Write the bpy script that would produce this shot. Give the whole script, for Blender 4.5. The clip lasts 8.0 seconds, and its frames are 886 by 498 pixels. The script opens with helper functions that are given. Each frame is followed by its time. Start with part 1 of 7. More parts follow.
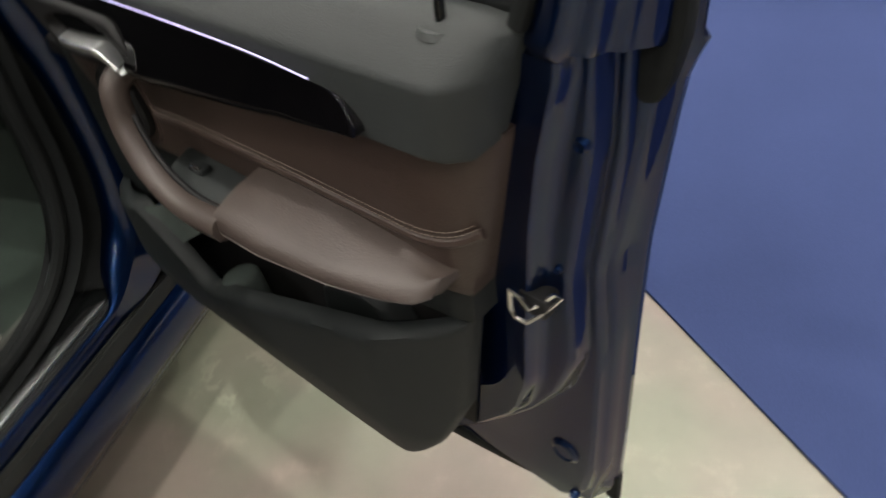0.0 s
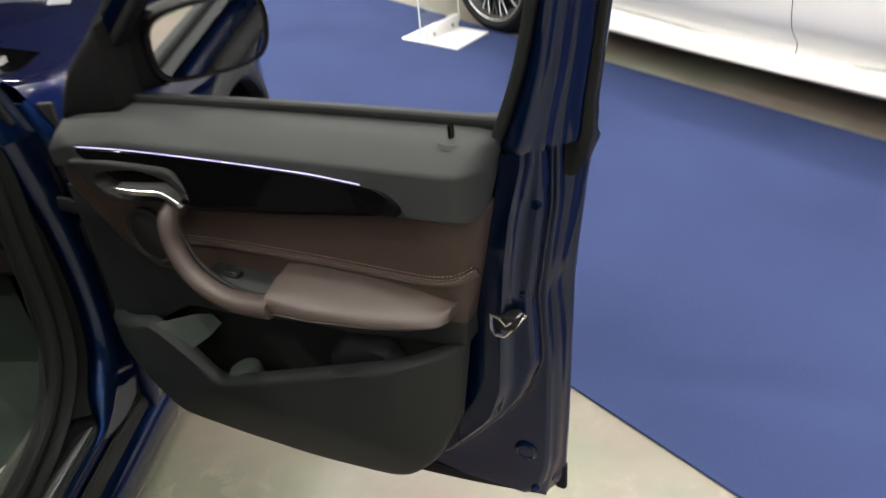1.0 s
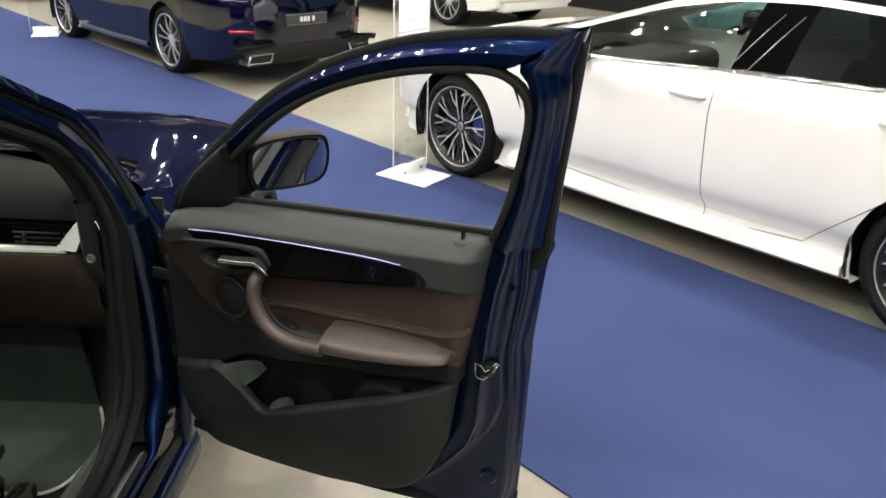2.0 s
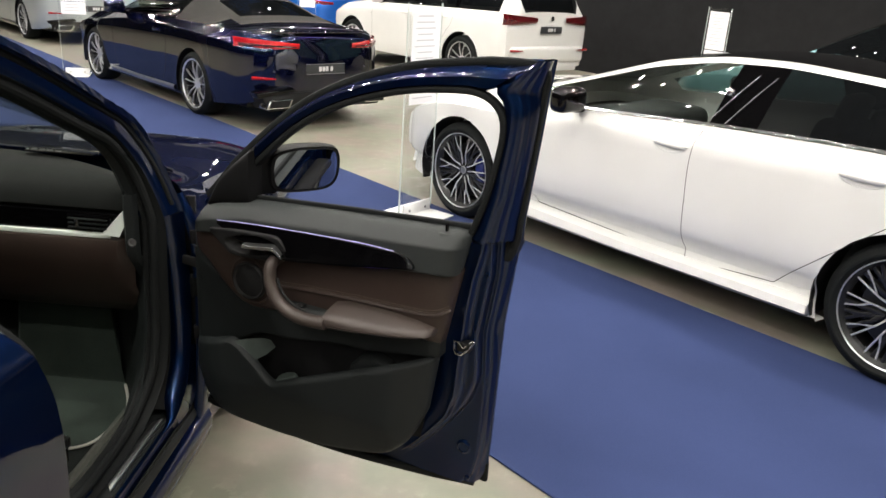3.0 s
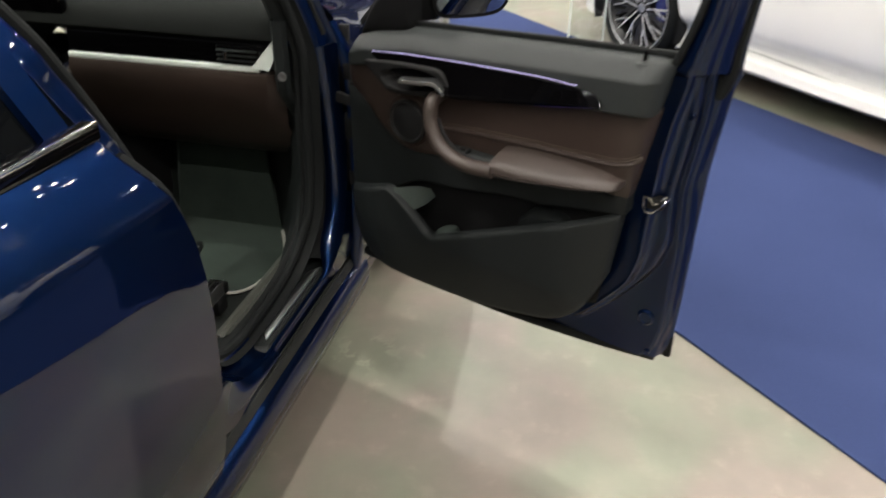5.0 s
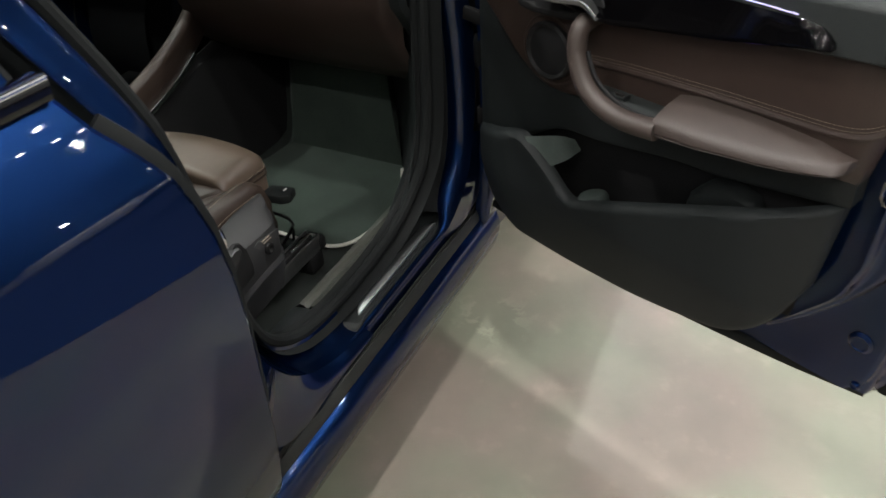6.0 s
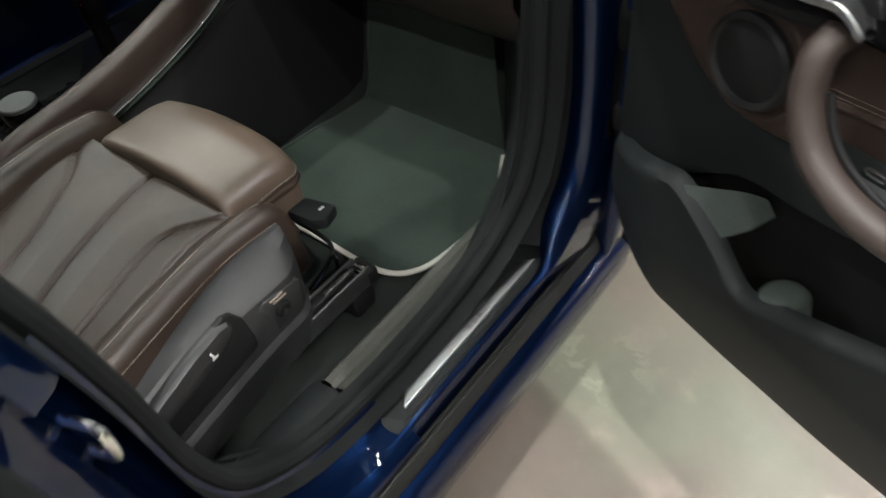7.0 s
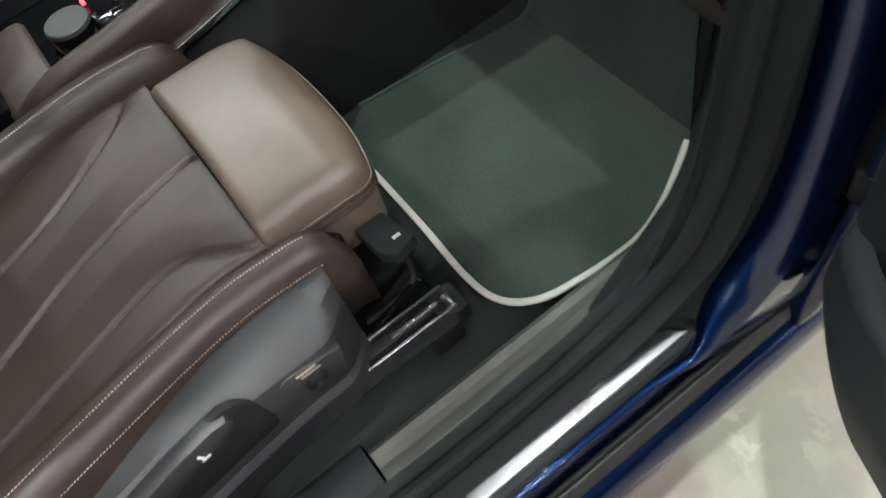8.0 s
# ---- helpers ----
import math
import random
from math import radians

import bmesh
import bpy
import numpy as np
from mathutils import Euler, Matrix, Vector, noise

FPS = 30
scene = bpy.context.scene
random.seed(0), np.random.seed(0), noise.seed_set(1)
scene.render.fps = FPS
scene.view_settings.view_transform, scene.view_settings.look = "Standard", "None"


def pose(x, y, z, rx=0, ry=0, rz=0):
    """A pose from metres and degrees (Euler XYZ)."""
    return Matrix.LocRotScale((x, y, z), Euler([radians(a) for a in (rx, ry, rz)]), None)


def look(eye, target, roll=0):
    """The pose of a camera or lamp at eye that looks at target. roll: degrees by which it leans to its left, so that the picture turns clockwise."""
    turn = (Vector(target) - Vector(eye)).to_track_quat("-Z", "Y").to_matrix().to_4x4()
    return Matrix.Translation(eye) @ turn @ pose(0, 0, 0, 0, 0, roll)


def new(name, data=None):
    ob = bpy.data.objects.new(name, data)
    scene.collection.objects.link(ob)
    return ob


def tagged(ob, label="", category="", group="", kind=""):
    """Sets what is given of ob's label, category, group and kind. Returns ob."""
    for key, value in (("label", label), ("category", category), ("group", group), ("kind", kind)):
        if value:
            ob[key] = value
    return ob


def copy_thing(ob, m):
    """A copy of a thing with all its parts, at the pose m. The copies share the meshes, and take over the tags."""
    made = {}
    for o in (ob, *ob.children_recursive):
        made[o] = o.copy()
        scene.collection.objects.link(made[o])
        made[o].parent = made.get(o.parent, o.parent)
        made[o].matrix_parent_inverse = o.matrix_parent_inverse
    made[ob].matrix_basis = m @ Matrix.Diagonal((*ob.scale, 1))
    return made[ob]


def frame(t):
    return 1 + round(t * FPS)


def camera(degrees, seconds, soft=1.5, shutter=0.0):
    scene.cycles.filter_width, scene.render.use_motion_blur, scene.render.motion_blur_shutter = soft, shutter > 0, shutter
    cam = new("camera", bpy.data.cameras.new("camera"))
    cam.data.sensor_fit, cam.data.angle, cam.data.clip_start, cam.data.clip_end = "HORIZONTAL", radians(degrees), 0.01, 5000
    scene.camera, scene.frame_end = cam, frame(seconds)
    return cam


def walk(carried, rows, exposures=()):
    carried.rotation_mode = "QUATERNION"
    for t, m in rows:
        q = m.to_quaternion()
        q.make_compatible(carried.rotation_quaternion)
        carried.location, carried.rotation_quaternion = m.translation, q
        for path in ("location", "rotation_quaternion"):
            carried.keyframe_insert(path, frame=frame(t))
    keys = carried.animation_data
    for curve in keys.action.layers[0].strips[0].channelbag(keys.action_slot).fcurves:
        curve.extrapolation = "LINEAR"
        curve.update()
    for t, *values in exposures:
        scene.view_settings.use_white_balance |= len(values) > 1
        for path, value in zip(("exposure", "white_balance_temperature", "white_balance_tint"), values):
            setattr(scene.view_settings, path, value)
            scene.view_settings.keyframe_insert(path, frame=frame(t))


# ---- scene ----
cam = camera(59.0, 8.0, shutter=0.4)
PATH = [
    (0, (1.039, -0.712, 1.402), (0.43, 0.613, 0.033), -8.3),
    (0.2, (0.953, -0.784, 1.415), (0.538, 0.641, 0.074), -10.5),
    (0.5, (0.945, -0.838, 1.438), (0.68, 0.68, 0.164), -10.8),
    (1, (0.912, -1.115, 1.561), (0.718, 0.539, 0.453), -5.1),
    (1.5, (0.88, -1.417, 1.686), (0.738, 0.365, 0.788), 0.1),
    (1.7, (0.814, -1.519, 1.745), (0.762, 0.281, 0.875), 1.2),
    (2.8, (0.857, -1.98, 1.73), (0.807, -0.086, 1.09), 3.2),
    (3, (0.88, -2.019, 1.72), (0.819, -0.136, 1.049), 4.0),
    (3.5, (0.907, -2.072, 1.715), (0.746, -0.194, 1.046), 2.5),
    (4, (0.918, -2.087, 1.707), (0.751, -0.216, 1.022), 1.9),
    (4.5, (0.895, -1.991, 1.649), (0.641, -0.188, 0.821), 1.5),
    (4.7, (0.86, -1.908, 1.622), (0.542, -0.156, 0.712), 1.0),
    (5.8, (0.738, -1.418, 1.495), (0.051, 0.03, 0.299), -2.3),
    (6, (0.75, -1.323, 1.477), (-0.016, 0.062, 0.254), -3.9),
    (6.5, (0.636, -1.037, 1.421), (-0.2, 0.167, 0.06), -4.4),
    (7, (0.488, -0.765, 1.358), (-0.443, 0.265, -0.081), -6.9),
    (7.5, (0.389, -0.506, 1.305), (-0.676, 0.127, -0.265), -15.2),
    (8, (0.254, -0.358, 1.28), (-0.772, 0.023, -0.394), -19.3),
]
EXPOSURES = [(0.0, -0.05, 6500, 10), (0.5, 0.15, 6500, 10), (1.0, 0.14, 6500, 10), (1.7, 0.14, 6500, 10), (2.8, -0.14, 6500, 10), (4.3, -0.13, 6500, 10), (4.7, -0.06, 6500, 10), (6.0, 0.0, 6200, 10), (6.5, 0.14, 6150, 10), (7.0, 0.47, 6150, 10), (7.5, 0.70, 6000, 10), (8.0, 0.96, 5950, 10)]
walk(cam, [(t, look(eye, target, roll)) for t, eye, target, roll in PATH], EXPOSURES)

# ---- world, lamps and exposure ----
world = bpy.data.worlds.new("hall_air")
scene.world = world
world.use_nodes = True
world.node_tree.nodes["Background"].inputs[0].default_value = (0.55, 0.6, 0.7, 1)
world.node_tree.nodes["Background"].inputs[1].default_value = 0.06


def lamp(x, y, z, watts, size, colour=(1.0, 0.95, 0.87)):
    data = bpy.data.lights.new("hall_lamp", "AREA")
    data.energy, data.shape, data.size, data.color = watts, "SQUARE", size, colour
    ob = new("hall_lamp", data)
    ob.matrix_world = pose(x, y, z)
    return ob


for gy in range(9):
    for gx in range(8):
        x, y = -12.0 + 2.9 * gx + (gy % 2) * 1.2, -8.0 + 2.9 * gy
        watts = (45, 70, 115 if -2 < x < 4 else 90)[gy] * (0.45 if x > 4 else 1.0) if y < 0 else (48 if x > -1 else (60 if y < 3 and x > -6 else 95))
        near = 0 < x < 2 and 0 < y < 2
        if (gx + 2 * gy) % 3 == 1:
            lamp(x - 0.45 * near, y - 1.30 * near, 6.8, 205 if near else watts * 3.2, 0.13)
lamp(4.4, 2.7, 6.8, 350, 0.13)
# the rest of the hall's grid of lamps, behind
for gy in range(4):
    for gx in range(6):
        lamp(-5.0 + 2.9 * gx + (gy % 2) * 1.2, -10.9 - 2.9 * gy, 6.8, 18, 0.25)
# spot lamps on the truss over the drape
for k in range(22):
    p = Vector((-0.70, 0.714, 0)) * (-8.0 + 1.5 * k) + Vector((0.714, 0.70, 0)) * 11.3
    spot = lamp(p.x, p.y, 3.6 + 0.8 * (k % 3), 20, 0.10)
    spot.matrix_world = look((p.x, p.y, 3.6 + 0.8 * (k % 3)), (p.x - 3.2, p.y - 3.2, 0.6))

# ---- materials ----


def material(name, colour, rough=0.5, metal=0.0, coat=0.0, vary=0.1, scale=40.0, bump=0.0, bump_scale=None, wide=3.0, alpha=None, sheen=0.0, spec=0.5, ior=None):
    """A surface with fine grain and broad unevenness in tone, and a fine relief."""
    mat = bpy.data.materials.new(name)
    mat.use_nodes = True
    nodes, links = mat.node_tree.nodes, mat.node_tree.links
    bsdf = nodes["Principled BSDF"]
    bsdf.inputs["Roughness"].default_value = rough
    bsdf.inputs["Metallic"].default_value = metal
    bsdf.inputs["Coat Weight"].default_value = coat
    bsdf.inputs["Coat Roughness"].default_value = 0.03
    bsdf.inputs["Sheen Weight"].default_value = sheen
    bsdf.inputs["Specular IOR Level"].default_value = spec
    coord = nodes.new("ShaderNodeTexCoord")
    tones = []
    for sc, det in ((scale, 5.0), (wide, 3.0)):
        tex = nodes.new("ShaderNodeTexNoise")
        tex.inputs["Scale"].default_value, tex.inputs["Detail"].default_value = sc, det
        links.new(coord.outputs["Object"], tex.inputs["Vector"])
        tones.append(tex)
    mean = nodes.new("ShaderNodeMix")
    mean.data_type = "FLOAT"
    mean.inputs[0].default_value = 0.5
    links.new(tones[0].outputs["Fac"], mean.inputs[2])
    links.new(tones[1].outputs["Fac"], mean.inputs[3])
    ramp = nodes.new("ShaderNodeValToRGB")
    ramp.color_ramp.elements[0].position, ramp.color_ramp.elements[1].position = 0.3, 0.7
    ramp.color_ramp.elements[0].color = (*[max(0.0, c * (1 - vary)) for c in colour], 1)
    ramp.color_ramp.elements[1].color = (*[min(1.0, c * (1 + vary)) for c in colour], 1)
    links.new(mean.outputs[0], ramp.inputs["Fac"])
    links.new(ramp.outputs["Color"], bsdf.inputs["Base Color"])
    if bump:
        relief = nodes.new("ShaderNodeTexNoise")
        relief.inputs["Scale"].default_value, relief.inputs["Detail"].default_value = bump_scale or scale * 4, 4.0
        links.new(coord.outputs["Object"], relief.inputs["Vector"])
        node = nodes.new("ShaderNodeBump")
        node.inputs["Strength"].default_value, node.inputs["Distance"].default_value = bump, 0.002
        links.new(relief.outputs["Fac"], node.inputs["Height"])
        links.new(node.outputs["Normal"], bsdf.inputs["Normal"])
    return mat


def paint(name, colour, metal=0.6, rough=0.32, coat_ior=1.5):
    mat = material(name, colour, rough, metal, 1.0, 0.06, 900.0, wide=2.0)
    mat.node_tree.nodes["Principled BSDF"].inputs["Coat IOR"].default_value = coat_ior
    if metal > 0.9:
        mat.node_tree.nodes["Principled BSDF"].inputs["Specular Tint"].default_value = (0.08, 0.13, 0.26, 1)
    return mat


def glass(name, tint, clear):
    """A pane: partly clear, with a mirror-like gloss."""
    mat = bpy.data.materials.new(name)
    mat.use_nodes = True
    nodes, links = mat.node_tree.nodes, mat.node_tree.links
    nodes.remove(nodes["Principled BSDF"])
    see, gloss, mix, facing = (nodes.new("ShaderNode" + k) for k in ("BsdfTransparent", "BsdfGlossy", "MixShader", "LayerWeight"))
    power, fres = nodes.new("ShaderNodeMath"), nodes.new("ShaderNodeMath")
    power.operation, power.inputs[1].default_value = "POWER", 5.0
    fres.operation, fres.inputs[1].default_value, fres.inputs[2].default_value = "MULTIPLY_ADD", 0.92, 0.06
    facing.inputs["Blend"].default_value = 0.5
    links.new(facing.outputs["Facing"], power.inputs[0])
    links.new(power.outputs[0], fres.inputs[0])
    dark, both = nodes.new("ShaderNodeBsdfDiffuse"), nodes.new("ShaderNodeMixShader")
    see.inputs[0].default_value = (*tint, 1)
    gloss.inputs["Roughness"].default_value = 0.02
    dark.inputs[0].default_value = (0.006, 0.007, 0.008, 1)
    both.inputs[0].default_value = clear
    links.new(dark.outputs[0], both.inputs[1])
    links.new(see.outputs[0], both.inputs[2])
    links.new(fres.outputs[0], mix.inputs[0])
    links.new(both.outputs[0], mix.inputs[1])
    links.new(gloss.outputs[0], mix.inputs[2])
    links.new(mix.outputs[0], nodes["Material Output"].inputs[0])
    return mat


def glowing(name, colour, strength):
    mat = bpy.data.materials.new(name)
    mat.use_nodes = True
    bsdf = mat.node_tree.nodes["Principled BSDF"]
    bsdf.inputs["Base Color"].default_value = (*colour, 1)
    bsdf.inputs["Emission Color"].default_value = (*colour, 1)
    bsdf.inputs["Emission Strength"].default_value = strength
    return mat


def concrete_material():
    """Polished grey-beige concrete with cloudy pale patches, trowel marks and fine dark specks."""
    mat = material("concrete", (0.182, 0.166, 0.142), 0.42, vary=0.16, scale=9.0, bump=0.06, bump_scale=60.0, wide=1.6)
    nodes, links = mat.node_tree.nodes, mat.node_tree.links
    bsdf = nodes["Principled BSDF"]
    old = bsdf.inputs["Base Color"].links[0].from_socket
    coord = nodes.new("ShaderNodeTexCoord")

    def cloud(scale, detail, distortion, low, high, top, colour, base):
        warp = nodes.new("ShaderNodeTexNoise")
        warp.inputs["Scale"].default_value, warp.inputs["Detail"].default_value = scale, detail
        warp.inputs["Distortion"].default_value, warp.inputs["Roughness"].default_value = distortion, 0.62
        links.new(coord.outputs["Object"], warp.inputs["Vector"])
        ramp = nodes.new("ShaderNodeValToRGB")
        ramp.color_ramp.elements[0].position, ramp.color_ramp.elements[1].position = low, high
        ramp.color_ramp.elements[0].color, ramp.color_ramp.elements[1].color = (0, 0, 0, 1), (top, top, top, 1)
        links.new(warp.outputs["Fac"], ramp.inputs["Fac"])
        node = nodes.new("ShaderNodeMix")
        node.data_type = "RGBA"
        node.inputs[7].default_value = (*colour, 1)
        links.new(ramp.outputs["Color"], node.inputs[0])
        links.new(base, node.inputs[6])
        return node

    mix = cloud(1.7, 5.0, 0.2, 0.42, 0.70, 0.40, (0.265, 0.247, 0.215), old)
    mix = cloud(9.0, 8.0, 0.15, 0.58, 0.78, 0.45, (0.30, 0.282, 0.245), mix.outputs[2])
    mix = cloud(38.0, 4.0, 0.0, 0.70, 0.76, 0.5, (0.09, 0.08, 0.07), mix.outputs[2])
    # dried pale splash beside the sill
    veins = cloud(11.0, 5.0, 0.25, 0.50, 0.56, 0.7, (0.42, 0.40, 0.35), mix.outputs[2])
    peak = veins.inputs[0].links[0].from_node
    last = peak.color_ramp.elements.new(0.68)
    last.color = (0, 0, 0, 1)
    away = nodes.new("ShaderNodeVectorMath")
    away.operation = "DISTANCE"
    away.inputs[1].default_value = (0.085, 0.12, 0.0)
    links.new(coord.outputs["Object"], away.inputs[0])
    edge = nodes.new("ShaderNodeValToRGB")
    edge.color_ramp.elements[0].position, edge.color_ramp.elements[1].position = 0.03, 0.14
    edge.color_ramp.elements[0].color, edge.color_ramp.elements[1].color = (0.5, 0.5, 0.5, 1), (0, 0, 0, 1)
    links.new(away.outputs["Value"], edge.inputs["Fac"])
    patch_ = nodes.new("ShaderNodeMath")
    patch_.operation = "MULTIPLY"
    links.new(peak.outputs["Color"], patch_.inputs[0])
    links.new(edge.outputs["Color"], patch_.inputs[1])
    links.new(patch_.outputs[0], veins.inputs[0])
    mix = veins
    tint = nodes.new("ShaderNodeTexNoise")
    tint.inputs["Scale"].default_value, tint.inputs["Detail"].default_value = 2.3, 2.0
    links.new(coord.outputs["Object"], tint.inputs["Vector"])
    hue = nodes.new("ShaderNodeValToRGB")
    hue.color_ramp.elements[0].position, hue.color_ramp.elements[1].position = 0.40, 0.60
    hue.color_ramp.elements[0].color, hue.color_ramp.elements[1].color = (0.88, 1.0, 0.87, 1), (1.0, 0.92, 0.90, 1)
    links.new(tint.outputs["Fac"], hue.inputs["Fac"])
    both = nodes.new("ShaderNodeMix")
    both.data_type, both.blend_type = "RGBA", "MULTIPLY"
    both.inputs[0].default_value = 1.0
    links.new(mix.outputs[2], both.inputs[6])
    links.new(hue.outputs["Color"], both.inputs[7])
    links.new(both.outputs[2], bsdf.inputs["Base Color"])
    return mat


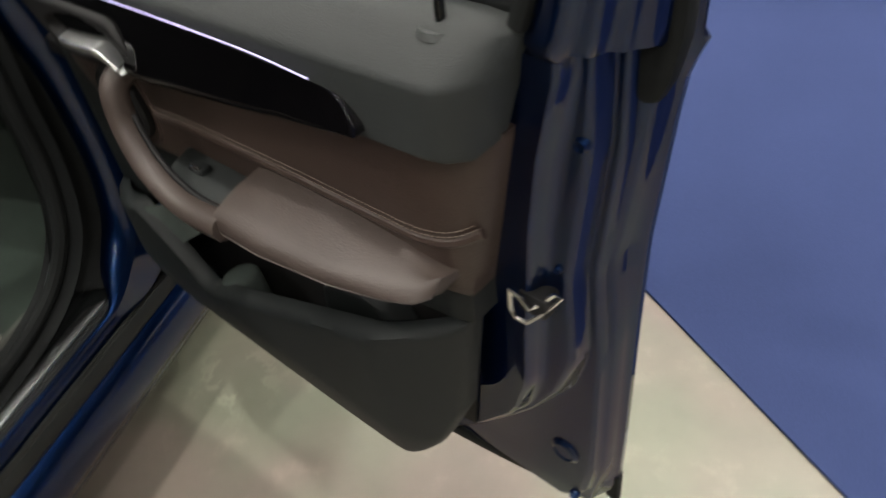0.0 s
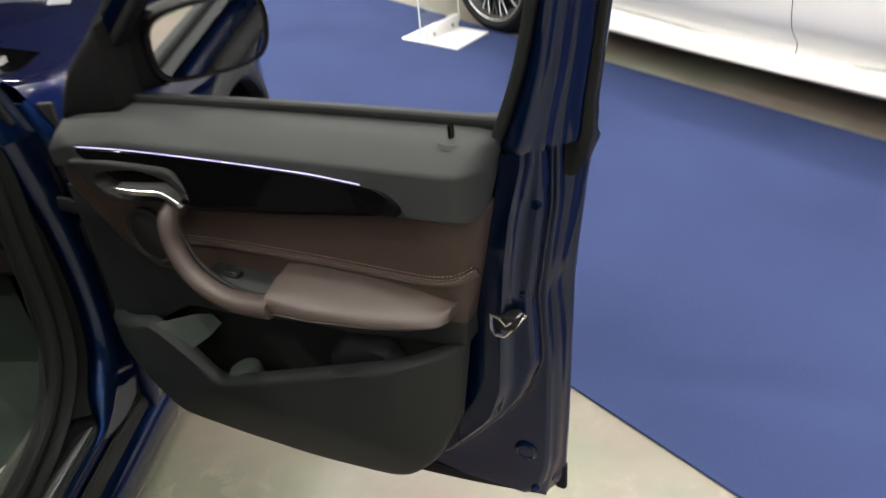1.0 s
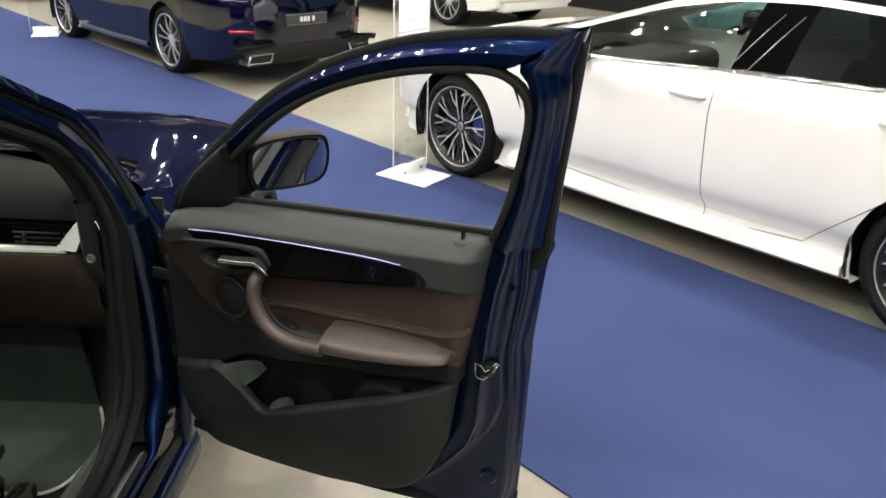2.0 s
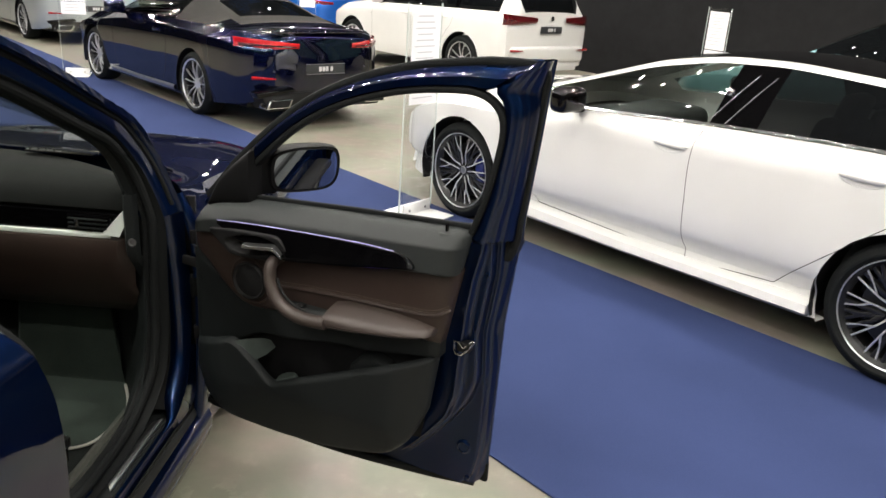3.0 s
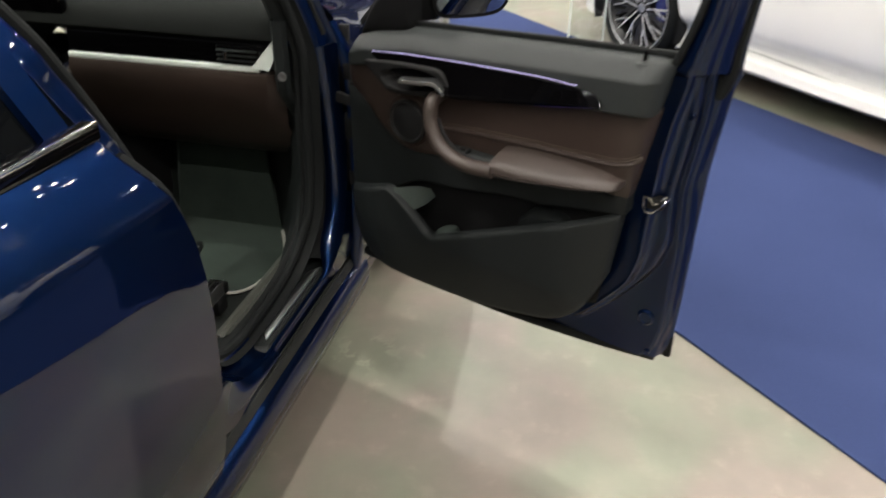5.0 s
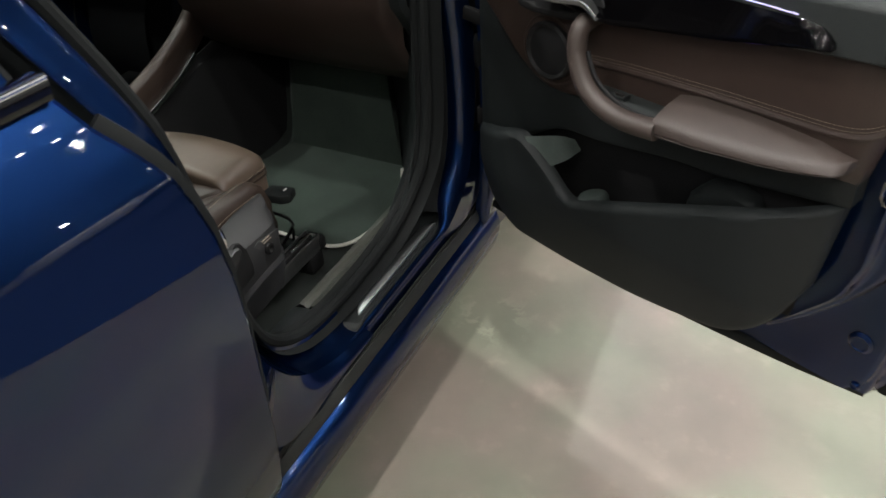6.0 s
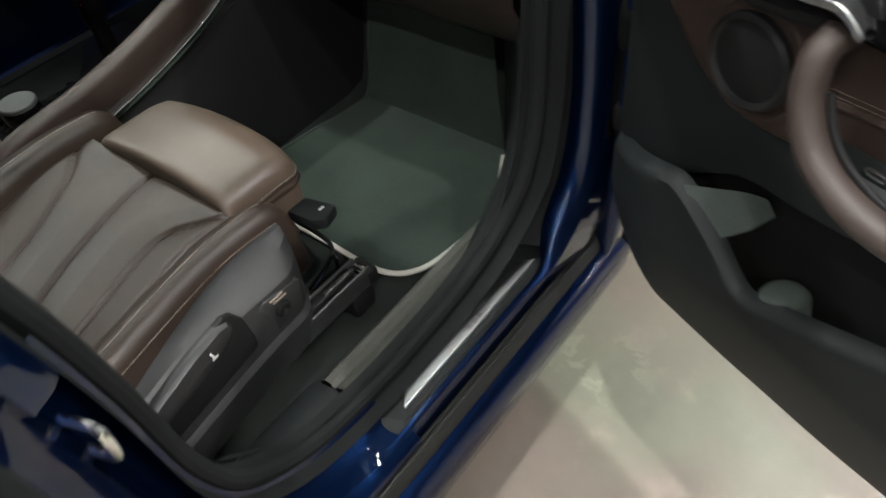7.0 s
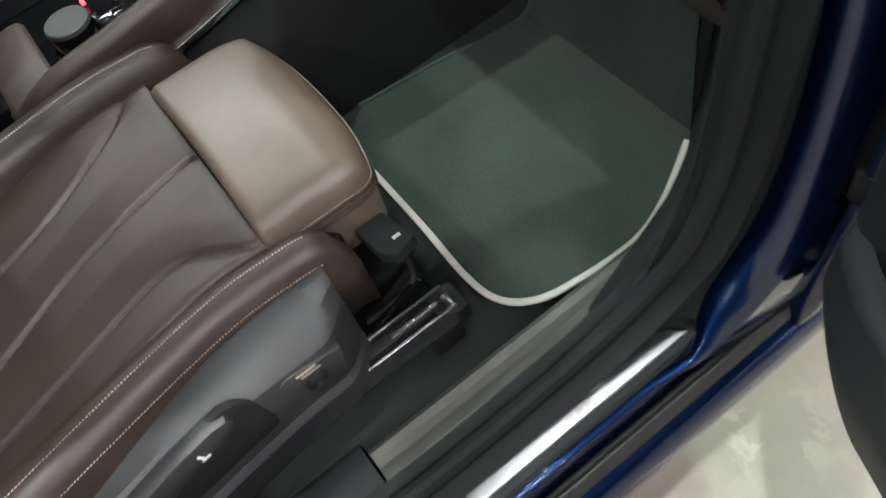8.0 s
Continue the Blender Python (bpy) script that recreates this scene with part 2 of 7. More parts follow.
M = {
    "concrete": concrete_material(),
    "carpet": material("blue_carpet", (0.031, 0.0445, 0.112), 0.95, vary=0.14, scale=300.0, bump=0.5, bump_scale=700.0, wide=1.4, spec=0.05),
    "drape": material("black_drape", (0.012, 0.012, 0.013), 0.9, vary=0.2, scale=8.0, spec=0.2),
    "ceiling": material("dark_ceiling", (0.03, 0.03, 0.032), 0.9, vary=0.2, scale=2.0, spec=0.2),
    "blue": paint("deep_blue_paint", (0.0036, 0.0145, 0.058), 0.95, 0.40, 1.45),
    "navy": paint("dark_navy_paint", (0.003, 0.0045, 0.028), 0.95, 0.34, 1.75),
    "white": paint("white_paint", (0.71, 0.71, 0.69), 0.0, 0.35),
    "silver": paint("silver_paint", (0.42, 0.46, 0.47), 0.6, 0.35),
    "bright": paint("bright_blue_paint", (0.01, 0.13, 0.55), 0.4, 0.3),
    "teal": paint("teal_paint", (0.07, 0.15, 0.16), 0.5, 0.35),
    "plastic": material("black_grained_plastic", (0.0098, 0.0118, 0.0122), 0.55, vary=0.12, scale=120.0, bump=0.35, bump_scale=900.0, wide=4.0, spec=0.25),
    "pad": material("soft_black_pad", (0.0185, 0.0218, 0.0218), 0.6, vary=0.08, scale=160.0, bump=0.4, bump_scale=800.0, wide=4.0, spec=0.35),
    "shield": material("grey_grained_plastic", (0.0215, 0.0217, 0.0228), 0.50, vary=0.1, scale=120.0, bump=0.2, bump_scale=900.0, wide=4.0, spec=0.38),
    "trimblack": material("matt_black_trim", (0.008, 0.008, 0.0085), 0.6, vary=0.1, scale=60.0, bump=0.1, spec=0.2),
    "gloss": material("gloss_black_trim", (0.0016, 0.0015, 0.0018), 0.05, vary=0.1, scale=20.0, spec=0.35),
    "rubber": material("black_rubber", (0.0070, 0.0080, 0.0082), 0.7, vary=0.15, scale=50.0, bump=0.1, spec=0.15),
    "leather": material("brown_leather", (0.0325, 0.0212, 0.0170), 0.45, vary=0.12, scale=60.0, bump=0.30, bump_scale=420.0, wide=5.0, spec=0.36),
    "softblack": material("soft_black_moulding", (0.0038, 0.0038, 0.0042), 0.65, vary=0.12, scale=90.0, bump=0.15, bump_scale=900.0, spec=0.16),
    "sealgrey": material("dark_olive_rubber", (0.0125, 0.0135, 0.0125), 0.55, vary=0.15, scale=50.0, bump=0.1, spec=0.35),
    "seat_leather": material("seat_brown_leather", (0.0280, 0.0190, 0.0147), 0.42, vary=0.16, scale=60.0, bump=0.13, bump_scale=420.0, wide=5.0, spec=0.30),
    # thigh support: a paler brown than the rest of the seat
    "leather_light": material("paler_brown_leather", (0.080, 0.058, 0.043), 0.42, vary=0.12, scale=60.0, bump=0.12, bump_scale=420.0, wide=5.0),
    # armrest and pull handle: somewhat lighter brown than the door insert
    "leather_mid": material("mid_brown_leather", (0.042, 0.031, 0.0262), 0.50, vary=0.12, scale=60.0, bump=0.25, bump_scale=420.0, wide=5.0),
    "liner": material("pale_grey_flock", (0.044, 0.055, 0.050), 0.8, vary=0.12, scale=200.0, bump=0.3, bump_scale=900.0, wide=8.0, spec=0.2),
    "plate_metal": material("brushed_sill_metal", (0.42, 0.44, 0.445), 0.42, 1.0, vary=0.10, scale=200.0, bump=0.05, bump_scale=400.0),
    "dashtop": material("grey_soft_dash", (0.0035, 0.0038, 0.0036), 0.75, vary=0.08, scale=160.0, bump=0.3, bump_scale=800.0, wide=4.0, spec=0.10),
    "pale": material("pale_silver_trim", (0.78, 0.82, 0.78), 0.30, 0.0, vary=0.04, scale=60.0),
    "satin": material("pale_satin_metal", (0.70, 0.71, 0.70), 0.26, 0.95, vary=0.04, scale=60.0),
    "smokemetal": material("smoked_satin_metal", (0.16, 0.165, 0.165), 0.30, 0.9, vary=0.04, scale=60.0),
    "thread_light": material("pale_thread", (0.34, 0.285, 0.23), 0.8, vary=0.2, scale=400.0),
    "ribbed": material("olive_grey_trim", (0.050, 0.052, 0.045), 0.55, vary=0.1, scale=120.0, bump=0.3, bump_scale=900.0, spec=0.35),
    "lever": material("smooth_black_lever", (0.010, 0.010, 0.011), 0.46, vary=0.1, scale=60.0, bump=0.05),
    "thread": material("beige_thread", (0.24, 0.20, 0.165), 0.8, vary=0.2, scale=400.0),
    "chrome": material("satin_chrome", (0.75, 0.75, 0.75), 0.18, 1.0, vary=0.04, scale=30.0),
    "steel": material("bare_steel", (0.40, 0.40, 0.41), 0.38, 1.0, vary=0.15, scale=80.0),
    "alloy": material("polished_alloy", (0.72, 0.72, 0.73), 0.30, 0.8, vary=0.05, scale=40.0),
    "alloydark": material("dark_alloy", (0.010, 0.010, 0.011), 0.35, 0.2, coat=0.3, vary=0.1, scale=40.0),
    "mat": material("black_velour_mat", (0.031, 0.042, 0.035), 0.95, vary=0.28, scale=260.0, bump=0.5, bump_scale=900.0, wide=9.0, sheen=0.08, spec=0.1),
    "carcarpet": material("black_car_carpet", (0.015, 0.018, 0.0165), 0.95, vary=0.2, scale=300.0, bump=0.5, bump_scale=800.0, wide=5.0, sheen=0.05, spec=0.1),
    "binding": material("pale_mat_binding", (0.46, 0.44, 0.40), 0.8, vary=0.1, scale=500.0, bump=0.3),
    "fabric": material("black_soft_top", (0.020, 0.019, 0.018), 0.9, vary=0.12, scale=300.0, bump=0.3, spec=0.2),
    "red": material("red_lamp_lens", (0.28, 0.006, 0.010), 0.12, coat=1.0, vary=0.2, scale=30.0),
    "darkred": material("smoked_red_lens", (0.07, 0.004, 0.006), 0.1, coat=1.0, vary=0.2, scale=30.0),
    "lamp": material("clear_lamp_lens", (0.30, 0.31, 0.33), 0.08, 0.3, coat=1.0, vary=0.5, scale=30.0),
    "paper": material("white_card", (0.78, 0.78, 0.80), 0.6, vary=0.02, scale=20.0),
    "ink": material("grey_print", (0.52, 0.52, 0.55), 0.7, vary=0.05, scale=20.0),
    "edge": material("polished_acrylic_edge", (0.55, 0.60, 0.58), 0.15, vary=0.05, scale=60.0),
    "whitemetal": material("white_powder_coat", (0.80, 0.80, 0.80), 0.4, vary=0.03, scale=60.0),
    "acrylic": glass("clear_acrylic", (0.975, 0.985, 0.985), 1.0),
    "pane": glass("clear_car_glass", (0.74, 0.80, 0.77), 1.0),
    "privacy": glass("dark_car_glass", (0.12, 0.12, 0.12), 0.5),
    "mirror": material("mirror_glass", (0.85, 0.87, 0.9), 0.01, 1.0, vary=0.01),
    "plate": material("dark_plate", (0.03, 0.032, 0.035), 0.4, vary=0.1),
    "platetext": material("pale_lettering", (0.6, 0.6, 0.6), 0.5, vary=0.05),
    "caliper": material("blue_caliper", (0.005, 0.012, 0.10), 0.3, coat=0.5, vary=0.1),
    "tan": material("tan_leather", (0.09, 0.045, 0.025), 0.45, vary=0.1, scale=60.0),
    "glow": glowing("white_light_line", (0.60, 0.55, 1.0), 0.20),
    "violet": glowing("violet_light_line", (0.10, 0.05, 0.40), 0.06),
    "bulb": glowing("hall_lamp_glow", (1.0, 0.95, 0.88), 200.0),
    "dial": glowing("red_button_light", (1.0, 0.05, 0.08), 1.5),
}

# ---- mesh helpers ----


def mesh_object(name, verts, faces, mat, parent=None, label="", smooth=35.0):
    data = bpy.data.meshes.new(name)
    data.from_pydata([tuple(v) for v in verts], [], [tuple(f) for f in faces])
    data.validate()
    bm = bmesh.new()
    bm.from_mesh(data)
    bmesh.ops.remove_doubles(bm, verts=bm.verts, dist=1e-5)
    bmesh.ops.recalc_face_normals(bm, faces=bm.faces)
    return part(name, bm, mat, parent, label, smooth)


def part(name, bm, mat, parent=None, label="", smooth=35.0):
    data = bpy.data.meshes.new(name)
    if smooth:
        for f in bm.faces:
            f.smooth = True
        for e in bm.edges:
            if len(e.link_faces) == 2 and e.calc_face_angle(0) > radians(smooth):
                e.smooth = False
    bm.to_mesh(data)
    bm.free()
    data.materials.append(M[mat])
    ob = new(name, data)
    if parent:
        ob.parent = parent
    if label:
        tagged(ob, label)
    return ob


def thing(name, label, category, at=None, group="", kind=""):
    ob = new(name)
    ob.matrix_world = at or Matrix()
    return tagged(ob, label, category, group, kind)


def grid(rows, closed_u=False, closed_v=False):
    """Vertices and quads over rows of points."""
    n, m = len(rows), len(rows[0])
    verts = [p for row in rows for p in row]
    faces = []
    for i in range(n if closed_u else n - 1):
        for j in range(m if closed_v else m - 1):
            a, b = (i + 1) % n, (j + 1) % m
            faces.append((i * m + j, i * m + b, a * m + b, a * m + j))
    return verts, faces


def spline(points, count):
    """count points spread evenly along a smooth curve through the given ones."""
    pts = np.array(points, float)
    ext = np.vstack([2 * pts[0] - pts[1], pts, 2 * pts[-1] - pts[-2]])
    out = []
    for i in range(len(pts) - 1):
        p0, p1, p2, p3 = ext[i : i + 4]
        for t in np.linspace(0, 1, 12, endpoint=False):
            out.append(0.5 * (2 * p1 + (p2 - p0) * t + (2 * p0 - 5 * p1 + 4 * p2 - p3) * t**2 + (3 * p1 - p0 - 3 * p2 + p3) * t**3))
    out.append(pts[-1])
    out = np.array(out)
    d = np.r_[0, np.cumsum(np.linalg.norm(np.diff(out, axis=0), axis=1))]
    at = np.linspace(0, d[-1], count)
    return np.stack([np.interp(at, d, out[:, k]) for k in range(out.shape[1])], 1)


def straight(points, count):
    pts = np.array(points, float)
    d = np.r_[0, np.cumsum(np.linalg.norm(np.diff(pts, axis=0), axis=1))]
    at = np.linspace(0, d[-1], count)
    return np.stack([np.interp(at, d, pts[:, k]) for k in range(pts.shape[1])], 1)


def sweep(path, profile, up=(0, 0, 1), closed=False, taper=None):
    """A profile of (side, up) offsets carried along a path; ends are capped."""
    pts = [Vector(p) for p in path]
    rows, n = [], len(pts)
    for i, p in enumerate(pts):
        a, b = (pts[i - 1], pts[(i + 1) % n]) if closed else (pts[max(0, i - 1)], pts[min(n - 1, i + 1)])
        d = (b - a).normalized()
        side = d.cross(Vector(up))
        side = side.normalized() if side.length > 1e-6 else Vector((1, 0, 0))
        top = side.cross(d)
        k = taper(i / (n - 1)) if taper else 1.0
        rows.append([p + side * (s * k) + top * (t * k) for s, t in profile])
    verts, faces = grid(rows, closed, True)
    if not closed:
        m = len(profile)
        faces += [tuple(range(m)), tuple(range((n - 1) * m, n * m))]
    return verts, faces


def ring(r, k=8, sx=1.0, sy=1.0):
    return [(r * sx * math.cos(2 * math.pi * i / k), r * sy * math.sin(2 * math.pi * i / k)) for i in range(k)]


def slab(w, h, r=0.004):
    """A rounded rectangle profile."""
    out = []
    for cx, cy, a0 in ((w / 2 - r, h / 2 - r, 0), (-w / 2 + r, h / 2 - r, 90), (-w / 2 + r, -h / 2 + r, 180), (w / 2 - r, -h / 2 + r, 270)):
        for a in (0, 45, 90):
            out.append((cx + r * math.cos(radians(a0 + a)), cy + r * math.sin(radians(a0 + a))))
    return out


def box_bm(size, at=(0, 0, 0), bevel=0.006, turn=None, segments=2):
    bm = bmesh.new()
    bmesh.ops.create_cube(bm, size=1.0, matrix=Matrix.Diagonal((*size, 1)))
    if bevel:
        bmesh.ops.bevel(bm, geom=bm.edges[:], offset=bevel, segments=segments, affect="EDGES", profile=0.5)
    bm.transform(Matrix.Translation(at) @ (turn or Matrix()))
    return bm


def prism_bm(poly, y0, y1, bevel=0.004, plane="xz"):
    """A polygon drawn in a plane and given a thickness along the third axis."""
    bm = bmesh.new()
    place = {"xz": lambda a, b, c: (a, c, b), "xy": lambda a, b, c: (a, b, c), "yz": lambda a, b, c: (c, a, b)}[plane]
    low = [bm.verts.new(place(a, b, y0)) for a, b in poly]
    high = [bm.verts.new(place(a, b, y1)) for a, b in poly]
    n = len(poly)
    bm.faces.new(low[::-1])
    bm.faces.new(high)
    for i in range(n):
        bm.faces.new((low[i], low[(i + 1) % n], high[(i + 1) % n], high[i]))
    bmesh.ops.recalc_face_normals(bm, faces=bm.faces)
    if bevel:
        edges = [e for e in bm.edges if e.calc_face_angle(0) > radians(40)]
        bmesh.ops.bevel(bm, geom=edges, offset=bevel, segments=2, affect="EDGES", profile=0.5, clamp_overlap=True)
    return bm


def lathe_bm(profile, axis="x", steps=48):
    """A profile of (along, radius) turned round an axis."""
    rows = []
    for i in range(steps):
        a = 2 * math.pi * i / steps
        c, s = math.cos(a), math.sin(a)
        rows.append([{"x": (p, r * c, r * s), "y": (r * c, p, r * s), "z": (r * c, r * s, p)}[axis] for p, r in profile])
    verts, faces = grid(rows, True, False)
    data = bpy.data.meshes.new("lathe")
    data.from_pydata(verts, [], faces)
    bm = bmesh.new()
    bm.from_mesh(data)
    bpy.data.meshes.remove(data)
    bmesh.ops.remove_doubles(bm, verts=bm.verts, dist=1e-5)
    bmesh.ops.recalc_face_normals(bm, faces=bm.faces)
    return bm


def pillow(name, top, bottom, depth, mat, parent, back=0.03, radius=0.01, cols=40, rows=14, bulge=0.0, label="", curve=spline, plane=None):
    """A cushion-edged panel between an upper and a lower line of (u, z). It stands proud by depth (a number, or a function of u, z)
    on the side of minus y, and reaches back behind that."""
    a, b = curve(top, cols), curve(bottom, cols)
    vs = np.r_[0, 0.0, np.linspace(0, 1, rows) ** 1.0, 1.0, 1.0]
    out = []
    for i in range(-1, cols + 1):
        k = min(max(i, 0), cols - 1)
        row = []
        h = float(np.linalg.norm(a[k] - b[k])) + 1e-6
        width = float(np.linalg.norm(a[0] - a[-1])) + 1e-6
        along = k / (cols - 1)
        du = min(along, 1 - along) * width
        for j in range(rows + 2):
            v = min(max((j - 1) / (rows - 1), 0.0), 1.0)
            p = a[k] * (1 - v) + b[k] * v
            d = min(du, min(v, 1 - v) * h)
            n = depth(p[0], p[1]) if callable(depth) else depth
            n += bulge * 4 * v * (1 - v)
            if d < radius:
                n -= radius * (1 - math.sqrt(max(0.0, 1 - (1 - d / radius) ** 2)))
            if i < 0 or i >= cols or j == 0 or j == rows + 1:
                n = (depth(p[0], p[1]) if callable(depth) else depth) - back
            row.append((p[0], -n, p[1]))
        out.append(row)
    verts, faces = grid(out)
    return mesh_object(name, verts, faces, mat, parent, label, 50.0)


# ---- the hall ----
def sheet(name, x0, y0, x1, y1, z, thick, mat, label, category):
    return tagged(part(name, box_bm((x1 - x0, y1 - y0, thick), ((x0 + x1) / 2, (y0 + y1) / 2, z - thick / 2), 0), mat, None, smooth=0), label, category, kind="structure")


sheet("floor", -22, -26, 14, 24, 0.0, 0.2, "concrete", "worn polished concrete floor of the exhibition hall", "floor")
sheet("ceiling", -22, -26, 14, 24, 9.2, 0.2, "ceiling", "dark ceiling of the exhibition hall", "ceiling")
for nm, x0, y0, x1, y1 in (("wall_north", -22, 23.8, 14, 24), ("wall_south", -22, -26, 14, -25.8), ("wall_west", -22, -25.8, -21.8, 23.8), ("wall_east", 13.8, -25.8, 14, 23.8)):
    tagged(part(nm, box_bm((x1 - x0, y1 - y0, 9.0), ((x0 + x1) / 2, (y0 + y1) / 2, 4.5), 0), "drape", None, smooth=0), "black draped wall of the exhibition hall", "wall", kind="structure")

# The carpet runs aslant past the cars.
LANE = Vector((-0.70, 0.714, 0)).normalized()
ACROSS = Vector((0.714, 0.70, 0)).normalized()


def lane_pose(along, across, z=0.0, heading=None):
    """A pose on the floor whose +y runs along the lane."""
    p = LANE * along + ACROSS * across
    return Matrix.Translation((p.x, p.y, z)) @ Matrix.Rotation(math.atan2(-LANE.x, LANE.y), 4, "Z")


carpet = part("carpet", box_bm((1.98, 24.0, 0.008), (0, 0, 0.004), 0.002), "carpet", None, smooth=0)
carpet.matrix_world = lane_pose(3.0, 2.09)
tagged(carpet, "blue needle-felt carpet runner laid on the concrete", "carpet", kind="structure")
drape = part("wall_drape", box_bm((0.12, 34.0, 7.0), (0, 0, 3.5), 0), "drape", None, smooth=0)
drape.matrix_world = lane_pose(4.0, 11.9)
tagged(drape, "tall black drape wall behind the parked cars", "wall", kind="structure")


# small round spot lamps in clusters on the lighting trusses
random.seed(5)
verts, faces = [], []
for gy in range(-10, 16):
    for gx in range(14):
        for cluster in range(1 + (gx + gy) % 2 + (gx * gy) % 3 if gy >= 0 else 1 + (gx + gy) % 2):
            x, y, z = -14.5 + 1.65 * gx + random.uniform(-0.55, 0.55), -7.5 + 1.6 * gy + random.uniform(-0.3, 0.3), 5.6 + random.uniform(0, 1.0)
            n, r = len(verts), random.uniform(0.038, 0.062)
            verts += [(x + r * math.cos(k * math.pi / 3), y + r * math.sin(k * math.pi / 3), z) for k in range(6)] + [(x, y, z - 0.8 * r)]
            faces += [(n + (k + 1) % 6, n + k, n + 6) for k in range(6)]
bulbs = mesh_object("truss_lamps", verts, faces, "bulb", None)
tagged(bulbs, "small bright spot lamps hanging under the ceiling", "lamp", kind="stuff")

# ---- cars ----
SEGMENTS = ((0, 1, 1), (1, 2, 2), (2, 3, 5), (3, 4, 5), (4, 5, 3), (5, 6, 2), (6, 7, 2), (7, 8, 3), (8, 9, 2), (9, 10, 2))
BANDS = [a for a, b, k in SEGMENTS for _ in range(k)]


def section(c, tuck=0.0):
    """Half a cross-section, from the lower edge over the side to the roof's middle: (x, z) points."""
    w, zl, zb, wb, wr, zr, zt = c
    p = [(w - 0.16, zl), (w - 0.05, zl + 0.01), (w - 0.022 - tuck, zl + 0.14), (w, zl + (zb - zl) * (0.52 - 3.0 * tuck)), (w - 0.012, zb - 0.10), (wb, zb),
         ((wb + wr) / 2 + 0.012, (zb + zr) / 2), (wr, zr), (wr * 0.82, zr + (zt - zr) * 0.55), (wr * 0.45, zr + (zt - zr) * 0.9), (0, zt)]
    p = np.array(p)
    out = [p[0]]
    for a, b, k in SEGMENTS:
        prev, nxt = p[max(0, a - 1)], p[min(10, b + 1)]
        for t in np.linspace(0, 1, k + 1)[1:]:
            lin = p[a] * (1 - t) + p[b] * t
            if a in (2, 3, 7, 8, 9):
                h = 0.5 * (2 * p[a] + (p[b] - prev) * t + (2 * prev - 5 * p[a] + 4 * p[b] - nxt) * t**2 + (3 * p[a] - prev - 3 * p[b] + nxt) * t**3)
                lin = h
            out.append(lin)
    return np.array(out)


class Shape:
    """The outer form of a car as stations along its length (+y ahead, the rear axle at 0)."""

    def __init__(self, rows, step=0.045, tuck=0.0):
        tab = np.array(sorted(rows), float)
        self.y = np.arange(tab[0, 0], tab[-1, 0] + 1e-6, step)
        self.y[-1] = tab[-1, 0]
        cols = []
        for k in range(1, tab.shape[1]):
            v = np.interp(self.y, tab[:, 0], tab[:, k])
            pad = np.r_[[v[0]] * 3, v, [v[-1]] * 3]
            smooth = np.convolve(pad, np.array([1, 2, 3, 4, 3, 2, 1]) / 16.0, "valid")
            smooth[:2], smooth[-2:] = v[:2], v[-2:]
            cols.append(smooth)
        self.ch = np.stack(cols, 1)
        self.sections = [section(c, tuck) for c in self.ch]

    def half(self, y, z):
        """The side's half width at a place along the car and a height."""
        k = min(max(int(np.searchsorted(self.y, y)), 1), len(self.y) - 1)
        f = (y - self.y[k - 1]) / (self.y[k] - self.y[k - 1])
        s = self.sections[k - 1] * (1 - f) + self.sections[k] * f
        side = s[: len(s) - 4]
        return float(np.interp(z, side[:, 1], side[:, 0]))

    def top(self, x, y):
        k = min(max(int(np.searchsorted(self.y, y)), 1), len(self.y) - 1)
        f = (y - self.y[k - 1]) / (self.y[k] - self.y[k - 1])
        s = (self.sections[k - 1] * (1 - f) + self.sections[k] * f)[-11:][::-1]
        return float(np.interp(abs(x), s[:, 0], s[:, 1]))


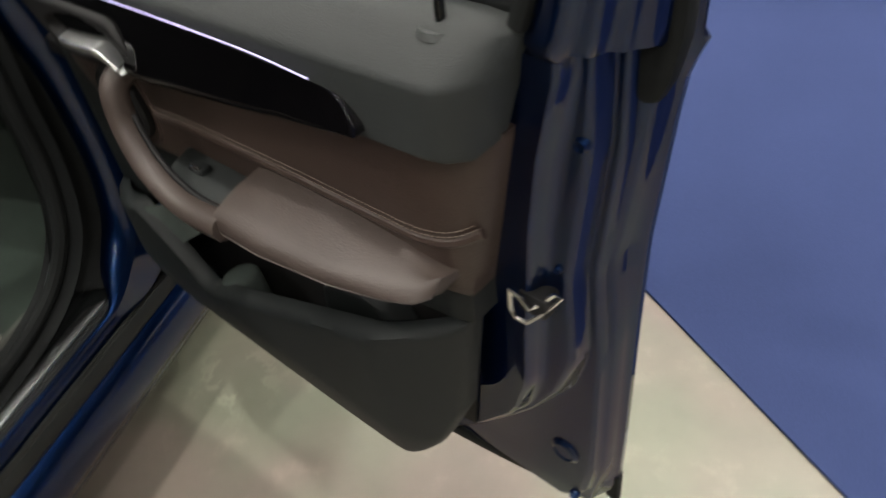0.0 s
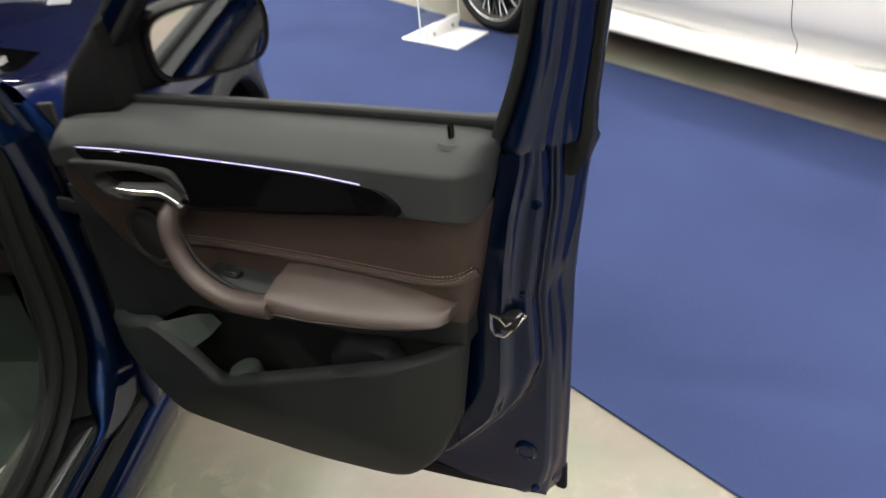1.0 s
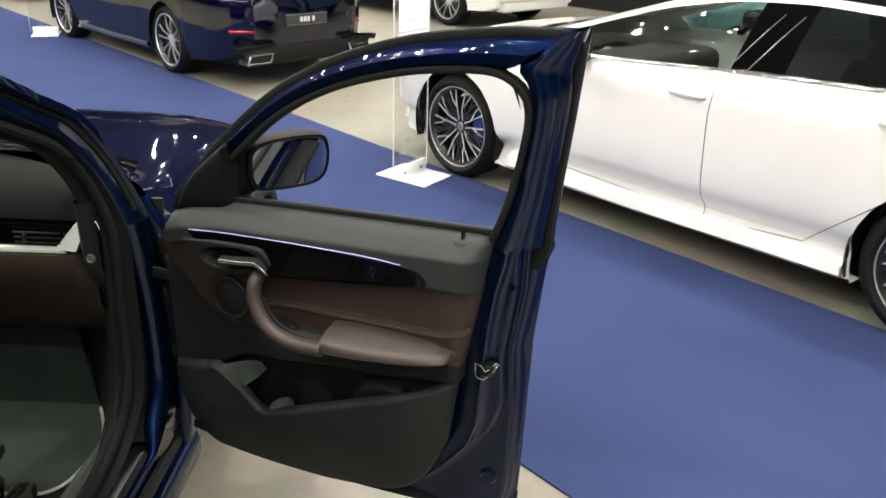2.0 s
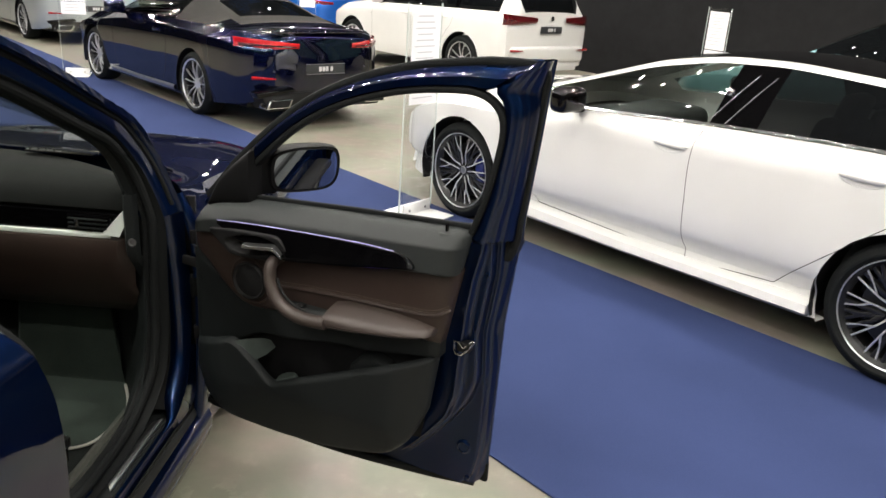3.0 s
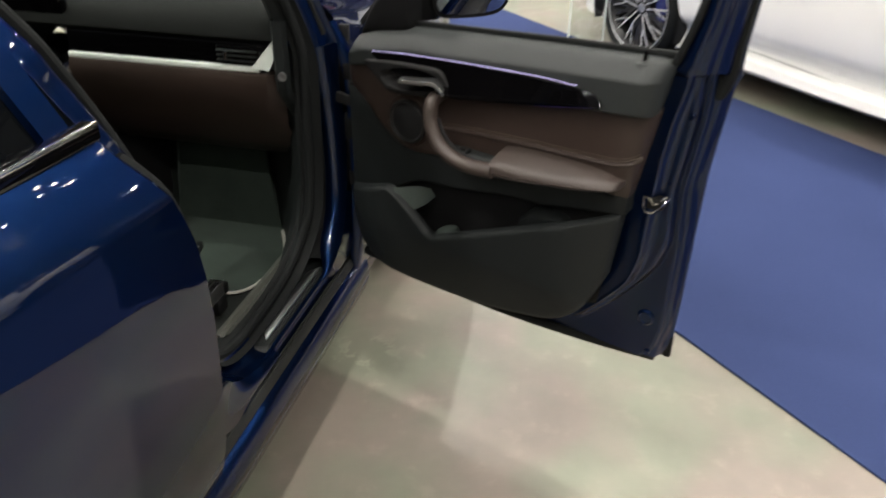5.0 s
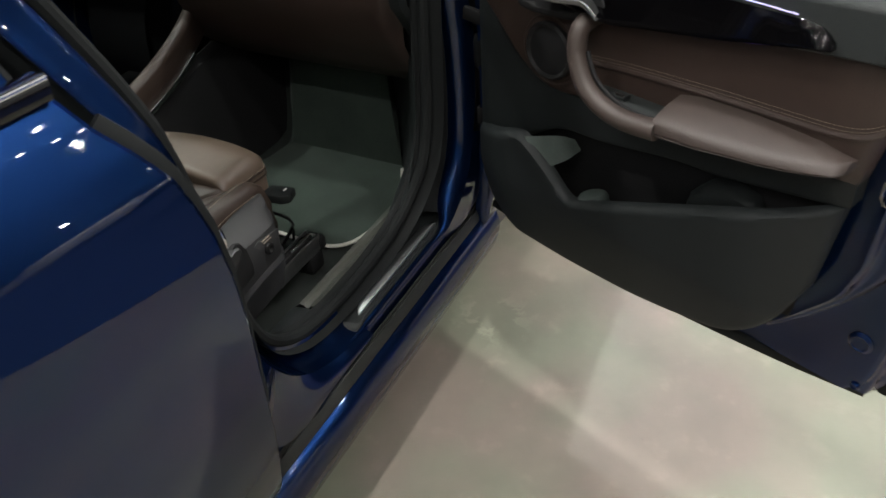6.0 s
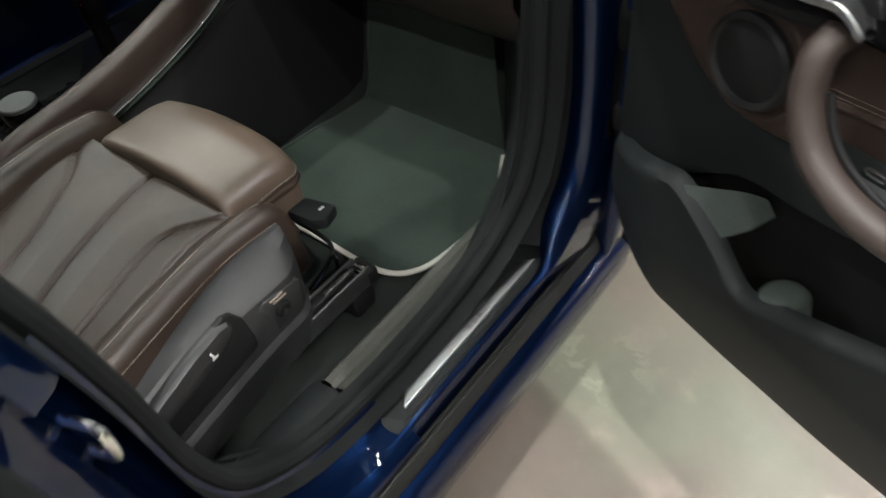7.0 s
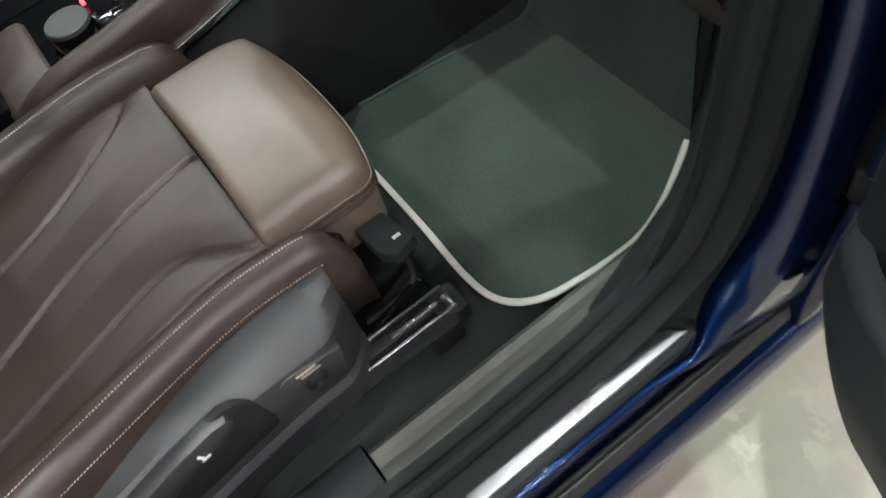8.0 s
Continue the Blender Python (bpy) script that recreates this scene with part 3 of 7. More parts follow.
def car_shell(root, shape, spec, paint_name, skip=None):
    """The outer skin, sorted into body, roof, screens and panes."""
    wheels = [(0.0, spec["tyre"]), (spec["base"], spec["tyre"])]
    arch = spec["tyre"] + spec.get("gap", 0.045)
    bins = {}
    for sign in (-1, 1):
        m = len(BANDS) + 1
        pos, drop = {}, set()
        for i, s in enumerate(shape.sections):
            for j in range(m):
                pos[i, j] = [sign * s[j, 0], shape.y[i], s[j, 1]]
        faces = []
        for i in range(len(shape.y) - 1):
            ym = (shape.y[i] + shape.y[i + 1]) / 2
            for j in range(m - 1):
                quad = ((i, j), (i + 1, j), (i + 1, j + 1), (i, j + 1))
                zm = sum(pos[q][2] for q in quad) / 4
                if BANDS[j] < 5 and any((ym - wy) ** 2 + (zm - wz) ** 2 < arch**2 for wy, wz in wheels):
                    drop.update(quad)
                    continue
                if skip and skip(sign, ym, zm, BANDS[j]):
                    continue
                kind = "body"
                zr, zb = shape.ch[i, 5], shape.ch[i, 2]
                if BANDS[j] in (5, 6):
                    for n, (a, b) in enumerate(spec["panes"]):
                        if a < ym < b and zr - zb > 0.10:
                            kind = f"pane{n}{sign}"
                    if kind == "body" and spec.get("soft") and ym < spec["soft"]:
                        kind = "roof" if zr - zb > 0.06 else "body"
                    elif kind == "body" and spec["panes"][0][0] - 0.3 < ym < spec["panes"][-1][1] + 0.02 and zr - zb > 0.12:
                        kind = f"pillar{sign}" if ym < spec["panes"][-1][1] and ym > spec["panes"][0][0] else "body"
                elif BANDS[j] >= 7 and not (spec.get("rails") and BANDS[j] == 7):
                    a, b = spec["screen"]
                    c, d = spec["rear"]
                    if a < ym < b:
                        kind = "windscreen"
                    elif c < ym < d and (not spec.get("soft") or BANDS[j] >= 8):
                        kind = "rear_window"
                    elif d <= ym <= a or (spec.get("soft") and c - 0.25 < ym <= a):
                        kind = "roof"
                faces.append((kind, quad))
        for q in drop:
            p = pos[q]
            for wy, wz in wheels:
                d = math.hypot(p[1] - wy, p[2] - wz)
                if d < arch * 1.25 and p[2] > 0.1:
                    p[1], p[2] = wy + (p[1] - wy) * arch / d, wz + (p[2] - wz) * arch / d
        for kind, quad in faces:
            verts, fs = bins.setdefault(kind, ([], []))
            n = len(verts)
            verts += [tuple(pos[q]) for q in quad]
            fs.append((n, n + 1, n + 2, n + 3))
    for end in (0, -1):
        s = shape.sections[end]
        loop = [(x, shape.y[end], z) for x, z in s] + [(-x, shape.y[end], z) for x, z in s[-2::-1]]
        verts, fs = bins["body"]
        n = len(verts)
        verts += loop
        fs.append(tuple(range(n, n + len(loop))))
    names = {"body": ("body", paint_name), "roof": ("roof", spec.get("roof", paint_name)), "windscreen": ("windscreen", "pane"), "rear_window": ("rear_window", "privacy"), "pillar-1": ("pillar_trim", "gloss"), "pillar1": ("pillar_trim", "gloss")}
    for kind, (verts, fs) in bins.items():
        if kind.startswith("pane"):
            n = int(kind[4])
            name, mat = "window", spec.get("glass", ("privacy",) * 4)[n]
        else:
            name, mat = names[kind]
        mesh_object(name, verts, fs, mat, root)
    # A dark underside and wheel wells.
    y0, y1 = shape.y[0] + 0.35, shape.y[-1] - 0.35
    zl = spec.get("low", 0.2)
    part("underbody", box_bm((1.5, y1 - y0, 0.06), (0, (y0 + y1) / 2, zl + 0.06), 0.01), "trimblack", root)
    for wy, wz in wheels:
        for sign in (-1, 1):
            rows = []
            for a in range(-20, 201, 10):
                c, s = math.cos(radians(a)), math.sin(radians(a))
                x0 = shape.half(wy, 0.6)
                rows.append([(sign * (x0 - 0.012), wy + arch * c, wz + arch * s), (sign * (x0 - 0.03), wy + (arch + 0.012) * c, wz + (arch + 0.012) * s), (sign * (x0 - 0.3), wy + (arch + 0.012) * c, wz + (arch + 0.012) * s)])
            mesh_object("wheel_well", *grid(rows), "trimblack", root)


def wheel(root, x, y, r, rim, side, style, face="alloy"):
    """A road wheel with tyre, barrel, disc and spokes; side is +1 where its face looks to +x."""
    w = 0.245
    barrel = part("wheel", lathe_bm([(-w / 2, rim), (-w / 2, rim - 0.02), (w / 2 - 0.05, rim - 0.035), (w / 2 - 0.012, rim - 0.012), (w / 2 - 0.004, rim - 0.002), (w / 2 - 0.012, rim + 0.004), (-w / 2, rim + 0.004)]), "alloydark", root)
    barrel.matrix_basis = pose(x, y, r, 0, 0, 0 if side > 0 else 180)
    part("tyre", lathe_bm([(-w / 2 + 0.005, rim), (-w / 2 - 0.012, rim + 0.02), (-w / 2 - 0.012, r - 0.045), (-w / 2 + 0.012, r - 0.012), (-w / 2 + 0.04, r), (w / 2 - 0.04, r), (w / 2 - 0.012, r - 0.012), (w / 2 + 0.012, r - 0.045), (w / 2 + 0.012, rim + 0.02), (w / 2 - 0.006, rim)]), "rubber", barrel)
    part("brake_disc", lathe_bm([(0.0, 0.06), (0.0, rim * 0.72), (0.03, rim * 0.72), (0.03, 0.06)], steps=32), "alloydark", barrel)
    part("brake_caliper", box_bm((0.07, 0.10, 0.19), (0.05, rim * 0.62, 0.03), 0.02), "caliper" if style == "y" else "alloydark", barrel)
    part("hub_cap", lathe_bm([(0.0, 0.075), (w / 2 - 0.055, 0.07), (w / 2 - 0.045, 0.055), (w / 2 - 0.045, 0.03), (w / 2 - 0.04, 0.0)], steps=24), "alloydark" if style == "y" else "alloy", barrel)
    if style == "y":
        hub = lathe_bm([(w / 2 - 0.039, 0.0), (w / 2 - 0.038, 0.024), (w / 2 - 0.042, 0.030), (w / 2 - 0.050, 0.031)], steps=24)
        part("hub_badge", hub, "steel", barrel)
    count = 5
    for n in range(count):
        a0 = 2 * math.pi * n / count + math.pi / 2
        for d in (-1, 1):
            xf = w / 2 - 0.03
            if style == "y":
                runs = [[(xf - 0.022, 0.030, d * 0.016), (xf - 0.004, rim * 0.40, d * 0.021), (xf, rim * 0.52, d * 0.028), (xf - 0.008, rim - 0.008, d * 0.052)], [(xf - 0.001, rim * 0.48, d * 0.026), (xf - 0.002, rim * 0.60, d * 0.062), (xf - 0.010, rim - 0.010, d * 0.128)]]
                backs = [[(xf - 0.030, 0.06, d * 0.044), (xf - 0.012, rim * 0.46, d * 0.052), (xf - 0.012, rim * 0.55, d * 0.064), (xf - 0.020, rim - 0.010, d * 0.092)], [(xf - 0.030, 0.06, d * 0.064), (xf - 0.014, rim * 0.50, d * 0.098), (xf - 0.020, rim - 0.014, d * 0.150)]]
                for run in backs:
                    pts = [(px, math.cos(a0) * pr - math.sin(a0) * pt, math.sin(a0) * pr + math.cos(a0) * pt) for px, pr, pt in run]
                    mesh_object("spoke", *sweep(straight(pts, 7), slab(0.020, 0.030, 0.004), up=(1, 0, 0)), "alloydark", barrel)
            else:
                runs = [[(xf - 0.02, 0.055, d * 0.015), (xf, rim * 0.5, d * 0.035), (xf - 0.008, rim - 0.008, d * 0.065)], [(xf - 0.03, 0.05, d * 0.05), (xf - 0.012, rim * 0.55, d * 0.10), (xf - 0.014, rim - 0.012, d * 0.135)]]
            for run in runs:
                pts = [(px, math.cos(a0) * pr - math.sin(a0) * pt, math.sin(a0) * pr + math.cos(a0) * pt) for px, pr, pt in run]
                mesh_object("spoke", *sweep(straight(pts, 7), slab(0.010, 0.010 if style == "y" else 0.020, 0.003), up=(1, 0, 0)), face if run is runs[0] or style == "y" else "alloydark", barrel)
    lip = [(w / 2 - 0.012, rim - (0.008 if style == "y" else 0.016)), (w / 2 - 0.002, rim - (0.007 if style == "y" else 0.012)), (w / 2, rim - 0.004), (w / 2 - 0.008, rim + 0.002)]
    part("rim_lip", lathe_bm(lip), face, barrel)
    return barrel


def seam(root, shape, side, line, name="panel_gap", mat="trimblack", width=0.004, proud=0.0012, count=40, curve=spline):
    """A thin line that follows the side of a car through (y, z) points."""
    pts = curve(line, count)
    rows = []
    for i, (y, z) in enumerate(pts):
        a, b = pts[max(0, i - 1)], pts[min(len(pts) - 1, i + 1)]
        d = (b - a) / (np.linalg.norm(b - a) + 1e-9)
        q = np.array([-d[1], d[0]]) * width / 2
        rows.append([(side * (shape.half(y + q[0] * s, z + q[1] * s) + proud), y + q[0] * s, z + q[1] * s) for s in (-1, 1)])
    return mesh_object(name, *grid(rows), mat, root)


def on_side(root, shape, side, name, top, bottom, mat, proud=0.006, cols=16, rows=5, label=""):
    """A panel laid on a car's side between two lines of (y, z)."""
    a, b = spline(top, cols), spline(bottom, cols)
    out = []
    for j in range(rows + 2):
        v = min(max((j - 1) / (rows - 1), 0), 1)
        lift = -0.02 if j in (0, rows + 1) else proud * (0.4 if j in (1, rows) else 1)
        p = a * (1 - v) + b * v
        out.append([(side * (shape.half(y, z) + lift), y, z) for y, z in p])
    return mesh_object(name, *grid(out), mat, root, label)


def plain_seat(root, x, y, mat):
    """A front seat as it shows through a car's side window."""
    seat = part("seat", box_bm((0.5, 0.52, 0.2), (x, y, 0.5), 0.07, segments=3), mat, root)
    part("backrest", box_bm((0.48, 0.16, 0.62), (x, y - 0.34, 0.82), 0.06, Matrix.Rotation(radians(14), 4, "X"), 3), mat, seat)
    part("headrest", box_bm((0.26, 0.10, 0.17), (x, y - 0.43, 1.17), 0.04, Matrix.Rotation(radians(14), 4, "X"), 3), mat, seat)


def number_plate(root, y, z, w=0.5, h=0.11, turn=0.0, back=-1):
    plate = part("display_plate", box_bm((w, 0.012, h), (0, 0, 0), 0.004), "plate", root, "dark display plate with pale lettering")
    plate.matrix_basis = pose(0, y, z, turn)
    part("plate_rim", prism_bm([(-w / 2, -h / 2), (w / 2, -h / 2), (w / 2, -h / 2 + 0.006), (-w / 2, -h / 2 + 0.006)], back * 0.008, back * 0.003, 0), "steel", plate)
    part("plate_rim", prism_bm([(-w / 2, h / 2 - 0.006), (w / 2, h / 2 - 0.006), (w / 2, h / 2), (-w / 2, h / 2)], back * 0.008, back * 0.003, 0), "steel", plate)
    for x0, x1 in ((-0.09, -0.055), (-0.045, -0.01), (0.0, 0.03), (0.06, 0.09)):
        part("letter_bar", box_bm((x1 - x0, 0.004, 0.05), ((x0 + x1) / 2, back * 0.008, 0), 0.001), "platetext", plate)


def mirror_pod(root, shape, side, y, z, mat):
    x = shape.half(y, z)
    pod = part("door_mirror", box_bm((0.24, 0.13, 0.15), (side * (x + 0.16), y, z + 0.06), 0.045, segments=3), mat, root)
    part("mirror_foot", box_bm((0.12, 0.05, 0.03), (side * (x + 0.03), y + 0.01, z - 0.01), 0.01), "gloss", pod)


def door_handle(root, shape, side, y, z, mat, length=0.23):
    """A slim bar with rounded ends over a shallow oval dish pressed into the door."""
    x = shape.half(y, z)
    rows = []
    for t in np.linspace(-1, 1, 17):
        w = max(0.0, 1 - abs(t) ** 5) ** 0.5
        out = 0.004 + 0.022 * max(0.0, 1 - abs(t) ** 4)
        rows.append([(side * (shape.half(y + t * length / 2, z) + out * (0.3 + 0.7 * max(0.0, math.cos(a)))), y + t * length / 2, z + 0.010 + 0.017 * w * math.sin(a)) for a in np.linspace(0, 2 * math.pi, 12, endpoint=False)])
    v, f = grid(rows, False, True)
    f += [tuple(range(12)), tuple(range(16 * 12, 17 * 12))]
    h = mesh_object("door_handle", v, f, mat, root, "", 60)
    ring_rows = []
    for k, d in ((1.0, 0.0005), (0.93, 0.0028), (0.84, 0.0012), (0.5, 0.0006), (0.05, 0.0006)):
        ring_rows.append([(side * (shape.half(y + 0.105 * k * math.cos(a), z + 0.036 * k * math.sin(a)) + d), y + 0.105 * k * math.cos(a), z + 0.036 * k * math.sin(a)) for a in np.linspace(0, 2 * math.pi, 32, endpoint=False)])
    mesh_object("handle_dish", *grid(ring_rows, False, True), mat, h, "", 60)


def common(root, shape, spec, paint_name, style, skip=None):
    car_shell(root, shape, spec, paint_name, skip)
    r, rim = spec["tyre"], spec["rim"]
    for y in (0.0, spec["base"]):
        for side in (-1, 1):
            wheel(root, side * (shape.half(y, r + spec["tyre"] + 0.08) - 0.145), y, r, rim, side, style)


SEDAN = dict(base=3.02, tyre=0.35, rim=0.275, low=0.17, panes=[(-0.35, 0.90), (1.13, 2.62)], glass=("privacy", "pane"), screen=(1.40, 2.72), rear=(-0.85, 0.1), roof="gloss", rails=True)
SEDAN_ROWS = [(-1.19, .70, .40, .92, .64, .56, .95, .97), (-1.10, .86, .31, .97, .78, .64, 1.0, 1.02), (-.9, .94, .25, 1.02, .85, .64, 1.07, 1.09), (-.3, .965, .20, 1.06, .88, .60, 1.22, 1.26),
    (.4, .965, .18, 1.055, .885, .60, 1.325, 1.37), (.9, .955, .17, 1.035, .885, .61, 1.355, 1.40), (1.3, .955, .17, 1.015, .885, .61, 1.335, 1.39), (1.7, .95, .17, .99, .885, .63, 1.26, 1.33), (2.2, .95, .17, .955, .88, .68, 1.10, 1.17),
    (2.55, .955, .17, .94, .86, .74, 1.0, 1.05), (2.75, .96, .17, .935, .84, .70, .99, 1.03), (3.2, .955, .18, .92, .80, .6, .95, .98), (3.6, .90, .20, .82, .72, .5, .835, .85), (3.8, .78, .22, .74, .6, .4, .755, .76), (3.89, .55, .30, .66, .45, .3, .68, .69)]


def white_sedan(at):
    car = thing("sedan_car", "white four-door saloon with black-and-silver alloy wheels on concrete", "car", at)
    shape = Shape(SEDAN_ROWS, tuck=0.060)
    common(car, shape, SEDAN, "white", "y")
    L = -1
    for side in (-1, 1):
        seam(car, shape, side, [(1.16, 1.0), (1.18, 0.92), (1.185, 0.80), (1.17, 0.6), (1.158, 0.40), (1.15, 0.26)])
        seam(car, shape, side, [(2.42, 0.97), (2.40, 0.7), (2.36, 0.45), (2.28, 0.3)])
        seam(car, shape, side, [(0.02, 1.04), (0.03, 0.86), (0.28, 0.62), (0.52, 0.40), (0.62, 0.30)])
        seam(car, shape, side, [(2.28, 0.3), (1.15, 0.26), (0.62, 0.30)], count=60, curve=straight)
        seam(car, shape, side, [(-0.5, 1.08), (0.3, 1.067), (1.0, 1.042), (1.9, 0.985), (2.5, 0.955)], "belt_trim", "chrome", 0.014, 0.008, 60)
        door_handle(car, shape, side, 1.32, 0.885, "white")
        door_handle(car, shape, side, 0.29, 0.935, "white")
        mirror_pod(car, shape, side, 2.0, 0.975, "gloss")
        on_side(car, shape, side, "sill_skirt", [(2.52, .30), (1.5, .275), (.40, .285)], [(2.52, .19), (1.5, .185), (.40, .20)], "white", 0.062)
        on_side(car, shape, side, "fender_vent", [(2.50, .72), (2.44, .64)], [(2.46, .70), (2.42, .60)], "gloss", 0.006)
        # thin bright lines stand in for lamp specks reflected in the gloss pillar
        for y in (1.0, 1.1):
            seam(car, shape, side, [(y + 0.06, 1.05), (y - 0.08, 1.30)], "pillar_glint", "steel", 0.003, 0.008, 12)
        plain_seat(car, side * 0.37, 1.05, "tan")
    part("dashboard", box_bm((1.35, 0.5, 0.3), (0, 2.25, 0.74), 0.09, segments=3), "trimblack", car)
    part("parcel_lining", box_bm((1.3, 0.9, 0.5), (0, 0.0, 0.62), 0.09, segments=3), "trimblack", car)
    return car


CABRIO = dict(base=2.82, tyre=0.345, rim=0.272, low=0.17, panes=[(0.55, 2.05)], glass=("pane",), screen=(1.35, 2.5), rear=(-0.30, 0.22), roof="fabric", soft=0.56)
CABRIO_ROWS = [(-1.18, .50, .38, .90, .46, .38, .93, .945), (-1.13, .68, .33, .92, .62, .50, .955, .975), (-1.04, .82, .29, .945, .73, .58, .985, 1.005), (-.85, .925, .24, .985, .82, .63, 1.02, 1.04), (-.45, .965, .2, 1.0, .85, .62, 1.03, 1.06),
    (-.1, .965, .18, 1.0, .86, .60, 1.11, 1.16), (.4, .955, .17, 1.0, .86, .58, 1.23, 1.30), (.9, .945, .17, .99, .86, .59, 1.28, 1.34), (1.4, .945, .17, .98, .86, .62, 1.26, 1.32),
    (1.9, .945, .17, .965, .86, .68, 1.12, 1.18), (2.3, .95, .17, .95, .84, .72, .985, 1.03), (2.5, .955, .17, .93, .82, .68, .95, .98), (3.0, .95, .18, .88, .78, .6, .9, .92), (3.4, .9, .2, .81, .7, .5, .825, .84), (3.6, .78, .22, .73, .6, .4, .745, .75), (3.69, .55, .3, .65, .45, .3, .67, .68)]


def tail_y(shape, x, z):
    """Where the tail's skin stands at a distance x from the car's middle."""
    for y in np.arange(shape.y[0], shape.y[0] + 0.9, 0.01):
        if shape.half(y, z) >= x:
            return float(y)
    return float(shape.y[0] + 0.9)


def rear_lamps(car, shape, x0, x1, z0, z1, mat, lift=0.02, slope=0.0):
    """A pair of rear lamps wrapped round the corners."""
    for side in (-1, 1):
        rows = []
        for t in np.linspace(0, 1, 14):
            x = x0 + (x1 - x0) * t
            zc, h = (z0 + z1) / 2 + slope * t, (z1 - z0) / 2 * (0.45 + 0.55 * t)
            yy, out = tail_y(shape, x, zc), lift * 0.5 * t
            rows.append([(side * (x + out), yy - lift + d, zc + k * h) for k, d in ((-1.0, 0.06), (-0.95, 0.01), (-0.5, 0), (0.5, 0), (0.95, 0.01), (1.0, 0.06))])
        mesh_object("rear_lamp", *grid(rows), mat, car, "red rear lamp", 60)


def cabriolet(at, paint_name, label):
    car = thing("convertible_car", label, "car", at)
    shape = Shape(CABRIO_ROWS)
    common(car, shape, CABRIO, paint_name, "multi")
    rear_lamps(car, shape, 0.34, 0.90, 0.81, 0.93, "red", 0.018, 0.015)
    rear_lamps(car, shape, 0.38, 0.88, 0.845, 0.880, "darkred", 0.024, 0.015)
    rear_lamps(car, shape, 0.60, 0.80, 0.52, 0.56, "red", 0.016)
    number_plate(car, -1.185, 0.63)
    part("badge", lathe_bm([(-0.006, 0.0), (-0.006, 0.03), (0.0, 0.036), (0.01, 0.036)], "y", 24), "chrome", car).matrix_basis = pose(0, -1.17, 0.84)
    part("boot_lip", box_bm((1.2, 0.07, 0.025), (0, -1.09, 1.005), 0.01), paint_name, car)
    part("diffuser", prism_bm([(-0.82, 0.40), (0.82, 0.40), (0.72, 0.22), (-0.72, 0.22)], -1.22, -0.9, 0.02), "trimblack", car)
    for side in (-1, 1):
        pipe = part("exhaust_tip", prism_bm([(side * 0.50, 0.25), (side * 0.78, 0.25), (side * 0.74, 0.35), (side * 0.46, 0.35)], -1.27, -1.1, 0.012), "chrome", car)
        part("exhaust_bore", prism_bm([(side * 0.52, 0.265), (side * 0.755, 0.265), (side * 0.725, 0.335), (side * 0.485, 0.335)], -1.274, -1.271, 0), "trimblack", pipe)
        part("bumper_trim", prism_bm([(side * 0.40, 0.42), (side * 0.86, 0.36), (side * 0.88, 0.42), (side * 0.45, 0.46)], -1.235, -1.1, 0.01), "gloss", car)
        seam(car, shape, side, [(0.66, 0.98), (0.62, 0.8), (0.66, 0.5), (0.78, 0.3)])
        seam(car, shape, side, [(2.15, 0.95), (2.14, 0.6), (2.08, 0.3)])
        seam(car, shape, side, [(0.5, 1.015), (1.2, 1.0), (2.1, 0.972)], "belt_trim", "gloss", 0.016, 0.008, 40)
        door_handle(car, shape, side, 0.86, 0.84, paint_name)
        mirror_pod(car, shape, side, 1.85, 0.97, paint_name)
        on_side(car, shape, side, "sill_skirt", [(2.3, .26), (1.4, .25), (.5, .26)], [(2.3, .20), (1.4, .19), (.5, .20)], "steel", 0.02)
        plain_seat(car, side * 0.36, 0.9, "trimblack")
    return car


SUV = dict(base=2.97, tyre=0.375, rim=0.28, low=0.24, gap=0.06, panes=[(-0.72, 0.18), (0.26, 1.20), (1.30, 2.4)], glass=("privacy",) * 3, screen=(1.75, 2.65), rear=(-0.98, -0.66))
SUV_ROWS = [(-1.0, .80, .42, 1.12, .76, .60, 1.18, 1.20), (-.95, .95, .33, 1.16, .84, .66, 1.32, 1.36), (-.88, .99, .30, 1.17, .88, .67, 1.50, 1.56), (-.7, 1.0, .28, 1.17, .90, .68, 1.64, 1.70), (-.2, 1.0, .26, 1.16, .90, .68, 1.70, 1.755),
    (.8, 1.0, .25, 1.14, .90, .68, 1.72, 1.77), (1.5, .995, .25, 1.12, .90, .69, 1.69, 1.75), (2.0, .99, .25, 1.11, .90, .74, 1.48, 1.55), (2.5, .99, .25, 1.09, .88, .80, 1.22, 1.27), (2.75, .99, .26, 1.07, .86, .72, 1.12, 1.15), (3.3, .97, .28, 1.03, .82, .62, 1.06, 1.09), (3.65, .90, .3, .95, .74, .5, .97, .99), (3.85, .7, .36, .85, .6, .4, .86, .87)]


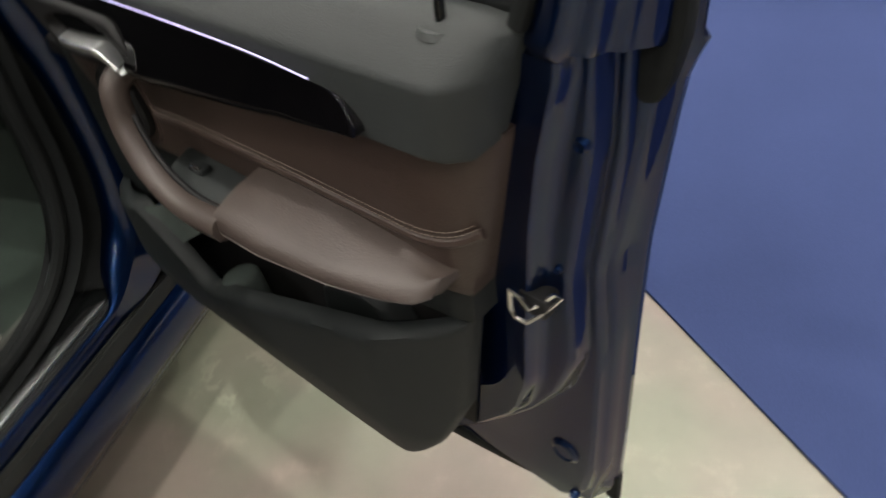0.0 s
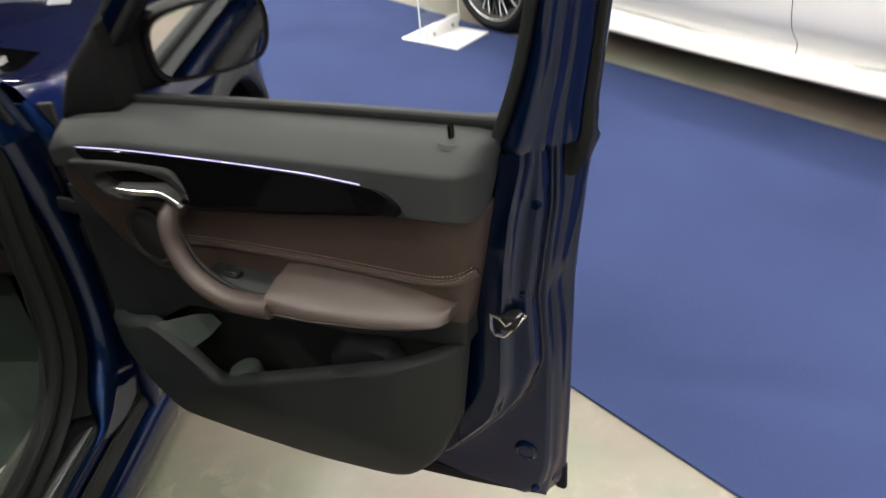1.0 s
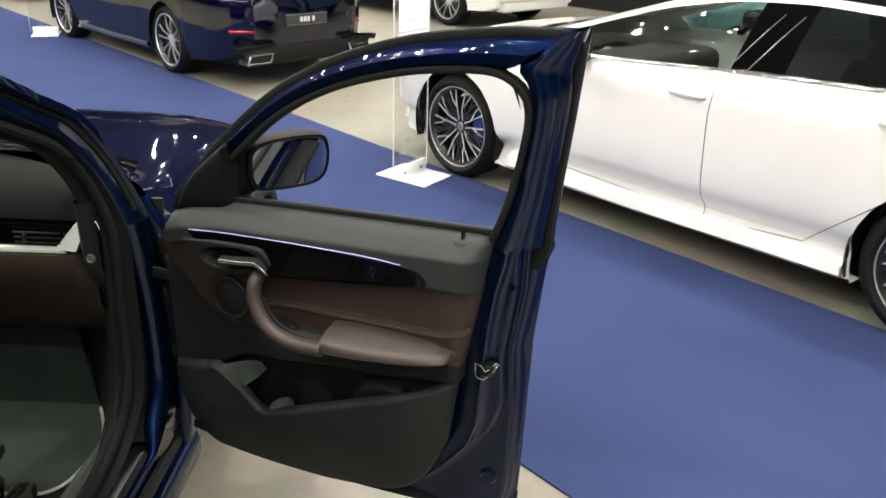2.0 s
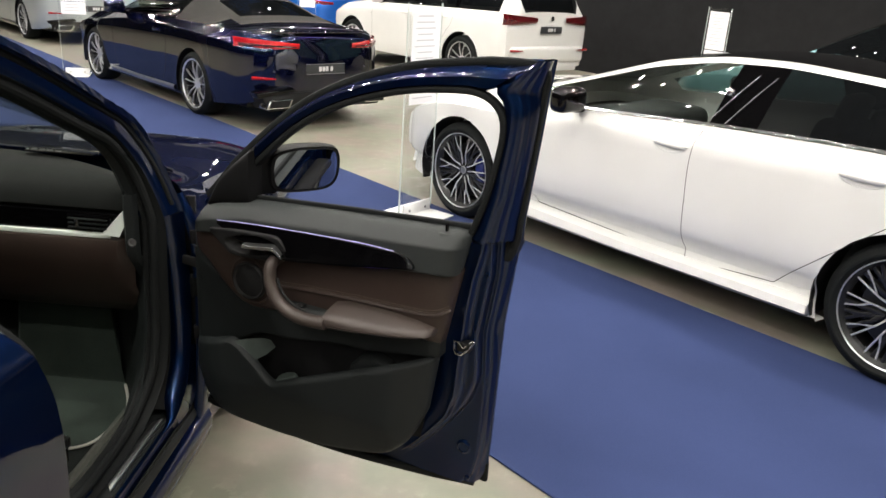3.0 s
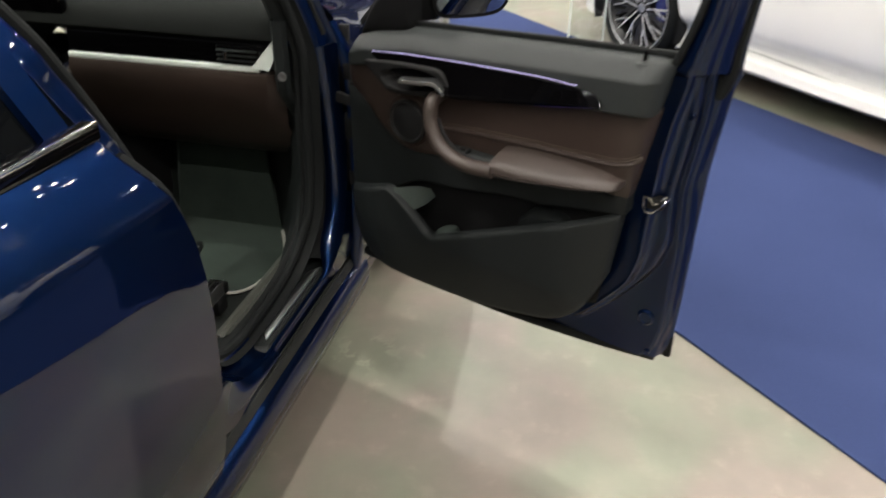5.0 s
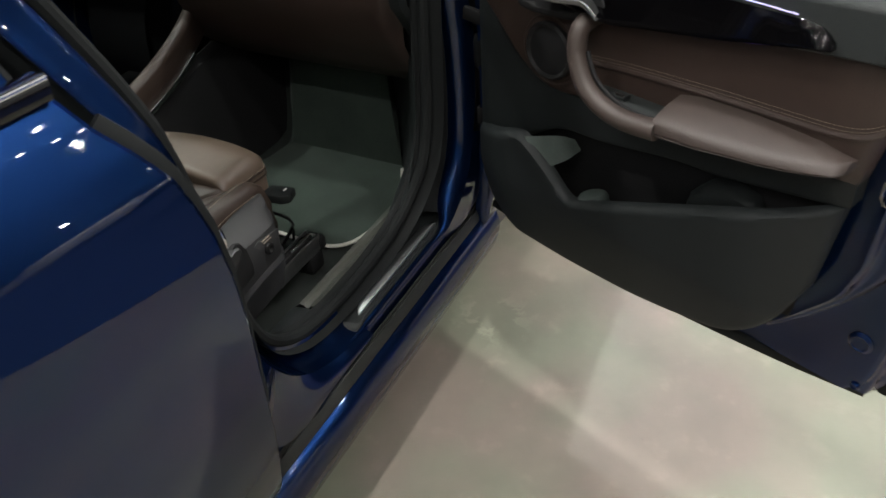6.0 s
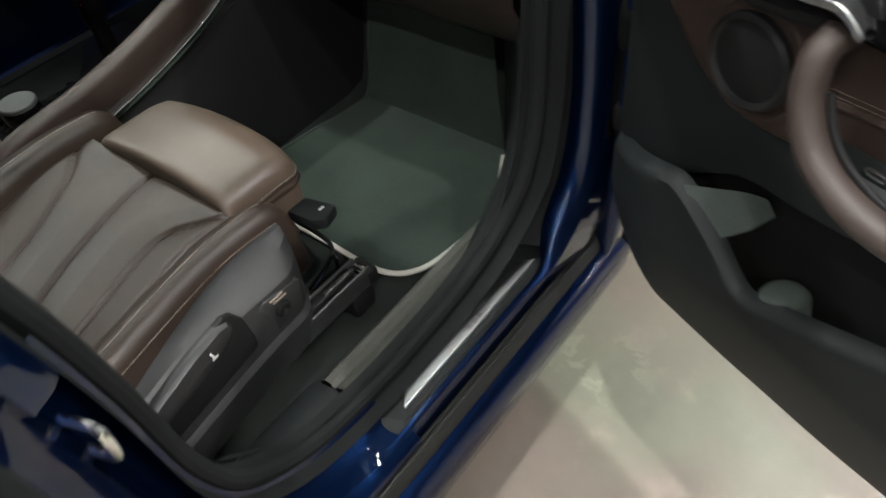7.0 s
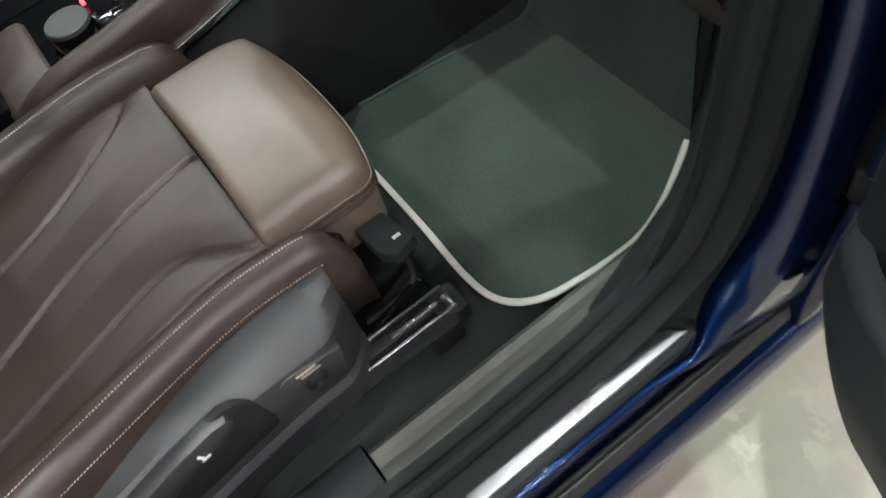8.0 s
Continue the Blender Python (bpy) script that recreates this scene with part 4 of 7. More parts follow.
def tall_suv(at, paint_name, label):
    car = thing("suv_car", label, "car", at)
    shape = Shape(SUV_ROWS)
    common(car, shape, SUV, paint_name, "multi")
    rear_lamps(car, shape, 0.34, 0.95, 0.99, 1.16, "darkred", 0.035, 0.0)
    rear_lamps(car, shape, 0.66, 0.88, 0.60, 0.64, "red", 0.085)
    number_plate(car, -1.035, 0.93)
    part("badge", lathe_bm([(-0.006, 0.0), (-0.006, 0.035), (0.0, 0.041), (0.01, 0.041)], "y", 24), "chrome", car).matrix_basis = pose(0, -1.04, 1.10)
    part("rear_bumper", box_bm((1.72, 0.22, 0.26), (0, -0.94, 0.55), 0.06, segments=3), paint_name, car)
    part("skid_plate", box_bm((1.5, 0.2, 0.16), (0, -0.92, 0.36), 0.04), paint_name, car)
    part("roof_spoiler", box_bm((1.2, 0.26, 0.04), (0, -0.82, 1.70), 0.015), paint_name, car)
    for side in (-1, 1):
        rail = [(side * 0.66, y, shape.top(0.66, y) + dz) for y, dz in ((-0.5, 0.0), (-0.4, 0.05), (0.6, 0.06), (1.4, 0.05), (1.5, 0.0))]
        mesh_object("roof_rail", *sweep(spline(rail, 20), slab(0.025, 0.03, 0.008)), "gloss", car)
        for line in ([(1.24, 1.12), (1.24, 0.8), (1.2, 0.4)], [(0.22, 1.14), (0.22, 0.95), (0.5, 0.6), (0.58, 0.42)], [(2.36, 1.09), (2.34, 0.6), (2.3, 0.4)]):
            seam(car, shape, side, line)
        door_handle(car, shape, side, 1.42, 0.98, paint_name)
        door_handle(car, shape, side, 0.45, 1.0, paint_name)
        mirror_pod(car, shape, side, 2.15, 1.12, paint_name)
    return car


white_sedan(Matrix.Translation((2.938 + 0.715 * 0.86, 1.442 + 0.699 * 0.86, 0)) @ Matrix.Rotation(math.atan2(0.699, 0.715), 4, "Z"))
cabriolet(Matrix.Translation((-2.234 + 0.687 * 0.84, 6.712 + 0.727 * 0.84, 0)) @ Matrix.Rotation(math.atan2(0.727, 0.687), 4, "Z"), "navy", "dark navy convertible with a closed black soft top")
TURN_LANE = math.atan2(0.727, 0.687)
tall_suv(Matrix.Translation((1.2, 11.6, 0)) @ Matrix.Rotation(TURN_LANE - 0.03, 4, "Z"), "white", "white sport utility car with smoked rear lamps")
tall_suv(lane_pose(-1.25, 7.4), "teal", "pale teal sport utility car beyond the white saloon")
cabriolet(Matrix.Translation((-7.6 + 0.687 * 0.84, 12.7 + 0.727 * 0.84, 0)) @ Matrix.Rotation(TURN_LANE, 4, "Z"), "silver", "silver coupe standing on the concrete beyond the runner")
cabriolet(lane_pose(14.0, 9.5), "bright", "bright blue car standing behind the convertible")

# ---- the blue car with its open front door ----
blue_car = thing("crossover_car", "deep blue crossover car with its front passenger door open", "car", Matrix())
AXIS, BACK = -0.81, -1.72  # the car's middle line and its rear axle
X1 = dict(base=2.67, tyre=0.345, rim=0.255, low=0.2, gap=0.06, panes=[(-0.7, -0.05), (0.05, 0.9), (0.95, 1.95)], glass=("privacy", "privacy", "pane"), screen=(1.22, 2.17), rear=(-1.0, -0.7))
X1_ROWS = [(y - BACK, *c) for y, *c in [(1.75, .55, .35, .72, .5, .4, .75, .77), (1.65, .76, .28, .82, .66, .5, .845, .865), (1.4, .87, .22, .89, .76, .6, .930, .950), (.95, .91, .2, .96, .80, .62, 0.998, 1.018), (.45, .91, .2, 1.02, .82, .70, 1.04, 1.068),
    (.2, .91, .2, 1.05, .85, .80, 1.08, 1.17), (0, .91, .2, 1.06, .86, .79, 1.18, 1.29), (-.25, .91, .2, 1.065, .865, .74, 1.31, 1.42), (-.5, .91, .2, 1.07, .865, .69, 1.42, 1.52), (-.8, .91, .2, 1.075, .865, .655, 1.49, 1.575), (-1.2, .91, .2, 1.085, .86, .64, 1.52, 1.598),
    (-1.8, .91, .2, 1.10, .85, .62, 1.51, 1.59), (-2.4, .90, .22, 1.12, .80, .58, 1.45, 1.54), (-2.75, .82, .3, 1.1, .72, .52, 1.2, 1.25), (-2.82, .7, .4, 1.0, .6, .45, 1.02, 1.05)]]
x1 = Shape(X1_ROWS)


def x1_skip(sign, y, z, band):
    return sign > 0 and band < 7 and -1.62 < y + BACK < 0.13


before = set(bpy.data.objects)
common(blue_car, x1, X1, "blue", "multi", x1_skip)
for ob in set(bpy.data.objects) - before:
    if ob.parent == blue_car:
        ob.matrix_basis = pose(AXIS, BACK, 0) @ ob.matrix_basis


def x1_side(y, z):
    """x of the car's right flank."""
    return AXIS + x1.half(y - BACK, z)


# -- the door opening: a closed loop (y, z), its x, and the painted frame round it
LOOP = spline([(-0.93, 1.50), (-0.75, 1.520), (-0.56, 1.503), (-0.36, 1.417), (-0.18, 1.312), (-0.03, 1.212), (0.042, 1.060), (0.040, 0.80), (0.028, 0.63), (-0.03, 0.50), (-0.13, 0.435), (-0.30, 0.412), (-0.47, 0.432), (-0.58, 0.508), (-0.632, 0.62), (-0.656, 0.80), (-0.682, 0.945), (-0.725, 1.10), (-0.81, 1.30), (-0.93, 1.50)], 150)


def loop_x(z):
    return float(np.interp(z, [0.4, 0.55, 1.0, 1.25, 1.52], [-0.060, -0.034, -0.03, -0.085, -0.20]))


def loop_row(off, dx):
    """The loop pushed outwards by off in its own plane and to the outside by dx."""
    row, n = [], len(LOOP) - 1
    for i in range(n):
        a, b = LOOP[i - 1], LOOP[(i + 1) % n]
        d = (b - a) / np.linalg.norm(b - a)
        y, z = LOOP[i] + np.array([-d[1], d[0]]) * -off * -1
        row.append((loop_x(LOOP[i][1]) + dx * float(np.interp(LOOP[i][1], [0.95, 1.2], [1.0, 0.55])), y, z))
    return row


# which way is outwards
_c = LOOP.mean(0)
_t = loop_row(0.05, 0)
OUT = 1.0 if np.linalg.norm(np.array(_t[40][1:]) - _c) > np.linalg.norm(LOOP[40] - _c) else -1.0
inner_rows = [loop_row(OUT * o, x) for o, x in ((-0.002, -0.014), (0.0, -0.008), (0.004, 0.0), (0.012, 0.006), (0.018, 0.026), (0.020, 0.048))]
frame_rows = [loop_row(OUT * o, x) for o, x in ((0.020, 0.048), (0.024, 0.056), (0.034, 0.061), (0.050, 0.064), (0.064, 0.069), (0.072, 0.076), (0.076, 0.090))]
front_part = [i for i in range(len(LOOP) - 1) if i < 80 and (LOOP[i][1] > 1.0)]
post_part = [i for i in range(len(LOOP) - 1) if i >= 80 and LOOP[i][0] < -0.50]
post_top = [i for i in post_part if LOOP[i][1] > 0.88]
mesh_object("opening_flange", *grid([list(r) for r in inner_rows], False, True), "rubber", blue_car, smooth=60)
mesh_object("door_opening_frame", *grid([[r[i] for i in front_part] for r in frame_rows]), "blue", blue_car, smooth=60)
mesh_object("rear_post_frame", *grid([[r[i] for i in post_top] for r in frame_rows]), "blue", blue_car, smooth=60)


def corner_panel(name, run, first, outer, depth, shift=0.0):
    """Painted sheet from the seal's carrier out to a line on the sill, pressed in by depth."""
    a, b, edge = loop_row(OUT * first[0], first[1]), loop_row(OUT * (first[0] + 1.0), first[1]), spline(outer, len(run))
    rows = []
    for k, i in enumerate(run):
        p, q = Vector(a[i]) + Vector((shift * (k / (len(run) - 1)) ** 1.5, 0, 0)), Vector(edge[k])
        away = (Vector(b[i]) - p).normalized()
        rows.append([p + (q - p) * t + away * depth * math.sin(math.pi * t**0.7) for t in (0, 0.04, 0.10, 0.18, 0.28, 0.40, 0.52, 0.64, 0.76, 0.88, 0.96, 1.0)])
    return mesh_object(name, *grid(rows), "blue", blue_car, smooth=60)


rear_run = [i for i in range(len(LOOP) - 1) if i >= 80 and LOOP[i][0] < -0.36 and LOOP[i][1] < 0.93]
MID = [(0.030, -0.37, 0.368), (0.030, -0.464, 0.383), (0.030, -0.546, 0.414), (0.032, -0.612, 0.469), (0.034, -0.660, 0.546), (0.038, -0.684, 0.62), (0.045, -0.700, 0.70), (0.050, -0.715, 0.80), (0.050, -0.738, 0.93)]
corner_panel("rear_sill_corner", rear_run, (0.012, 0.024), MID, 0.012)
FLANK = [(0.040, -0.37, 0.342), (0.046, -0.50, 0.345), (0.058, -0.60, 0.360), (0.072, -0.70, 0.40), (0.080, -0.745, 0.46), (0.090, -0.760, 0.52), (0.102, -0.775, 0.65), (0.100, -0.785, 0.80), (0.090, -0.81, 0.93)]
mesh_object("rear_sill_flank", *grid([[tuple(a + (b - a) * t + np.array([0.010, 0.0, 0.004]) * math.sin(math.pi * t)) for t in (0, 0.04, 0.12, 0.3, 0.5, 0.7, 0.88, 1.0)] for a, b in zip(spline(MID, 50), spline(FLANK, 50))]), "blue", blue_car, smooth=60)
foot = front_part[-1]
inner = spline([frame_rows[0][foot], (0.0, 0.080, 0.90), (0.0, 0.098, 0.80), (0.0, 0.103, 0.67), (0.0, 0.093, 0.575), (0.0, 0.073, 0.515), (0.0, 0.047, 0.478), (0.002, 0.023, 0.449), (0.007, 0.006, 0.420), (0.0155, -0.006, 0.397), (0.0205, -0.03, 0.382), (0.0205, -0.10, 0.3785), (0.0205, -0.36, 0.3785)], 80)
outer = spline([frame_rows[-1][foot], (0.052, 0.120, 0.90), (0.053, 0.138, 0.80), (0.053, 0.136, 0.66), (0.053, 0.121, 0.58), (0.053, 0.102, 0.520), (0.052, 0.076, 0.466), (0.050, 0.038, 0.428), (0.046, 0.004, 0.400), (0.042, -0.025, 0.383), (0.035, -0.05, 0.374), (0.0315, -0.10, 0.3700), (0.0315, -0.36, 0.3700)], 80)
mesh_object("front_sill_corner", *grid([[tuple(a + (b - a) * t + np.array([0.2, -1, 0.3]) * 0.013 * math.sin(math.pi * t)) for t in (0, 0.05, 0.12, 0.25, 0.4, 0.55, 0.7, 0.82, 0.92, 1.0)] for a, b in zip(inner, outer)]), "blue", blue_car, smooth=70)
low = [i for i in range(len(LOOP) - 1) if foot <= i < 92 and LOOP[i][0] > -0.075]
a_line, b_line = spline([loop_row(OUT * 0.012, 0.012)[i] for i in low], 40), spline([p for p in inner if p[1] > 0.0 or p[2] > 0.5], 40)
mesh_object("seal_bed", *grid([[tuple(a + (b - a) * t - np.array([0.006, 0, 0.004]) * math.sin(math.pi * t)) for t in (0, 0.25, 0.5, 0.75, 1.0)] for a, b in zip(a_line, b_line)]), "rubber", blue_car, smooth=70)
mesh_object("door_seal", *sweep([Vector(p) + Vector((0.008, 0, 0)) for p in loop_row(OUT * 0.004, 0.006)], ring(0.013, 10), up=(1, 0, 0), closed=True), "rubber", blue_car, "black rubber door seal")
mesh_object("outer_seal", *sweep([Vector(p) for p in loop_row(OUT * 0.060, 0.066)][0:foot], ring(0.008, 8), up=(1, 0, 0)), "rubber", blue_car)


def strip(name, line, profile, mat, parent=blue_car, label="", count=30, smooth=40, curve=straight):
    """A profile of (x, z) carried along y from line[0] to line[1]."""
    ys = np.linspace(line[0], line[1], count)
    return mesh_object(name, *grid([[(x, y, z) for x, z in profile] for y in ys]), mat, parent, label, smooth)


# -- sill, from the outside in
strip("sill_skin", (-0.80, 0.20), [(0.0, 0.17), (0.045, 0.18), (0.068, 0.20), (0.079, 0.235), (0.083, 0.265), (0.080, 0.288), (0.073, 0.306), (0.063, 0.317), (0.050, 0.320)], "blue")
strip("sill_rubber", (-0.84, 0.165), [(0.034, 0.328), (0.0365, 0.342), (0.039, 0.351), (0.042, 0.353), (0.0445, 0.351), (0.0455, 0.347), (0.048, 0.3505), (0.051, 0.350), (0.054, 0.344), (0.0575, 0.333), (0.0585, 0.322), (0.054, 0.314)], "sealgrey", label="dark ribbed rubber sill seal", smooth=30)
mesh_object("rubber_end", *sweep(spline([(0.047, 0.150, 0.338), (0.052, 0.172, 0.342), (0.062, 0.190, 0.352), (0.076, 0.200, 0.366)], 10), slab(0.024, 0.020, 0.007)), "sealgrey", blue_car)
strip("sill_flank", (-0.84, 0.10), [(0.018, 0.372), (0.021, 0.3755), (0.026, 0.374), (0.030, 0.369), (0.0325, 0.360), (0.0345, 0.350), (0.0365, 0.338), (0.038, 0.328)], "blue", smooth=30)
front_cap = [spline(line, 16) for line in ([(0.053, 0.121, 0.58), (0.053, 0.102, 0.520), (0.052, 0.076, 0.466), (0.050, 0.038, 0.428), (0.046, 0.004, 0.400), (0.037, -0.03, 0.378)], [(0.078, 0.160, 0.56), (0.074, 0.150, 0.49), (0.064, 0.135, 0.425), (0.053, 0.105, 0.378), (0.046, 0.055, 0.356), (0.040, 0.0, 0.348)])]
mesh_object("sill_front_cap", *grid([[tuple(a + (b - a) * t) for t in (0, 0.08, 0.5, 0.92, 1.0)] for a, b in zip(*front_cap)]), "blue", blue_car, smooth=60)
cover = [(0.0195, 0.366), (0.0195, 0.377), (0.015, 0.381), (-0.026, 0.384), (-0.038, 0.388), (-0.045, 0.40), (-0.05, 0.38)]
mesh_object("sill_cover", *grid([[(x, y + 0.028 * (x + 0.05) / 0.07 * min(1.0, max(0.0, (-0.30 - y) / 0.09)), z - 0.014 * min(1.0, max(0.0, (-0.392 - y) / 0.03)) ** 2) for x, z in cover] for y in np.r_[np.linspace(0.05, -0.39, 20), np.linspace(-0.394, -0.425, 8)]]), "plastic", blue_car)
plate = part("sill_plate", prism_bm([(-0.021, -0.300), (-0.021, -0.040), (-0.014, -0.022), (0.005, -0.003), (0.006, -0.010), (0.006, -0.352), (0.003, -0.354), (-0.010, -0.335), (-0.018, -0.315)], 0.3815, 0.3878, 0.002, "xy"), "plate_metal", blue_car, "brushed metal sill plate")
for k in range(3):
    part("plate_mark", box_bm((0.010, 0.010, 0.001), (-0.004, -0.155 - 0.014 * k, 0.3878), 0), "steel", plate)
mesh_object("inner_seal", *sweep([(-0.052 - 0.004 * math.sin(9 * y), y, 0.402) for y in np.linspace(-0.58, 0.02, 24)], ring(0.010, 8)), "rubber", blue_car)
strip("kick_trim", (-0.392, 0.06), [(-0.058, 0.385), (-0.062, 0.404), (-0.075, 0.413), (-0.088, 0.408), (-0.096, 0.398), (-0.104, 0.406), (-0.115, 0.406), (-0.125, 0.394), (-0.130, 0.372), (-0.133, 0.34)], "ribbed", label="ribbed olive-grey sill trim")
strip("kick_trim", (-0.75, -0.396), [(-0.056, 0.38), (-0.062, 0.400), (-0.09, 0.405), (-0.13, 0.396), (-0.150, 0.370), (-0.155, 0.34)], "plastic")
# A-post trim inside the opening
rows = []
for z in (0.34, 0.42, 0.50, 0.60, 0.75, 0.90, 1.0):
    y0 = float(np.interp(z, LOOP[76:40:-1, 1], LOOP[76:40:-1, 0])) if z > 0.44 else -0.12
    k = max(0.0, (0.60 - z) / 0.26)
    rows.append([(-0.040, y0 - 0.004, z), (-0.050, y0 + 0.006, z), (-0.070 - 0.02 * k, y0 + 0.04, z), (-0.105 - 0.03 * k, max(0.12, y0 + 0.08), z), (-0.18 - 0.03 * k, 0.22, z), (-0.30, 0.36, z), (-0.34, 0.5, z)])
mesh_object("footwell_side_trim", *grid(rows), "plastic", blue_car)
# Outer skin in front of the door and the pillar up to the roof
n0 = [i for i, (y, z) in enumerate(LOOP[:70]) if z > 1.02]
a_rows = []
edge = frame_rows[-2]
for i in n0:
    x, y, z = edge[i]
    k = min(max(int(np.searchsorted(x1.y, y - BACK)), 0), len(x1.y) - 1)
    wr, zr = x1.ch[k, 4], x1.ch[k, 5]
    rail = Vector((AXIS + wr, y + 0.02, max(zr, z - 0.02)))
    p = Vector((x, y, z))
    a_rows.append([p, p.lerp(rail, 0.3) + Vector((0.012, 0, 0.012)), p.lerp(rail, 0.65) + Vector((0.010, 0, 0.014)), rail])
mesh_object("pillar_skin", *grid(a_rows), "blue", blue_car, smooth=60)
# the side of the front wing behind the wheel, down to the sill
rows = []
for z in np.linspace(0.30, 1.06, 18):
    rows.append([(x1_side(y, z) - d, y, z) for y, d in ((0.126, 0.03), (0.128, 0.006), (0.134, 0.0), (0.18, 0.0), (0.26, 0.0))])
mesh_object("wing_edge", *grid(rows), "blue", blue_car, smooth=60)
for wy in (0.95, -1.72):
    for side in (-1, 1):
        rows = []
        for a in range(-14, 195, 8):
            c, sn = math.cos(radians(a)), math.sin(radians(a))
            row = []
            for r, d in ((0.400, -0.03), (0.402, 0.010), (0.412, 0.016), (0.452, 0.014), (0.462, 0.008), (0.464, -0.01)):
                y, z = wy + r * c, max(0.2, 0.345 + r * sn)
                row.append((AXIS + side * (x1.half(min(y, 1.6) - BACK, z) + d), y, z))
            rows.append(row)
        mesh_object("arch_cladding", *grid(rows), "plastic", blue_car, "grained black wheel-arch cladding")
part("bulkhead", box_bm((0.10, 0.012, 0.66), (0.020, 0.165, 0.715), 0.002), "trimblack", blue_car)
# hinges and check strap
for z in (0.62, 0.93):
    hinge = part("door_hinge", box_bm((0.034, 0.045, 0.045), (0.078, 0.145, z), 0.006), "trimblack", blue_car)
    pin = lathe_bm([(-0.04, 0.0), (-0.04, 0.011), (0.04, 0.011), (0.04, 0.0)], "z", 16)
    pin.transform(Matrix.Translation((0.090, 0.130, z)))
    part("hinge_pin", pin, "steel", hinge)
mesh_object("check_strap", *sweep([(0.03, 0.12, 0.865), (0.09, 0.105, 0.858), (0.125, 0.100, 0.85)], slab(0.012, 0.03, 0.004)), "trimblack", blue_car)
part("wiring_boot", box_bm((0.06, 0.05, 0.09), (0.080, 0.15, 0.77), 0.02, segments=3), "rubber", blue_car)
# striker on the B-post
strike = part("striker", box_bm((0.010, 0.05, 0.060), (0.012, -0.735, 0.833), 0.003), "trimblack", blue_car)
mesh_object("striker_loop", *sweep(spline([(0.010, -0.715, 0.812), (0.048, -0.702, 0.812), (0.056, -0.700, 0.820), (0.056, -0.700, 0.846), (0.048, -0.702, 0.854), (0.010, -0.715, 0.854)], 20), ring(0.0052, 8), up=(0, 1, 0)), "chrome", strike)

# -- rear door, shut
REAR_EDGE = ([0.30, 0.45, 0.57, 0.66, 0.76, 0.86, 0.93, 0.98, 1.02, 1.06, 1.10, 1.147], [-0.742, -0.752, -0.762, -0.768, -0.769, -0.774, -0.781, -0.792, -0.804, -0.826, -0.851, -0.868])
REAR_SIDE = ([0.29, 0.31, 0.34, 0.38, 0.45, 0.55, 0.65, 0.75, 0.85, 0.92, 0.97, 1.00, 1.012, 1.020, 1.028, 1.06, 1.10, 1.125, 1.147], [0.050, 0.068, 0.084, 0.098, 0.114, 0.130, 0.141, 0.147, 0.149, 0.146, 0.140, 0.1345, 0.1335, 0.1325, 0.129, 0.1135, 0.089, 0.071, 0.052])


def rear_side(y, z):
    """x of the rear door's skin; its crease climbs towards the tail."""
    climb = 0.09 * max(0.0, -0.80 - y) * min(1.0, max(0.0, (z - 0.80) / 0.2))
    return float(np.interp(z - climb, *REAR_SIDE)) - 0.05 * max(0.0, (-1.15 - y) / 0.55) ** 2


rows = []
for z in np.r_[0.295, 0.31, np.linspace(0.325, 1.00, 32), np.linspace(1.006, 1.147, 26), 1.151, 1.151]:
    e = float(np.interp(z, *REAR_EDGE))
    row = []
    for k, (t, d) in enumerate(((0, -0.07), (0, -0.012), (0.003, -0.004), (0.009, 0.0), (0.06, 0), (0.15, 0), (0.3, 0), (0.5, 0), (0.7, 0), (0.9, 0))):
        row.append((rear_side(e - t, z) + d - (0.03 if len(rows) > 60 else 0), e - t, z))
    rows.append(row)
rear_door = mesh_object("rear_door", *grid(rows), "blue", blue_car, smooth=24)
mesh_object("edge_seal", *sweep([(rear_side(-0.75, z) - 0.032, float(np.interp(z, *REAR_EDGE)) + 0.008, z) for z in np.linspace(0.58, 1.09, 20)], slab(0.03, 0.016, 0.005), up=(1, 0, 0)), "rubber", rear_door)
belt = [(0.061 - 0.03 * t * t, -0.874 - t, 1.153 + 0.022 * t) for t in np.linspace(0, 0.75, 14)]
mesh_object("belt_moulding", *sweep(belt, slab(0.03, 0.028, 0.006)), "gloss", rear_door)
mesh_object("belt_bright_line", *sweep([(x + 0.012, y, z + 0.012) for x, y, z in belt], slab(0.006, 0.008, 0.002)), "chrome", rear_door)
rows = []
for z in np.linspace(1.135, 1.50, 12):
    x = float(np.interp(z, [1.135, 1.30, 1.50], [0.050, -0.015, -0.14]))
    e = -0.884 - (z - 1.135) * 0.20
    rows.append([(x - 0.03, e, z), (x + 0.004, e - 0.004, z), (x + 0.004, e - 0.055, z), (x - 0.01, e - 0.06, z)])
mesh_object("window_frame", *grid(rows), "blue", rear_door)
mesh_object("frame_seal", *sweep([(r[0][0] + 0.006, r[0][1] + 0.004, r[0][2]) for r in rows], ring(0.010, 8), up=(0, 1, 0)), "rubber", rear_door)
rows = [[(float(np.interp(z, [1.135, 1.30, 1.50], [0.042, -0.022, -0.148])), y - (z - 1.135) * 0.2, z) for y in (-0.935, -1.2, -1.5)] for z in np.linspace(1.135, 1.50, 8)]
mesh_object("window_glass", *grid(rows), "privacy", rear_door)
door_handle_rows = [(rear_side(-1.42 + t, 0.93) + d, -1.42 + t, 0.93) for t, d in ((-0.11, 0), (-0.09, 0.03), (0, 0.04), (0.09, 0.03), (0.11, 0))]
mesh_object("door_handle", *sweep(spline(door_handle_rows, 14), slab(0.016, 0.03, 0.006)), "blue", rear_door)
